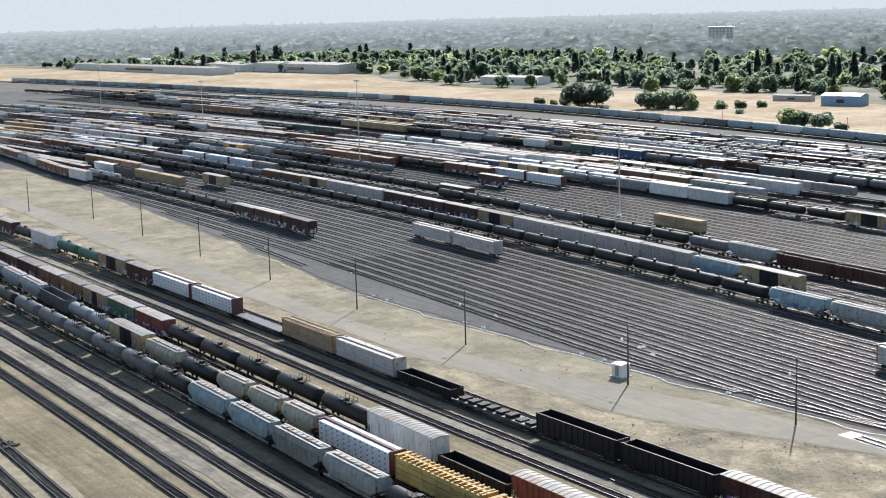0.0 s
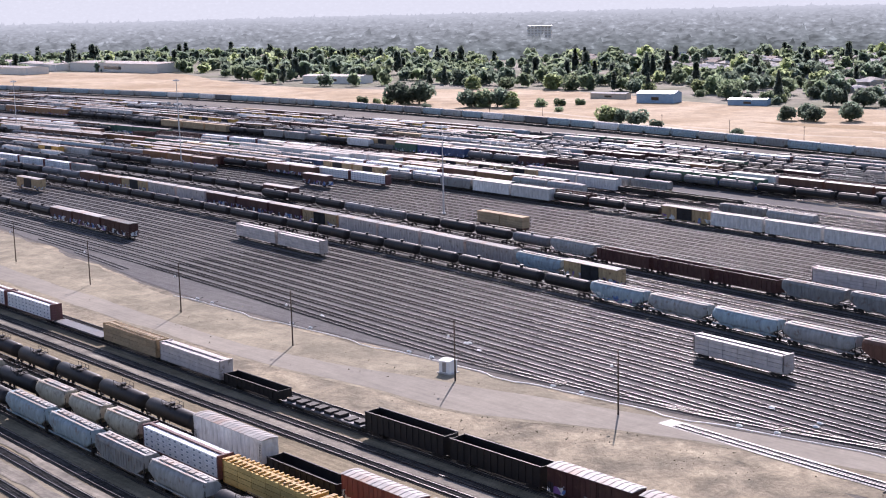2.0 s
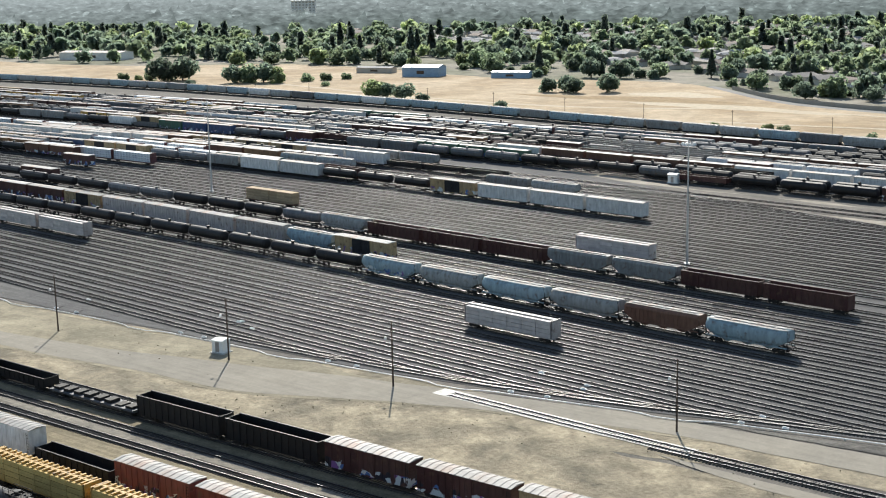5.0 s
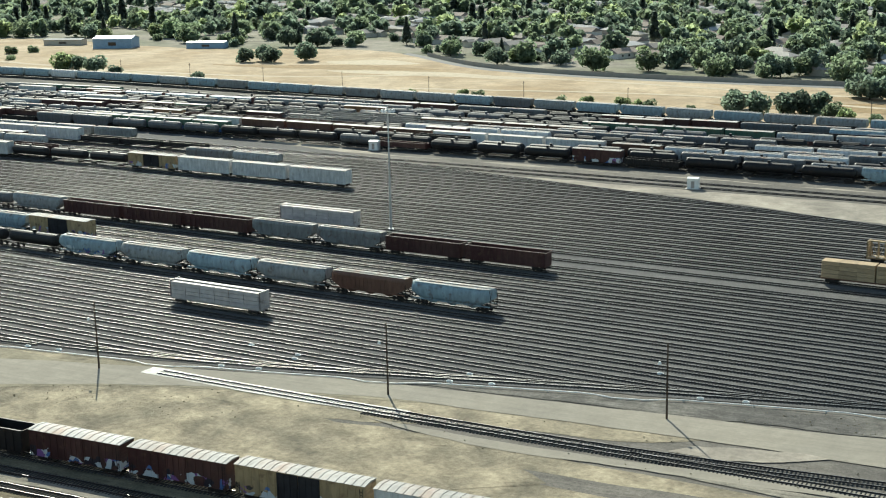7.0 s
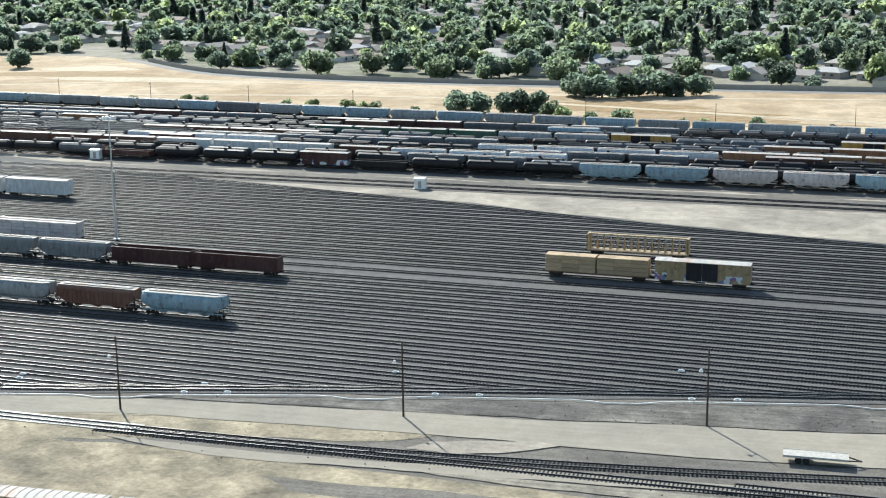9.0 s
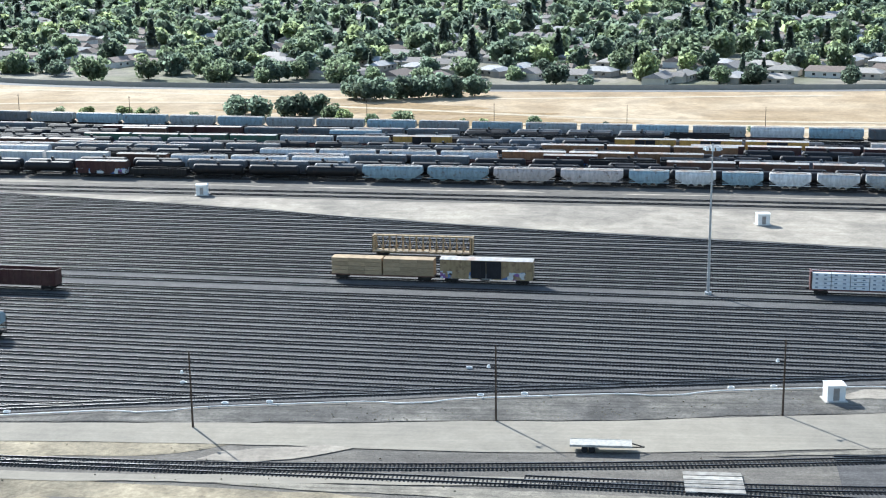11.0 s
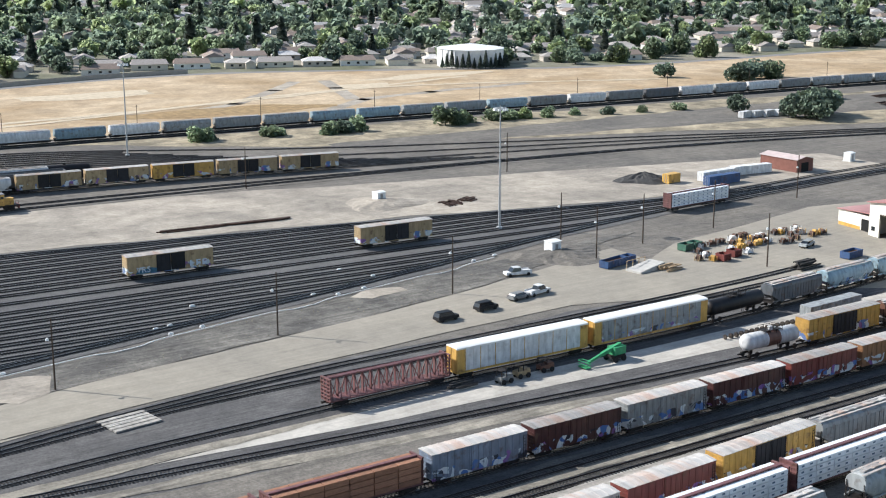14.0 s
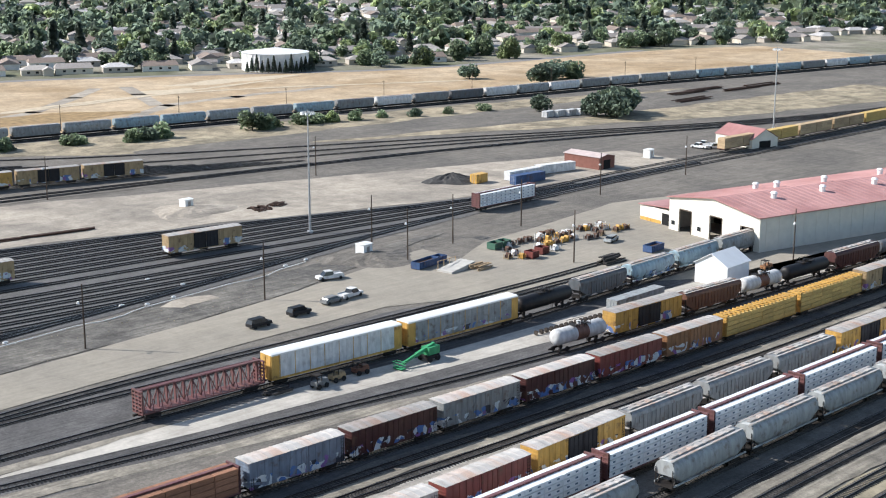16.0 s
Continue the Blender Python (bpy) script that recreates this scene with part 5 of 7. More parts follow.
def tree_meshes(kind, v):
    key = (kind, v)
    if key not in TREES:
        rng = np.random.RandomState(50 + v * 7 + len(kind))
        h, w = (13, 5.0) if kind == "conifer" else (9.5, 9.5)
        n = 1000
        q = crown_arrays(rng, h, w, kind, n, 0.45 if kind != "conifer" else 0.40)
        me = quick_mesh("crown", q.reshape(-1, 3), np.arange(n * 4).reshape(-1, 4), M_LEAF[{"deep": 0, "mid": 1, "bright": 2, "conifer": 3}[kind]])
        bm = bmesh.new()
        cyl(bm, "z", 0, h * 0.5, 0, 0, 0.32, 7, 0.18)
        for k in range(5):
            a = k * 1.3 + v
            rod(bm, (0, 0, h * (0.3 + 0.04 * k)), (w * 0.28 * math.cos(a), w * 0.28 * math.sin(a), h * (0.55 + 0.05 * k)), 0.09)
        TREES[key] = (me.data, mesh_of("trunk", bm, M_BARK))
        bpy.data.objects.remove(me)
    return TREES[key]


TREE_WORDS = {"deep": "dark green broadleaf tree with a dense round crown", "mid": "green broadleaf tree with an uneven crown", "bright": "bright yellow-green young tree", "conifer": "tall dark pointed conifer"}


def tree(x, y, size, kind, v):
    crown, trunk = tree_meshes(kind, v)
    root = new("tree")
    root.matrix_basis = pose(x, y, -size * (2.3 if size < 1 and kind != 'conifer' else 1.1), 0, 0, (x * 37 + y * 11) % 360) @ Matrix.Diagonal((size, size, size * (0.9 + 0.2 * ((x * 7) % 1)), 1))
    part("crown", crown, None, root)
    part("trunk", trunk, None, root)
    return tagged(root, TREE_WORDS[kind], "tree", "trees beyond the yard")


def town_edge(x):
    """Where the houses begin beyond the field."""
    return edge_curve(x)


TR = random.Random(77)
near_trees, far_trees = [], []


def free_of_roads(x, y):
    return abs((x * 0.94 + y * 0.34) % 74 - 37) > 3.2


def haze_start(az):
    """How far off single trees give way to the backdrop with painted haze."""
    return 1500.0 + max(0.0, min(1.0, (az - 50) / 12)) * 400


for k in range(20000):
    az = TR.uniform(-62, 82)
    d = math.sqrt(TR.uniform(480.0 ** 2, 1900.0 ** 2))
    if d > haze_start(az) or (d > 1150 and TR.random() < 0.3):
        continue
    x, y = -d * math.sin(radians(az)), d * math.cos(radians(az))
    e = town_edge(x)
    if y < e + 4 or not free_of_roads(x, y):
        continue
    dens = 0.74 if noise.noise((x * 0.006, y * 0.006, 3.3)) > -0.1 else 0.36
    if TR.random() > dens:
        continue
    kind = TR.choices(("deep", "mid", "bright", "conifer"), (5, 5, 1.2, 1.0))[0]
    size = TR.triangular(0.6, 1.8, 1.05)
    (near_trees if y < e + 60 and -700 < x < 700 else far_trees).append((x, y, size, kind))
near_trees.sort(key=lambda p: math.hypot(p[0], p[1]))
far_trees += near_trees[230:]
near_trees = near_trees[:230]
for k, (x, y, s, kind) in enumerate(near_trees):
    tree(x, y, s, kind, k % 3)
# trees and bushes standing in the field and by the far train
for line in ("-746 534 2.3 deep,-738 543 2.2 deep,-752 528 1.0 mid,-692 549 1.7 deep,-684 553 1.6 mid,-675 558 1.8 deep,-665 561 1.5 bright,-657 578 .9 mid,-652 590 .8 mid,-646 602 .7 mid,-766 529 .7 bright,-778 525 .8 mid,-544 526 1.5 bright,-536 528 1.2 deep,-520 526 1.3 deep,-505 524 .8 deep,-768 786 2.1 conifer,-764 805 2.2 conifer,-770 795 1.9 conifer,-911 843 2.0 conifer,-920 850 1.8 conifer,-902 846 2.1 conifer,-1084 821 2.1 conifer,-885 677 1.4 conifer,-824 657 1.6 bright,-800 670 1.5 mid,-765 686 1.7 bright,-750 690 1.6 mid,-479 595 1.2 deep,-471 605 1.3 deep,-462 598 1.2 deep,-450 612 1.5 deep,"
             "-440 513 .8 deep,-446 518 .7 deep,-700 520 .7 deep,-620 560 .6 mid,-340 628 1.4 deep,-333 646 1.6 mid,-313 501 .5 bright,-288 502 .6 bright,-280 500 .6 mid,-240 496 .6 mid,-228 495 .7 bright,-214 497 .8 bright,-206 495 .7 bright,"
             "-201 493 .7 mid,-184 492 .5 mid,-168 496 1.2 deep,-161 498 1.3 deep,-152 502 1.2 deep,-146 506 1.3 deep,-140 510 1.2 deep,-133 500 .9 mid,-172 508 1.1 deep,-133 553 1.4 deep,-126 556 1.4 deep,-119 559 1.5 deep,-112 563 1.4 deep,"
             "-105 566 1.5 deep,-98 568 1.4 deep,-90 572 1.3 deep,-138 560 1.4 deep,-126 492 .8 bright,-115 489 .6 mid,-104 490 .9 mid,-81 486 .4 mid,-73 487 .5 bright,-55 484 .7 mid,65 474 .5 deep,110 470 .5 deep,12 476 .4 mid,"
             "172 432 .9 mid,176 434 .8 deep,196 430 .7 mid,200 431 .6 mid,216 424 .8 mid,221 425 .9 deep,228 426 .9 mid,262 422 1.0 mid,267 421 .9 mid,272 424 .8 bright,284 424 .9 mid,290 423 .8 mid,296 422 .8 bright,306 420 .7 mid,318 419 .5 mid,"
             "330 414 .6 deep,345 412 .5 mid,362 410 .6 mid,378 394 1.0 deep,387 362 1.5 deep,393 366 1.6 deep,399 372 1.4 deep,384 370 1.3 deep,410 390 1.1 mid,420 396 1.0 deep,440 402 .7 mid,450 470 1.3 deep,458 474 1.4 deep,"
             "466 478 1.4 deep,474 472 1.2 mid,436 505 1.1 deep,480 480 1.2 deep,-30 486 .35 deep,20 480 .35 mid").split(","):
    x, y, s, kind = line.split()
    tree(float(x), float(y), float(s), kind, int(abs(float(x))) % 3)
for kind, idx in (("deep", 0), ("mid", 1), ("bright", 2), ("conifer", 3)):
    rng = np.random.RandomState(9 + idx)
    base = [crown_arrays(rng, 13 if kind == "conifer" else 9.5, 5 if kind == "conifer" else 9.5, kind, n, lf) for n, lf in ((330, 0.72), (330, 0.72), (120, 1.15), (120, 1.15), (46, 1.8), (46, 1.8))]
    chunks = []
    for i, (x, y, s, k2) in enumerate(far_trees):
        if k2 != kind:
            continue
        d = math.hypot(x, y)
        q = base[(0 if d < 800 else 2 if d < 1150 else 4) + i % 2]
        a = i * 1.7
        rot = np.array(((math.cos(a), math.sin(a), 0), (-math.sin(a), math.cos(a), 0), (0, 0, 1)))
        chunks.append((q.reshape(-1, 3) @ rot) * s + (x, y, -0.8))
    vs = np.concatenate(chunks)
    tagged(quick_mesh("far_woods", vs, np.arange(len(vs)).reshape(-1, 4), M_LEAF[idx]), TREE_WORDS[kind].split(" ", 1)[0] + " tree crowns crowding the distant suburb", "woods", kind="stuff")

# ---------------------------------------------------------------- houses
WALLS = [mat("house_wall_" + str(k), c, 0.85, 0, 0.6, 0.08, rnd=0.15) for k, c in enumerate(((0.62, 0.57, 0.48), (0.50, 0.45, 0.38), (0.70, 0.68, 0.64), (0.42, 0.38, 0.33)))]
ROOFS = [mat("house_roof_" + str(k), c, 0.85, 0, 1.2, 0.15, rnd=0.2) for k, c in enumerate(((0.30, 0.27, 0.245), (0.42, 0.385, 0.345), (0.26, 0.205, 0.17), (0.52, 0.50, 0.48)))]
HOUSES = {}


def house_meshes(v):
    if v not in HOUSES:
        w, d, h, rise = (7.5, 4.8, 2.8, 1.9) if v % 2 else (9.0, 5.2, 2.9, 2.2)
        bm = bmesh.new()
        box(bm, -w, w, -d, d, 0, h)
        if v % 3 == 0:
            box(bm, w - 5, w, -d - 4, -d, 0, h)
        walls = mesh_of("wall", bm, WALLS[v % 4])
        bm = bmesh.new()
        hip = 0.5 if v % 2 else 0.92
        o = 0.5
        prism(bm, [(-w - o, -d - o, h), (w + o, -d - o, h), (w + o, d + o, h), (-w - o, d + o, h)], [(-w * hip, -0.05, h + rise), (w * hip, -0.05, h + rise), (w * hip, 0.05, h + rise), (-w * hip, 0.05, h + rise)])
        if v % 3 == 0:
            prism(bm, [(w - 5.4, -d - 4.4, h + 0.01), (w + 0.4, -d - 4.4, h + 0.01), (w + 0.4, -d + 2, h + 0.01), (w - 5.4, -d + 2, h + 0.01)], [(w - 2.55, -d - 4.3, h + 1.5), (w - 2.45, -d - 4.3, h + 1.5), (w - 2.45, -d + 2, h + 1.5), (w - 2.55, -d + 2, h + 1.5)])
        roof = mesh_of("roof", bm, ROOFS[v % 4])
        win = []
        for x in (-w * 0.55, 0.0, w * 0.5):
            bm = bmesh.new()
            box(bm, x - 0.7, x + 0.7, -d - 0.04, -d + 0.02, 1.0, 2.1)
            win.append(mesh_of("window", bm, M_GLASS))
        HOUSES[v] = (walls, roof, win)
    return HOUSES[v]


lots = []
for i in range(-60, 60):
    for j in range(0, 60):
        u, v = i * 21.0 + TR.uniform(-2, 2), j * 37.0 + (8 if j % 2 else -4) + TR.uniform(-2, 2)
        x, y = u * 0.94 - v * 0.34 + 60, 560 + u * 0.0 + v * 0.94 - u * 0.34 + 0
        d = math.hypot(x, y)
        az = math.degrees(math.atan2(-x, y))
        if y < town_edge(x) + 14 or d > 1750 or not -60 < az < 80 or TR.random() < 0.18:
            continue
        lots.append((d, x, y, -19.9 + TR.choice((0, 0, 90)) + TR.uniform(-4, 4)))
lots.sort()
for k, (d, x, y, a) in enumerate(lots[:170]):
    w, r, g = house_meshes(k * 5 % 12)
    root = new("house")
    root.matrix_basis = pose(x, y, 0, 0, 0, a)
    part("wall", w, None, root)
    part("roof", r, None, root)
    for pane in g:
        part("window", pane, None, root)
    tagged(root, "single-storey suburban house with a low pitched shingle roof", "house", "suburban houses")
for v in range(4):
    for which, nm, ms in ((0, "far_house_walls", WALLS), (1, "far_house_roofs", ROOFS)):
        vs, fs, off = [], [], 0
        me = house_meshes(v)[which]
        base = np.array([p.co[:] for p in me.vertices])
        polys = [list(p.vertices) for p in me.polygons]
        for k, (d, x, y, a) in enumerate(lots[170:]):
            if k % 4 != v:
                continue
            c, s = math.cos(radians(a)), math.sin(radians(a))
            vs.append(base @ np.array(((c, s, 0), (-s, c, 0), (0, 0, 1))) + (x, y, 0))
            fs += [[i + off for i in p] for p in polys]
            off += len(base)
        if vs:
            m2 = bpy.data.meshes.new(nm)
            m2.from_pydata(np.concatenate(vs).tolist(), [], fs)
            m2.materials.append(ms[v])
            tagged(new(nm, m2), "rows of distant suburban house " + ("walls" if which == 0 else "roofs"), "houses", kind="stuff")

# ---------------------------------------------------------------- glowing backdrop with the haze painted in
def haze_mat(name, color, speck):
    """Emission for far woods, roofs and sky, with the haze painted into its colour."""
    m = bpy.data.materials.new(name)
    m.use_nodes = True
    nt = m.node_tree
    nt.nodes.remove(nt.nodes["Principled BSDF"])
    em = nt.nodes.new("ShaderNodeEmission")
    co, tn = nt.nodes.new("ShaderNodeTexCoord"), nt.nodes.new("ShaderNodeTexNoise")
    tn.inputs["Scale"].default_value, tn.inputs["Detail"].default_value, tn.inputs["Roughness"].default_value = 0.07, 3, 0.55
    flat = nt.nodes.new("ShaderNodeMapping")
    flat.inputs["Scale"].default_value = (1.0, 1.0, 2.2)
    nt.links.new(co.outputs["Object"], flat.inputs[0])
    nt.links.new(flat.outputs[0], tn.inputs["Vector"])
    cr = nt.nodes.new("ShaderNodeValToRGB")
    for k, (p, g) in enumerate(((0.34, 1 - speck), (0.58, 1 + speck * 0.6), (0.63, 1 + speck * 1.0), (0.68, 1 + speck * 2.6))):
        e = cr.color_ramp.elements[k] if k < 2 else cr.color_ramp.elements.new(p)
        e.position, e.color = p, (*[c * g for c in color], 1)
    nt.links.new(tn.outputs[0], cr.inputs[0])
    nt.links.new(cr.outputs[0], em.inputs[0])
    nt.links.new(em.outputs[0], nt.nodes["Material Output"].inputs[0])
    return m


def ridge(dist, color, speck, seed):
    """One line of far treetops with an uneven outline, glowing in a haze colour."""
    rng = random.Random(seed)
    bm = bmesh.new()
    prev, spike = None, 0.0
    steps = int(radians(66) * dist / 3.0)
    for k in range(steps + 1):
        az = 20 + 66 * k / steps
        a = radians(az)
        x, y = -dist * math.sin(a), dist * math.cos(a)
        if dist < haze_start(az) - 20 or y < town_edge(x) + 40:
            prev = None
            continue
        spike = rng.uniform(5, 11) if rng.random() < 0.03 else spike * 0.45
        top = 11 + 5 * noise.noise((x * 0.02, y * 0.02, seed)) + 4 * noise.noise((x * 0.09, y * 0.09, seed)) + spike
        cur = [bm.verts.new((x, y, -0.5)), bm.verts.new((x, y, top))]
        if prev:
            bm.faces.new((prev[0], cur[0], cur[1], prev[1]))
        prev = cur
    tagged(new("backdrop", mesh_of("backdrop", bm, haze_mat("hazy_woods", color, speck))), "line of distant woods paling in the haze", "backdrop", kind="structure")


# farther ridges glow paler: the haze is painted into each ridge's emission
HAZE_TINT_NEAR, HAZE_TINT_FAR = (0.098, 0.122, 0.124), (0.335, 0.380, 0.410)
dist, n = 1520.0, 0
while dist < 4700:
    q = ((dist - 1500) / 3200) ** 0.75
    ridge(dist, [a + (b - a) * q for a, b in zip(HAZE_TINT_NEAR, HAZE_TINT_FAR)], 0.46 * (1 - q) ** 1.3, n)
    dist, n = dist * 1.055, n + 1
# the pale sky low over the horizon, as a glowing sheet
bm = bmesh.new()
prev = None
for k in range(0, 81):
    a = radians(-70 + 160 * k / 80)
    x, y = -4800 * math.sin(a), 4800 * math.cos(a)
    cur = [bm.verts.new((x, y, z)) for z in (0, 260)]
    if prev:
        bm.faces.new((prev[0], cur[0], cur[1], prev[1]))
    prev = cur
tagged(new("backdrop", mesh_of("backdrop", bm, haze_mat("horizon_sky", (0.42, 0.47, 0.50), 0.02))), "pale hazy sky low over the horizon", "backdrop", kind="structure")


# ---------------------------------------------------------------- buildings of the yard
def placed(name, x, y, a, label, category, group="", z=0.0):
    root = new(name)
    root.matrix_basis = pose(x, y, z, 0, 0, a)
    return tagged(root, label, category, group)


def repair_shop():
    """Gable-fronted steel shop: west front 30 m wide with three track doors."""
    root = placed("repair_shop", 249, 215, -7.6, "large cream repair shop with a faded red metal roof", "industrial building")
    W2, LEN, EAVE, RIDGE, T = 30.0, 95.0, 7.8, 9.9, 0.3
    holes = [(-7.8, -3.6, 5.4), (-18.0, -14.0, 5.6), (-28.0, -24.0, 5.0)]
    bm = bmesh.new()
    y = 0.0
    for a, b, h in holes:
        box(bm, 0, T, b, y, 0, EAVE)
        box(bm, 0, T, a, b, h, EAVE)
        y = a
    box(bm, 0, T, -W2, y, 0, EAVE)
    prism(bm, [(0, 0, EAVE), (0, -W2, EAVE), (0, -W2 / 2, RIDGE)], [(T, 0, EAVE), (T, -W2, EAVE), (T, -W2 / 2, RIDGE)])
    part("front_wall", bm, M_CREAM, root)
    bm = bmesh.new()
    box(bm, T, LEN, -W2, -W2 + T, 0, EAVE)
    for k in range(24):
        x = 2 + k * 3.9
        box(bm, x - 0.05, x + 0.05, -W2 - 0.06, -W2, 0, EAVE)
    part("side_wall", bm, M_CREAM, root)
    bm = bmesh.new()
    box(bm, T, LEN, -T, 0, 0, EAVE)
    part("side_wall", bm, M_CREAM, root)
    bm = bmesh.new()
    box(bm, LEN, LEN + T, -W2, 0, 0, EAVE)
    part("back_wall", bm, M_CREAM, root)
    # added wall behind the doorways; its black paints the interior shade
    bm = bmesh.new()
    box(bm, T + 14, T + 14.2, -W2 + T, -T, 0, EAVE - 0.1)
    part("inner_wall", bm, M_DARK, root, "dark interior seen through the doors")
    for s in (0, 1):
        bm = bmesh.new()
        y0, y1 = (0.5, -W2 / 2) if s == 0 else (-W2 - 0.5, -W2 / 2)
        prism(bm, [(-0.6, y0, EAVE), (-0.6, y1, RIDGE), (-0.6, y1, RIDGE + 0.25), (-0.6, y0, EAVE + 0.22)], [(LEN + 0.6, y0, EAVE), (LEN + 0.6, y1, RIDGE), (LEN + 0.6, y1, RIDGE + 0.25), (LEN + 0.6, y0, EAVE + 0.22)])
        for k in range(48):
            x = k * 2.0
            rod(bm, (x, y0, EAVE + 0.25), (x, y1, RIDGE + 0.28), 0.04)
        part("roof", bm, M_REDROOF, root)
    for k, (x, yy) in enumerate(((24, -11), (14, -20), (30, -20), (38, -13), (48, -20), (58, -13), (20, -8), (68, -20))):
        bm = bmesh.new()
        zz = RIDGE - abs(yy + W2 / 2) * (RIDGE - EAVE) / (W2 / 2)
        cyl(bm, "z", zz, zz + 1.4, x, yy, 0.7, 12)
        cyl(bm, "z", zz + 1.4, zz + 1.8, x, yy, 0.9, 12, 0.5)
        part("roof_vent", bm, M_WHITE, root, "white round roof vent")
    for a, b, h in holes:
        bm = bmesh.new()
        for yy in (a, b):
            box(bm, -0.06, 0, yy - 0.12, yy + 0.12, 0, h)
        box(bm, -0.06, 0, a, b, h, h + 0.25)
        part("door_frame", bm, M_POLE, root)
    for yy in (-10.5, -21.5, -1.5):
        bm = bmesh.new()
        box(bm, -0.05, 0, yy - 0.6, yy + 0.6, 1.4, 2.4)
        part("window", bm, M_GLASS, root)
    bm = bmesh.new()
    box(bm, 2, 20, 0, 13, 0, 3.8)
    part("annex_wall", bm, M_CREAM, root)
    bm = bmesh.new()
    prism(bm, [(1.6, 0, 4.6), (20.4, 0, 4.6), (20.4, 13.4, 3.8), (1.6, 13.4, 3.8)], [(1.6, 0, 4.8), (20.4, 0, 4.8), (20.4, 13.4, 4.0), (1.6, 13.4, 4.0)])
    part("annex_roof", bm, M_REDROOF, root)
    # the open doorway is a flat panel with its shade painted black
    bm = bmesh.new()
    box(bm, 1.94, 2, 1.5, 4.8, 0, 2.9)
    part("annex_door", bm, M_DARK, root, "dark open roller door")
    bm = bmesh.new()
    box(bm, 1.9, 2.02, 5.2, 12.8, 0, 0.9)
    part("barrier", bm, paint("y"), root, "yellow guard panel")
    return root


repair_shop()


def gable_shed(name, x, y, a, w, d, h, rise, wall, roof, label, category="shed", door=True):
    root = placed(name, x, y, a, label, category)
    bm = bmesh.new()
    box(bm, -w / 2, w / 2, -d / 2, d / 2, 0, h)
    prism(bm, [(-w / 2, -d / 2, h), (-w / 2, d / 2, h), (-w / 2, 0, h + rise)], [(w / 2, -d / 2, h), (w / 2, d / 2, h), (w / 2, 0, h + rise)])
    part("wall", bm, wall, root)
    for s in (-1, 1):
        bm = bmesh.new()
        e = d / 2 + 0.3
        drop = rise * 0.3 / (d / 2)
        prism(bm, [(-w / 2 - 0.3, s * e, h - drop + 0.02), (-w / 2 - 0.3, 0, h + rise + 0.02), (-w / 2 - 0.3, 0, h + rise + 0.16), (-w / 2 - 0.3, s * e, h - drop + 0.16)],
              [(w / 2 + 0.3, s * e, h - drop + 0.02), (w / 2 + 0.3, 0, h + rise + 0.02), (w / 2 + 0.3, 0, h + rise + 0.16), (w / 2 + 0.3, s * e, h - drop + 0.16)])
        part("roof", bm, roof, root)
    if door:
        bm = bmesh.new()
        # flat door panel in the near-black interior shade colour
        box(bm, -w / 2 - 0.06, -w / 2, -d * 0.22, d * 0.22, 0, h * 0.75)
        part("door", bm, M_DARK, root)
        bm = bmesh.new()
        box(bm, -w * 0.1, w * 0.1, -d / 2 - 0.05, -d / 2, h * 0.3, h * 0.65)
        part("window", bm, M_GLASS, root)
    return root


M_BROWNSIDE = mat("brown_metal_siding", (0.20, 0.085, 0.065), 0.6, 0, 0.8, 0.12)
M_BLUESIDE = mat("blue_metal_siding", (0.24, 0.36, 0.50), 0.6, 0, 0.8, 0.1)
M_TENT = mat("white_tent_fabric", (0.82, 0.83, 0.83), 0.7, 0, 0.5, 0.05)
gable_shed("brown_shed", 299.5, 291, 93, 14, 7, 3.7, 0.7, M_BROWNSIDE, mat("dusty_metal_roof", (0.55, 0.45, 0.42), 0.6, 0, 0.5, 0.12), "brown metal shed with a dusty roof")
gable_shed("office_house", 371, 288, 80, 18, 11, 3.2, 3.0, M_CREAM, M_REDROOF, "small cream office with a steep red roof", "house")
gable_shed("blue_barn", -619, 645, 22, 25, 14, 6.0, 1.4, M_BLUESIDE, M_WHITE, "long blue metal barn with a white roof", "barn")
gable_shed("long_shed", -668, 650, 20, 26, 8, 3.5, 0.6, WALLS[3], ROOFS[3], "long low grey shed beside a dirt track", "shed")
gable_shed("low_shed", -560, 662, 24, 24, 9, 3.6, 0.6, M_BLUESIDE, M_WHITE, "low blue shed with a pale roof", "shed")
tent = gable_shed("storage_tent", 219, 174.5, 8, 8.5, 7.5, 4.2, 2.2, M_TENT, M_TENT, "white fabric storage tent between the tracks", "tent", False)
for x, y, a, w, d, h in ((-1560, 512, 10, 330, 26, 7), (-1640, 585, 2, 400, 30, 7), (-1365, 626, 12, 150, 40, 9), (-1480, 610, 5, 120, 30, 7), (-985, 640, 20, 60, 18, 6)):
    gable_shed("warehouse", x, y, a, w, d, h, 1.0, WALLS[2], M_ROOF, "long low pale warehouse beyond the yard", "warehouse")
# white storage tank among trees
root = placed("storage_tank", 390, 604, 0, "large white round storage tank behind trees", "storage tank")
bm = bmesh.new()
cyl(bm, "z", 0, 9.0, 0, 0, 17, 48)
for k in range(24):
    a = 2 * math.pi * k / 24
    rod(bm, (17.1 * math.cos(a), 17.1 * math.sin(a), 0), (17.1 * math.cos(a), 17.1 * math.sin(a), 9), 0.12)
part("tank_wall", bm, M_WHITE, root)
bm = bmesh.new()
cyl(bm, "z", 9.0, 11.0, 0, 0, 17.4, 48, 2.0)
part("tank_roof", bm, M_WHITE, root)
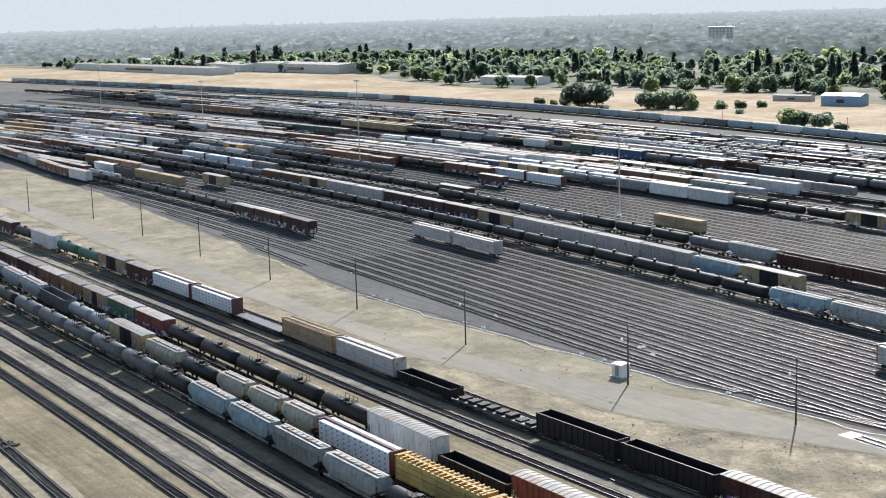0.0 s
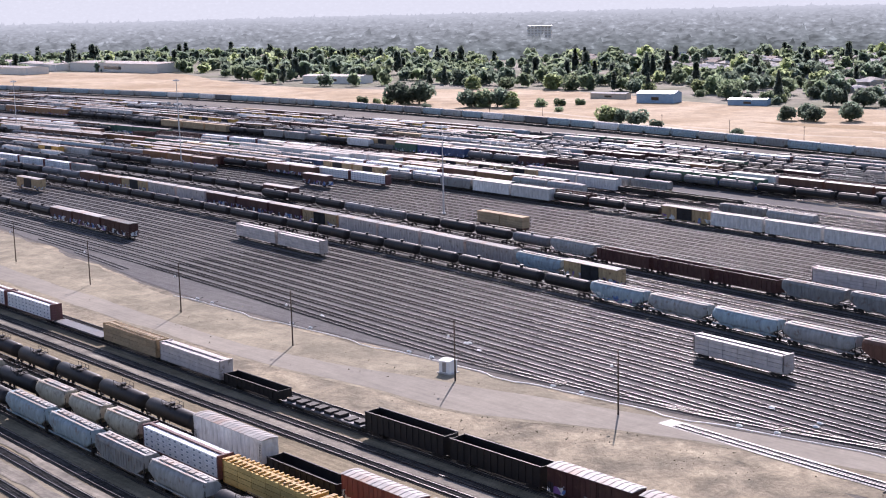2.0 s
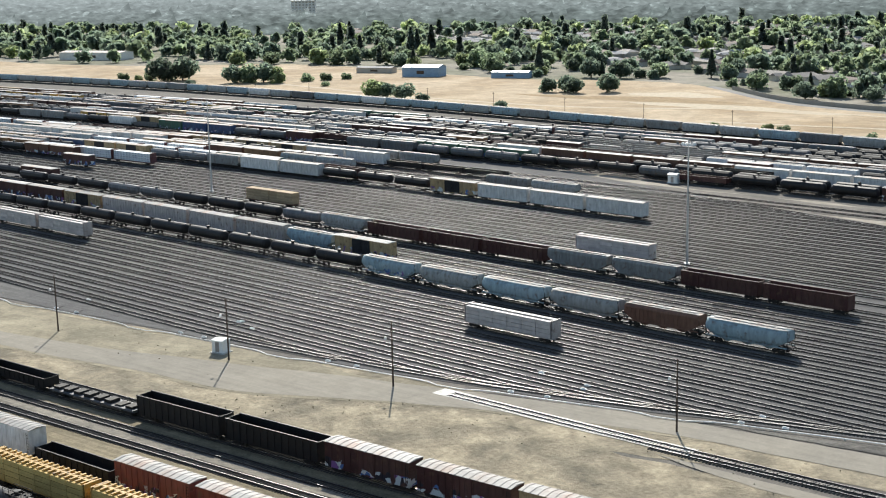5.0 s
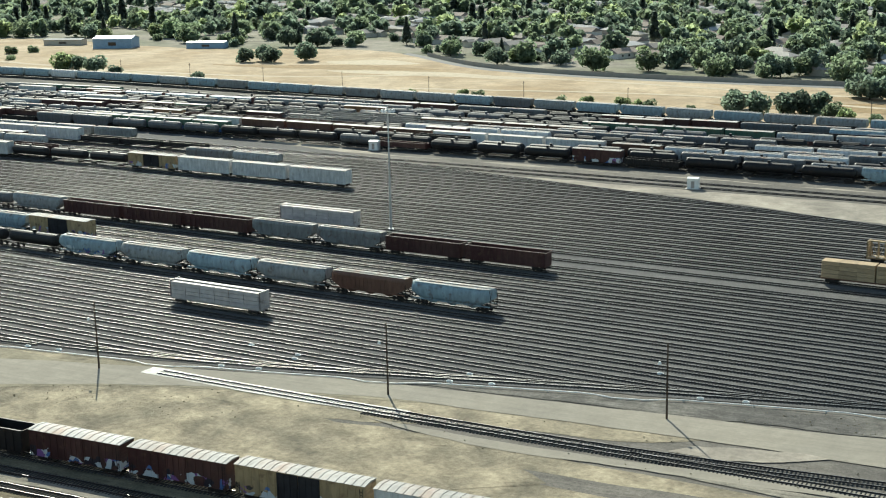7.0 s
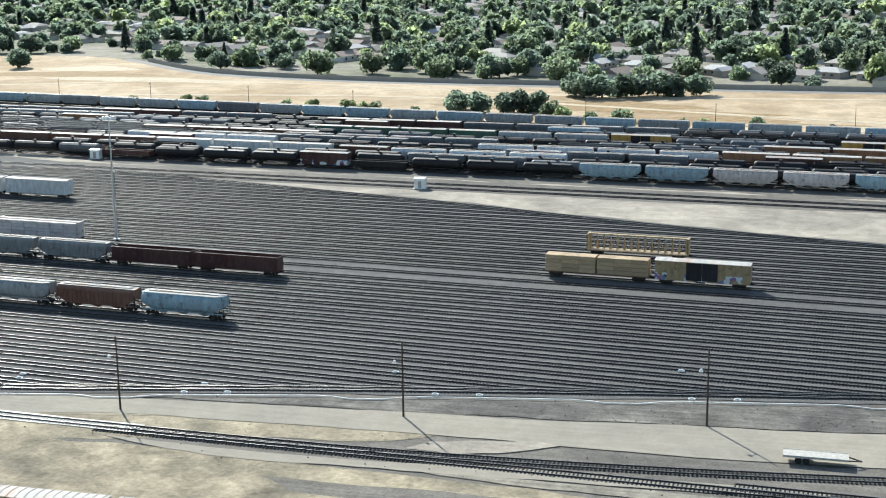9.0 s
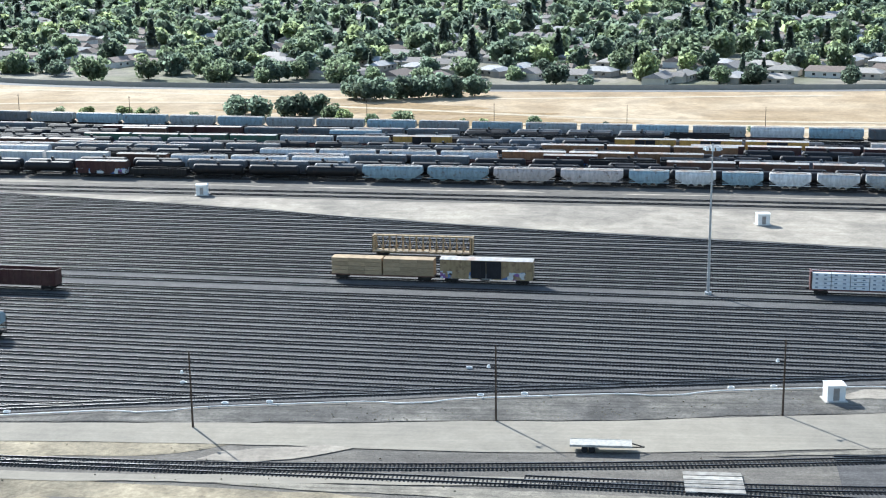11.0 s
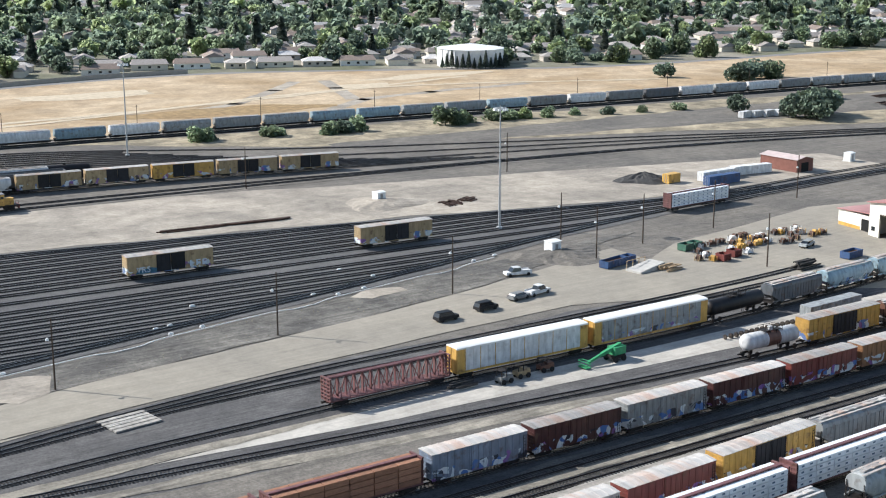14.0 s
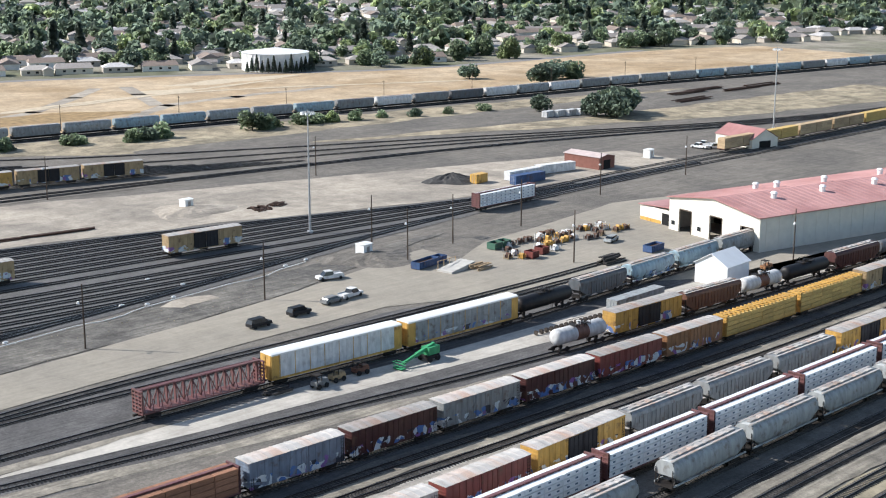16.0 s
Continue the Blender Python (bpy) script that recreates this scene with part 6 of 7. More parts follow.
for k in range(14):
    a = radians(195 + 8 * k)
    tree(390 + 21 * math.cos(a), 604 + 21 * math.sin(a), 0.5 + 0.2 * ((k * 7) % 3) / 2, "conifer", k % 3)
# office block on the skyline
root = placed("office_block", -1500, 1320, 45, "pale multi-storey office block far off", "office building")
bm = bmesh.new()
box(bm, -17, 17, -9, 9, 0, 24)
part("wall", bm, WALLS[2], root)
for f in range(6):
    for k in range(7):
        bm = bmesh.new()
        box(bm, -16 + k * 4.8, -13.2 + k * 4.8, -9.08, -9, 2 + f * 3.8, 4.0 + f * 3.8)
        # panes take a pale roof grey, so haze is put into their colour
        part("window", bm, ROOFS[1], root)
bm = bmesh.new()
box(bm, -18, 18, -10, 10, 24, 25)
part("roof", bm, M_WHITE, root)


# ---------------------------------------------------------------- small yard things
def relay_hut(x, y, a, s=1.0):
    root = placed("relay_hut", x, y, a, "small white metal relay hut on a pad", "utility hut", "white relay huts", 0.1)
    bm = bmesh.new()
    box(bm, -1.5 * s, 1.5 * s, -1.3 * s, 1.3 * s, 0.15, 2.9 * s)
    for k in range(5):
        x0 = -1.4 * s + k * 0.7 * s
        box(bm, x0 - 0.03, x0 + 0.03, -1.34 * s, 1.34 * s, 0.2, 2.85 * s)
    part("cabinet", bm, M_WHITE, root)
    bm = bmesh.new()
    prism(bm, [(-1.65 * s, -1.5 * s, 2.9 * s), (1.65 * s, -1.5 * s, 2.9 * s), (1.65 * s, 1.5 * s, 2.9 * s), (-1.65 * s, 1.5 * s, 2.9 * s)], [(-1.5 * s, -0.2, 3.15 * s), (1.5 * s, -0.2, 3.15 * s), (1.5 * s, 0.2, 3.15 * s), (-1.5 * s, 0.2, 3.15 * s)])
    part("roof", bm, M_WHITE, root)
    bm = bmesh.new()
    box(bm, -1.9 * s, 1.9 * s, -1.7 * s, 1.7 * s, -0.05, 0.15)
    part("pad", bm, M_CONC, root)
    bm = bmesh.new()
    box(bm, -0.45, 0.45, -1.36 * s, -1.3 * s, 0.3, 2.2)
    part("door", bm, M_ROOF, root)


for x, y, s in ((-245, 369, 1.0), (-129, 348, 1.0), (17, 328, 0.95), (172, 310, 0.9), (-201, 153, 0.85), (22, 203.5, 0.9), (176, 239, 0.95), (325, 290, 0.9)):
    relay_hut(x, y, 12, s)

# white air pipe along the ladder, with its dog-legs round the switches
bm = bmesh.new()
xs = [-300 + 2.5 * k for k in range(186)]


def pipe_y(x):
    d = (x + 160) % 37.5
    dent = 1.3 * max(0.0, min(1.0, (d - 2) / 1.5, (13 - d) / 1.5))
    return L1(x) - 0.4 - dent


for a, b in zip(xs, xs[1:]):
    rod(bm, (a, pipe_y(a), 0.28), (b, pipe_y(b), 0.28), 0.065)
pipe = placed("air_pipe", 0, 0, 0, "long pale air pipe running beside the ladder tracks", "pipe")
part("pipe", bm, M_WHITE, pipe)
for x in xs[::4]:
    bm = bmesh.new()
    box(bm, x - 0.1, x + 0.1, pipe_y(x) - 0.12, pipe_y(x) + 0.12, 0.02, 0.2)
    part("support", bm, M_CONC, pipe)


def switch_machine():
    root = new("switch_machine")
    bm = bmesh.new()
    box(bm, -0.5, 0.5, -0.2, 0.2, 0.1, 0.36)
    cyl(bm, "x", -0.35, 0.25, 0, 0.36, 0.15, 8)
    part("motor_case", bm, M_WHITE, root, "pale motor case")
    bm = bmesh.new()
    rod(bm, (0, 0.2, 0.2), (0, 1.8, 0.2), 0.04)
    part("throw_rod", bm, M_STEEL, root)
    return tagged(root, "small pale switch machine beside a turnout", "switch machine", "switch machines")


sw = switch_machine()
n = 0
for k in range(13):
    for d in (4.0, 10.5):
        x = -297 + 37.5 * k + d
        m = pose(x, L1(x) + 0.8, 0.08, 0, 0, 13)
        if n == 0:
            sw.matrix_basis = m
        else:
            copy_thing(sw, m)
        n += 1
for k in range(18):
    x = TR.uniform(-260, 200)
    y = L1(x) + TR.uniform(4, 16)
    copy_thing(sw, pose(x, y, 0.08, 0, 0, 5))


M_PANEL = mat("dusty_crossing_panel", (0.40, 0.375, 0.335), 0.9, 0, 0.9, 0.3, (0.26, 0.24, 0.21), 0.3, 0.3, 0.25, rnd=0.2)


def crossing(x, y, a, w, d):
    root = placed("crossing_panels", x, y, a, "pale concrete crossing panels laid over a track", "level crossing", z=0.14)
    for k in range(5):
        bm = bmesh.new()
        y0 = -d / 2 + d * k / 5
        box(bm, -w / 2, w / 2, y0 + 0.14, y0 + d / 5 - 0.14, 0, 0.20)
        part("panel", bm, M_PANEL, root)


crossing(61, 185, 10, 7.5, 6.0)
crossing(4, 168.5, 4, 7.5, 7.0)


def vehicle(x, y, a, code, pickup=False, suv=False):
    label = ("pickup truck" if pickup else "sport utility vehicle" if suv else "sedan")
    root = placed("pickup_truck" if pickup else "car", x, y, a, WORD[code] + " " + label + " parked on the access road", "pickup" if pickup else "car", "parked vehicles", 0.13)
    L, Wd, hb, hc = (2.9, 1.0, 1.05, 1.85) if pickup else (2.4, 0.95, 1.05, 1.78 if suv else 1.45)
    bm = bmesh.new()
    prism(bm, [(-L, -Wd, 0.4), (L, -Wd, 0.4), (L, Wd, 0.4), (-L, Wd, 0.4)], [(-L + 0.05, -Wd + 0.06, hb), (L - 0.1, -Wd + 0.06, hb - 0.12), (L - 0.1, Wd - 0.06, hb - 0.12), (-L + 0.05, Wd - 0.06, hb)])
    if pickup:
        for s in (-1, 1):
            ya, yb = sorted((s * (Wd - 0.14), s * (Wd - 0.05)))
            box(bm, -L + 0.05, -0.3, ya, yb, hb - 0.02, hb + 0.16)
    part("body", bm, paint(code), root)
    a0, a1 = (-0.5, 1.3) if pickup else (-L + (0.15 if suv else 0.6), 1.0)
    bm = bmesh.new()
    prism(bm, [(a0 - 0.15, -Wd + 0.1, hb - 0.1), (a1 + 0.5, -Wd + 0.1, hb - 0.1), (a1 + 0.5, Wd - 0.1, hb - 0.1), (a0 - 0.15, Wd - 0.1, hb - 0.1)], [(a0 + 0.15, -Wd + 0.25, hc - 0.1), (a1 - 0.2, -Wd + 0.25, hc - 0.1), (a1 - 0.2, Wd - 0.25, hc - 0.1), (a0 + 0.15, Wd - 0.25, hc - 0.1)])
    part("windows", bm, M_GLASS, root, "dark glazed cabin")
    bm = bmesh.new()
    box(bm, a0 + 0.1, a1 - 0.15, -Wd + 0.22, Wd - 0.22, hc - 0.1, hc)
    part("roof", bm, paint(code), root)
    for sx in (-1, 1):
        for sy in (-1, 1):
            bm = bmesh.new()
            ya, yb = sorted((sy * (Wd - 0.22), sy * (Wd + 0.02)))
            cyl(bm, "y", ya, yb, sx * (L - 0.85), 0.36, 0.36, 12)
            part("wheel", bm, M_RUBBER, root)


vehicle(128, 206, 8, "k", suv=True)
vehicle(138, 208, 8, "k", suv=True)
vehicle(147.5, 211, 12, "g")
vehicle(152.8, 212.2, 14, "w", pickup=True)
vehicle(158, 226.5, 170, "w", pickup=True)
vehicle(228, 214, 200, "s")
for k, (x, y) in enumerate(((352, 292), (357, 294), (361, 290), (356, 288))):
    vehicle(x, y, 100 + 12 * k, "w", pickup=k != 2)

# flat trailer
root = placed("flat_trailer", -11, 178, 4, "low empty flatbed trailer on the road", "trailer", z=0.13)
bm = bmesh.new()
box(bm, -4.2, 4.2, -1.2, 1.2, 0.9, 1.1)
for s in (-1, 1):
    box(bm, -4.2, 4.2, s * 1.2 - 0.05, s * 1.2 + 0.05, 0.85, 1.15)
part("deck", bm, mat("bleached_planks", (0.46, 0.44, 0.40), 0.85, 0, 2, 0.2), root)
bm = bmesh.new()
rod(bm, (4.2, -0.7, 0.8), (5.9, 0, 0.6), 0.07)
rod(bm, (4.2, 0.7, 0.8), (5.9, 0, 0.6), 0.07)
box(bm, -4, 4, -0.5, 0.5, 0.6, 0.9)
part("drawbar", bm, M_STEEL, root)
for x in (-2.2, -1.2):
    for sy in (-1, 1):
        bm = bmesh.new()
        ya, yb = sorted((sy * 0.95, sy * 1.2))
        cyl(bm, "y", ya, yb, x, 0.45, 0.45, 12)
        part("wheel", bm, M_RUBBER, root)

# green boom lift on the apron
M_GREEN = mat("bright_green_paint", (0.05, 0.30, 0.13), 0.5, 0, 1, 0.15)
root = placed("boom_lift", 138, 171, 8, "bright green boom lift with its arm lowered", "boom lift", z=0.1)
bm = bmesh.new()
box(bm, -0.2, 2.6, -1.1, 1.1, 0.55, 1.1)
part("chassis", bm, M_STEEL, root)
bm = bmesh.new()
box(bm, 0.3, 2.9, -0.9, 0.9, 1.1, 2.4)
part("turret", bm, M_GREEN, root)
bm = bmesh.new()
rod(bm, (2.4, 0, 2.6), (-2.0, 0, 1.6), 0.28)
rod(bm, (-2.0, 0, 1.6), (-5.2, 0, 0.8), 0.2)
part("boom", bm, M_GREEN, root)
bm = bmesh.new()
for z in (0.3, 0.8, 1.3):
    for p, q in (((-6.4, -1, z), (-6.4, 1, z)), ((-5.4, -1, z), (-5.4, 1, z)), ((-6.4, -1, z), (-5.4, -1, z)), ((-6.4, 1, z), (-5.4, 1, z))):
        rod(bm, p, q, 0.04)
box(bm, -6.4, -5.4, -1, 1, 0.2, 0.28)
part("basket", bm, M_GREEN, root)
for x in (0.3, 2.2):
    for sy in (-1, 1):
        bm = bmesh.new()
        ya, yb = sorted((sy * 0.9, sy * 1.25))
        cyl(bm, "y", ya, yb, x, 0.5, 0.5, 12)
        part("wheel", bm, M_RUBBER, root)


def container(x, y, a, code, half=6.1, h=2.6, label="ribbed steel shipping container"):
    root = placed("shipping_container", x, y, a, WORD[code] + " " + label + " on the ground", "container", "containers", 0.08)
    bm = bmesh.new()
    box(bm, -half, half, -1.22, 1.22, 0.1, h)
    side_ribs(bm, spaced(-half + 0.2, half - 0.2, int(half * 4)), 1.22, 0.25, h - 0.15, 0.07, 0.04)
    part("body", bm, paint(code), root)
    bm = bmesh.new()
    for s in (-1, 1):
        rod(bm, (-half - 0.03, s * 0.35, 0.2), (-half - 0.03, s * 0.35, h - 0.1), 0.03)
    part("lock_bar", bm, M_GALV, root)


container(266, 282.5, 4, "u")
container(270, 288.5, 4, "w", 7)
container(284, 290, -4, "w", 7)
container(255, 291, 10, "y", 2.5)
container(190, 171.5, 6, "s", 7.5, 3.0)
for k in range(4):
    container(368 + 5 * k, 380 - k, 10, "w", 2.5, 2.4)

# heap of dark gravel and stacks beyond the tracks
def heap(name, x, y, r, h, material, label):
    rng = random.Random(int(x))
    bm = bmesh.new()
    top = bm.verts.new((0, 0, h))
    prev, first = [top] * 28, None
    for j in range(1, 7):
        cur = []
        for k in range(28):
            a = 2 * math.pi * k / 28
            rr = r * j / 6 * (1 + 0.18 * math.sin(3 * a + x) + rng.uniform(-0.06, 0.06))
            cur.append(bm.verts.new((rr * math.cos(a) * 1.25, rr * math.sin(a), max(0.0, h * (1 - (j / 6)) ** 0.9 + rng.uniform(-0.1, 0.12) * h * (j < 6)))))
        for k in range(28):
            q = (prev[k], cur[k], cur[(k + 1) % 28], prev[(k + 1) % 28])
            bm.faces.new(q if j > 1 else (top, cur[k], cur[(k + 1) % 28]))
        prev = cur
    ob = new(name, mesh_of(name, bm, material))
    ob.location = (x, y, 0.06)
    tagged(ob, label, "heap")


heap("gravel_heap", 251, 298, 6.5, 2.4, mat("dark_gravel", (0.06, 0.058, 0.056), 0.95, 0, 2, 0.3, bump=0.6), "heap of dark gravel on the dirt")
heap("earth_mound", 176, 236, 9, 1.3, G_BALLAST2, "low grey gravel mound under a relay hut")
heap("earth_mound", 172, 307, 9, 1.2, G_DIRT, "low pale earth mound beside a relay hut")
M_RUST = mat("rusty_steel", (0.10, 0.06, 0.045), 0.85, 0.1, 2, 0.3, island=0.3)


def stack(name, x, y, a, n, length, material, label, spread=1.2, high=4):
    """A loose stack of bars or timbers, each its own part."""
    rng = random.Random(int(x * 3 + y))
    root = placed(name, x, y, a, label, "stack", z=0.08)
    for k in range(n):
        bm = bmesh.new()
        L = length * rng.uniform(0.7, 1.0)
        w = rng.uniform(0.1, 0.2)
        box(bm, -L / 2, L / 2, -w, w, 0, 0.24)
        p = part("beam", bm, material, root)
        p.location = (rng.uniform(-0.4, 0.4), rng.uniform(-spread, spread), 0.25 * (k % high))
        p.rotation_euler = (0, 0, rng.uniform(-0.05, 0.05) if high > 1 else rng.uniform(-1.2, 1.2))


stack("rail_stack", 118, 303.5, -3, 8, 18, M_RUST, "long rusty rails stacked on the dirt", 0.7, 2)
stack("rail_stack", 134, 303.0, -2, 8, 18, M_RUST, "long rusty rails stacked on the dirt", 0.7, 2)
stack("scrap_pile", 187, 298, 0, 22, 6, M_RUST, "scattered pile of rusty scrap", 2.2, 1)
stack("scrap_pile", 193, 300, 30, 16, 5, M_RUST, "scattered pile of rusty scrap", 2.0, 2)
stack("timber_stack", 213.5, 200, 8, 26, 7, M_TIE, "stack of old dark timber ties", 1.8, 6)
stack("timber_stack", 188, 214, 10, 16, 5, M_LUMBER, "stack of weathered timber and pallets", 2.0, 4)
stack("track_panel", -226, 45, 12, 14, 5, M_TIE, "dark steel grating panel lying on gravel", 1.5, 1)
for x, y in ((470, 398), (486, 402), (500, 392), (520, 396), (452, 380)):
    stack("rail_stack", x, y, 4, 12, 26, M_RUST, "rusty rails stacked in the far storage yard", 2.0, 4)


def dumpster(x, y, a, code, L=3.0):
    root = placed("dumpster", x, y, a, WORD[code] + " open steel skip standing on the pavement", "dumpster", "skips", 0.12)
    bm = bmesh.new()
    for s in (-1, 1):
        ya, yb = sorted((s * 1.1, s * 1.2))
        box(bm, -L, L, ya, yb, 0.15, 1.6)
        xa, xb = sorted((s * L, s * (L - 0.1)))
        box(bm, xa, xb, -1.1, 1.1, 0.15, 1.6)
    box(bm, -L, L, -1.1, 1.1, 0.1, 0.2)
    side_ribs(bm, spaced(-L + 0.3, L - 0.3, 7), 1.2, 0.2, 1.5, 0.06, 0.08)
    part("body", bm, paint(code), root)
    bm = bmesh.new()
    box(bm, -L + 0.15, L - 0.15, -1.05, 1.05, 0.5, 1.1)
    part("contents", bm, M_RUST, root, "scrap metal filling")


dumpster(180, 222.5, 14, "u", 3.6)
dumpster(184.5, 223.5, 14, "u", 1.4)
dumpster(228.5, 201.5, 10, "u", 2.6)
dumpster(202.5, 225.5, 10, "n", 1.4)
dumpster(205.5, 226, 10, "n", 1.3)
dumpster(203, 214, 8, "r", 1.2)
dumpster(207.5, 215.5, 8, "r", 1.2)

# concrete loading ramp
root = placed("loading_ramp", 183.5, 216.5, 12, "low concrete loading ramp with timber rails", "ramp", z=0.12)
bm = bmesh.new()
prism(bm, [(-4, -2, 0), (4, -2, 0), (4, 2, 0), (-4, 2, 0)], [(-4, -2, 0.4), (4, -2, 1.3), (4, 2, 1.3), (-4, 2, 0.4)])
part("ramp", bm, M_CONC, root)
bm = bmesh.new()
for x in (-3.5, -1.5, 0.5, 2.5):
    rod(bm, (x, 2.1, 0), (x, 2.1, 2.1), 0.06)
rod(bm, (-3.5, 2.1, 2.0), (2.5, 2.1, 2.0), 0.06)
part("rail_fence", bm, M_LUMBER, root)


def crate(x, y, a, code, s):
    """Wheel sets, bogie frames and machine parts set down in rows."""
    root = placed("spare_parts_rack", x, y, a, WORD[code] + " steel rack with spare car parts", "parts rack", "parts racks", 0.12)
    bm = bmesh.new()
    for sx in (-1, 1):
        for sy in (-1, 1):
            rod(bm, (sx * s, sy * 0.6, 0), (sx * s, sy * 0.6, 1.1), 0.06)
    box(bm, -s, s, -0.6, 0.6, 0.15, 0.25)
    part("frame", bm, paint(code), root)
    bm = bmesh.new()
    box(bm, -s * 0.8, s * 0.8, -0.5, 0.5, 0.25, 0.85)
    cyl(bm, "y", -0.5, 0.5, 0, 0.95, 0.35, 8)
    part("load", bm, paint(code) if code in "yw" else M_RUST, root)


CR = random.Random(4)
for k in range(58):
    u, v = CR.uniform(0, 46), CR.choice((0, 3.2, 6.4, 9.6)) + CR.uniform(-0.5, 0.5)
    x, y = 199 + u * 0.93 - v * 0.2, 214 + v + u * 0.17
    if y > 229 or x > 243:
        continue
    crate(x, y, 10 + CR.uniform(-8, 8), CR.choice("ytgdwytgsw"), CR.uniform(0.6, 1.3))


def machine(x, y, a, code):
    root = placed("yard_tractor", x, y, a, "small " + WORD[code] + " yard tractor with a cab frame", "tractor", "small yard machines", 0.12)
    bm = bmesh.new()
    box(bm, -1.3, 1.3, -0.7, 0.7, 0.5, 1.2)
    box(bm, 0.1, 1.2, -0.6, 0.6, 1.2, 1.5)
    part("body", bm, paint(code), root)
    bm = bmesh.new()
    for sx in (-1.1, -0.1):
        for sy in (-0.6, 0.6):
            rod(bm, (sx, sy, 1.2), (sx, sy, 2.2), 0.05)
    box(bm, -1.2, 0.0, -0.7, 0.7, 2.2, 2.3)
    part("cab_frame", bm, M_STEEL, root)
    for sx in (-0.8, 0.8):
        for sy in (-1, 1):
            bm = bmesh.new()
            ya, yb = sorted((sy * 0.65, sy * 0.9))
            cyl(bm, "y", ya, yb, sx, 0.42, 0.42, 10)
            part("wheel", bm, M_RUBBER, root)


machine(117, 171, 10, "g")
machine(121, 172, 4, "t")
machine(126, 172.5, 0, "b")
machine(233, 174, 0, "o")
stack("timber_stack", 110.5, 172.8, 6, 12, 5, M_TIE, "low stack of pale timber on the apron", 1.2, 3)
# spare wheel sets in a row beside the repair track
for k in range(14):
    root = placed("spare_wheelset", 163.5 + 1.3 * k, 170.2 + 0.06 * k, 92, "rusty spare wheel set standing on the apron", "wheel set", "spare wheel sets", 0.1)
    part("wheels", truck_mesh()["wheel"], None, root)

# poles in the depot yard, and thin line poles along the field
for x, y in ((199, 236), (224, 240), (268, 256), (310, 262), (207, 205), (245, 176), (150, 345), (226, 330)):
    copy_thing(pole, pose(x, y, 0.05))
line_pole = new("line_pole")
bm = bmesh.new()
cyl(bm, "z", 0, 9.5, 0, 0, 0.13, 6, 0.09)
part("pole", bm, M_POLE, line_pole)
bm = bmesh.new()
rod(bm, (-0.9, 0, 8.9), (0.9, 0, 8.9), 0.06)
part("crossarm", bm, M_POLE, line_pole)
tagged(line_pole, "thin timber line pole with a crossarm", "utility pole", "line poles beside the field")
for k in range(26):
    x = -620 + 46 * k
    m = pose(x, ROW_Z(x) + 13, 0.03, 0, 0, 90)
    if k == 0:
        line_pole.matrix_basis = m
    else:
        copy_thing(line_pole, m)
# boundary wall of the suburb
bm = bmesh.new()
xs = [-400 + 10 * k for k in range(66)]
for a, b in zip(xs, xs[1:]):
    prism(bm, [(a, town_edge(a) - 4.1, 0), (a, town_edge(a) - 3.9, 0), (a, town_edge(a) - 3.9, 2.1), (a, town_edge(a) - 4.1, 2.1)], [(b, town_edge(b) - 4.1, 0), (b, town_edge(b) - 3.9, 0), (b, town_edge(b) - 3.9, 2.1), (b, town_edge(b) - 4.1, 2.1)])
ob = new("boundary_wall", mesh_of("boundary_wall", bm, WALLS[3]))
tagged(ob, "long grey-brown block wall along the back gardens", "wall", kind="structure")
# dirt tracks across the field
FT = [lerp_curve([(-700, 560), (-420, 540), (-330, 575), (-120, 560), (60, 585)]), lerp_curve([(-330, 520), (-200, 540), (0, 505), (200, 520), (360, 560)]), lerp_curve([(-60, 490), (120, 500), (300, 540), (430, 500)])]
M_SAND = mat("pale_sand", (0.53, 0.44, 0.315), 0.95, 0, 0.4, 0.15)
for k, (f, a, b) in enumerate(zip(FT, (-700, -330, -60), (60, 360, 430))):
    strip("dirt_track", lambda x: f(x) - 2.0, lambda x: f(x) + 2.0, a, b, 6, 0.12 + 0.02 * k, M_SAND, "pale worn dirt track across the dry field", "dirt track", 0.8, 60 + k)


# sprayed letters on one tan boxcar, and bars for the rest
def letters(text, size):
    cu = bpy.data.curves.new("letters", "FONT")
    cu.body, cu.size, cu.extrude, cu.space_character = text, size, 0.01, 1.1
    ob = new("letters", cu)
    me = bpy.data.meshes.new_from_object(ob.evaluated_get(bpy.context.evaluated_depsgraph_get()))
    bpy.data.objects.remove(ob)
    return me


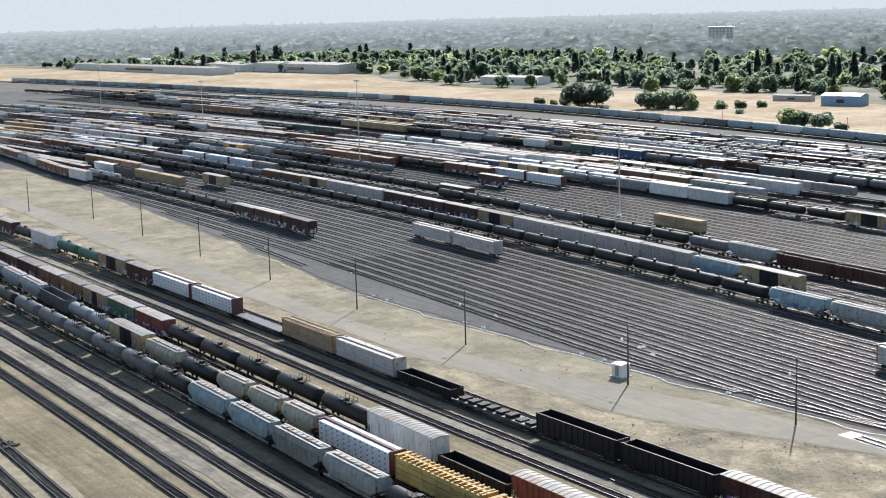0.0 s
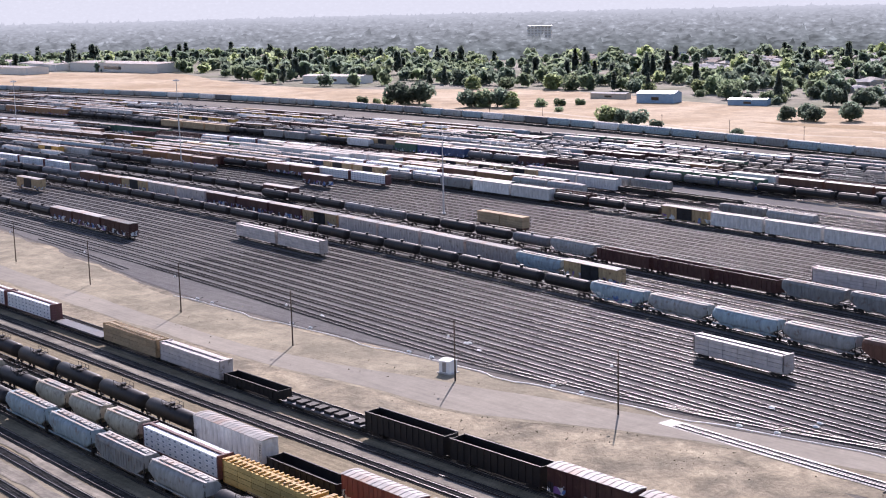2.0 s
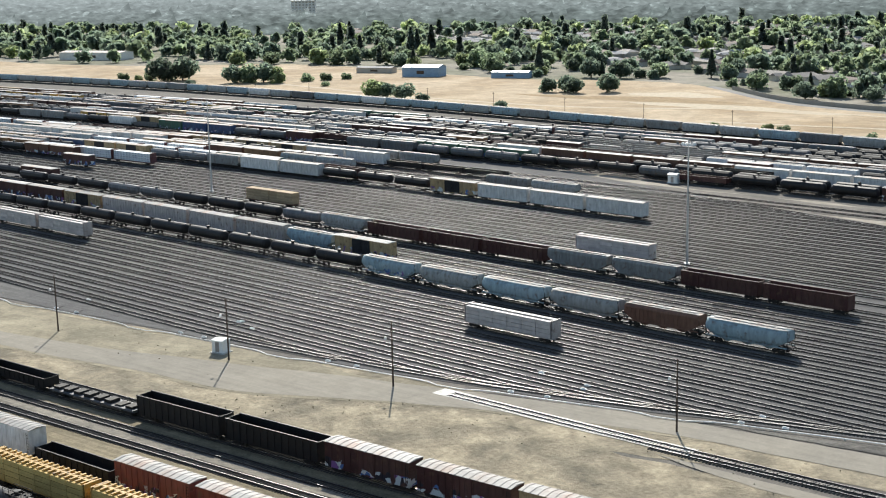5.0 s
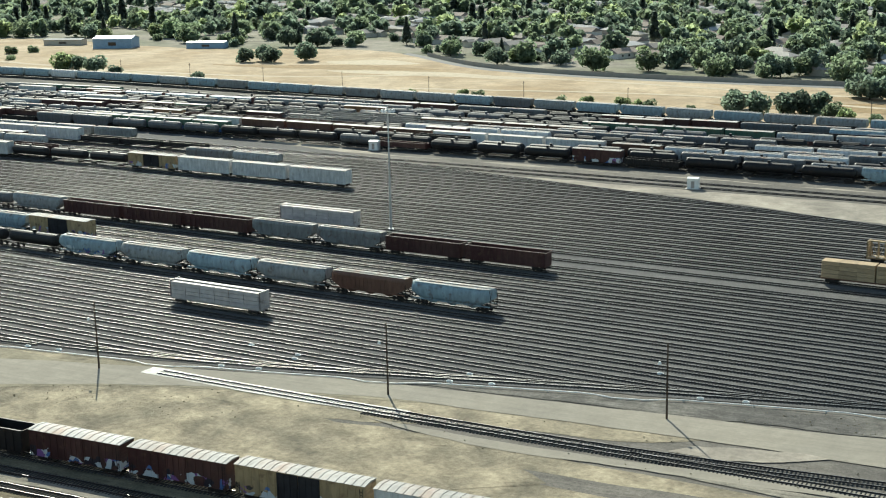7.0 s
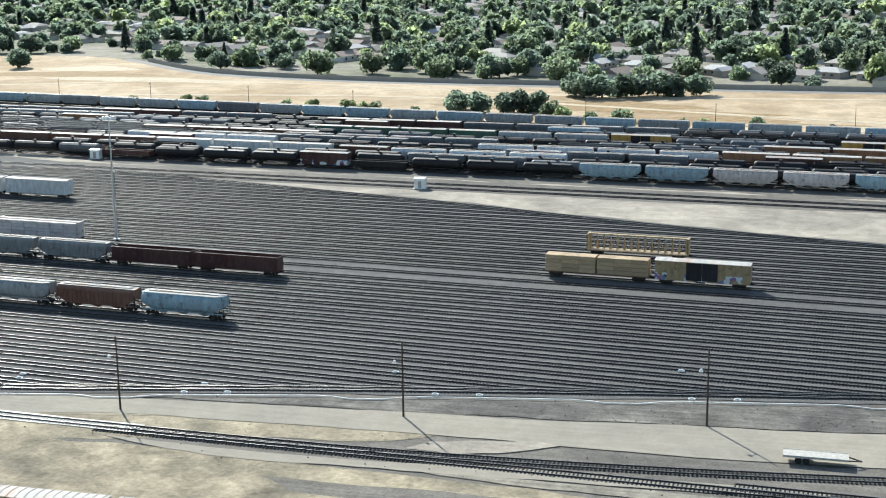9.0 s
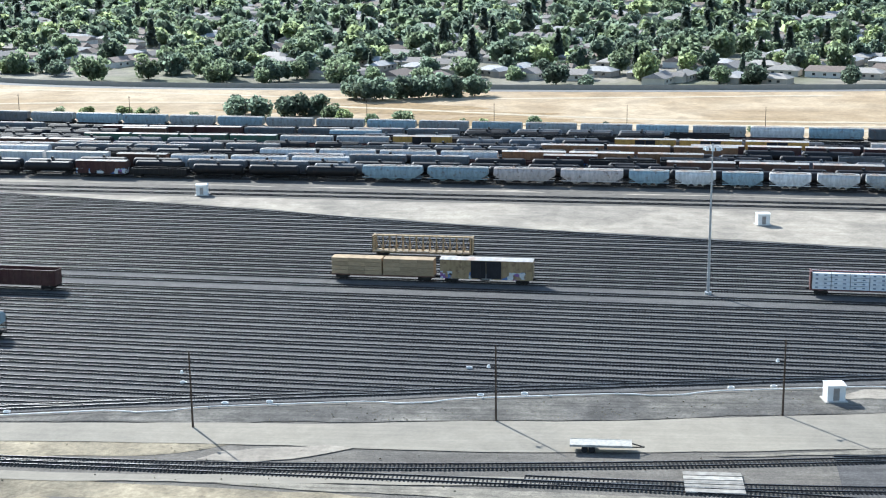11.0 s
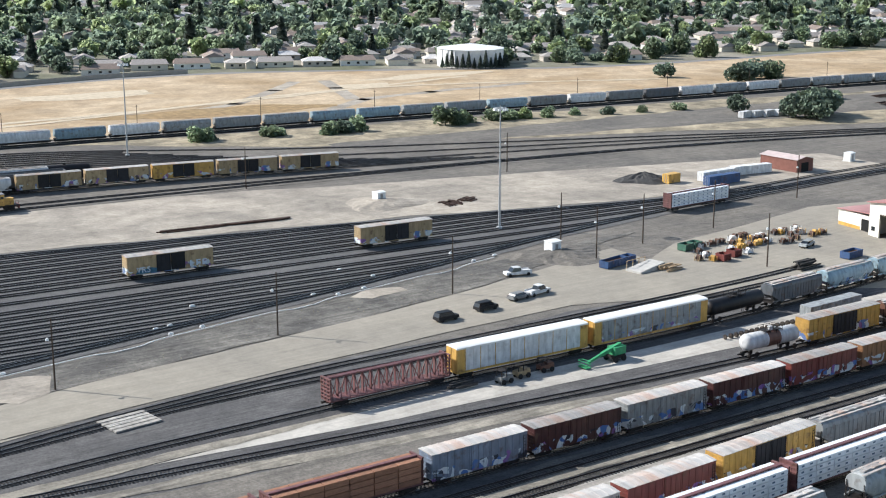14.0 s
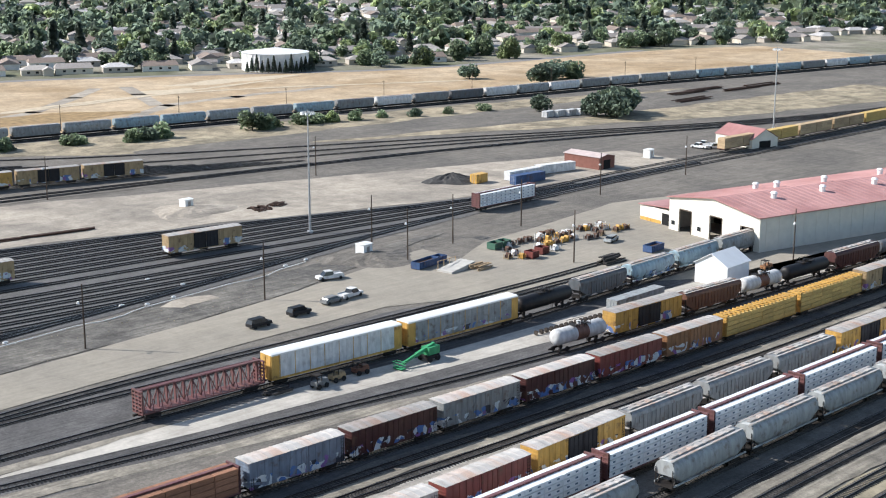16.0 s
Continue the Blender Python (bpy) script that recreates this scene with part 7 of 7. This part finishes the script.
M_SPRAY = mat("pale_blue_spray", (0.62, 0.68, 0.74), 0.6, 0, 1, 0.1)
M_SPRAY2 = mat("teal_spray", (0.06, 0.16, 0.24), 0.6, 0, 0.8, 0.4)
me = letters("VRS", 1.7)
me.materials.append(M_SPRAY)
p = part("graffiti", me, None, tagged_car, "pale sprayed letters low on the side")
p.matrix_basis = pose(-7.4, -1.57, 1.3, 90, 0, 0)
bm = bmesh.new()
for k in range(3):
    x = 4.1 + 1.35 * k
    box(bm, x, x + 0.35, -1.575, -1.56, 1.35, 2.6)
    box(bm, x + 0.35, x + 0.95, -1.575, -1.56, 1.8 - 0.2 * k, 2.1)
    if k:
        box(bm, x + 0.35, x + 0.95, -1.575, -1.56, 2.35, 2.6)
part("graffiti", bm, M_SPRAY, tagged_car, "pale sprayed bars low on the side")
bm = bmesh.new()
prism(bm, [(a, -1.556, b) for a, b in ((-7.6, 1.05), (-2.6, 1.05), (-2.9, 1.9), (-4.2, 2.2), (-7.2, 1.7))], [(a, -1.562, b) for a, b in ((-7.6, 1.05), (-2.6, 1.05), (-2.9, 1.9), (-4.2, 2.2), (-7.2, 1.7))])
part("graffiti", bm, M_SPRAY2, tagged_car, "dark teal sprayed patch")

# bare sand and browner grass in the field
M_BROWN = mat("brown_dry_grass", (0.30, 0.20, 0.095), 0.95, 0, 0.35, 0.3, (0.24, 0.165, 0.08))
FR = random.Random(21)
for k in range(16):
    x = FR.uniform(-560, 420)
    lo, hi = ROW_Z(x) + 14, edge_curve(x) - 22
    y = FR.uniform(lo + 6, hi - 6)
    rx, ry = FR.uniform(18, 55), min(FR.uniform(5, 13), y - lo, hi - y)
    pts = [(x + rx * math.cos(a) * (1 + 0.3 * math.sin(2 * a + k)), y + ry * math.sin(a) * (1 + 0.25 * math.cos(3 * a + k))) for a in (2 * math.pi * j / 18 for j in range(18))]
    sheet("bare_patch" if k % 2 else "grass_patch", pts, 0.065 + 0.003 * k, M_SAND if k % 2 else M_BROWN, "bare pale sand patch in the dry field" if k % 2 else "patch of browner dry grass in the field", "field patch", 5, 1.6, 80 + k)
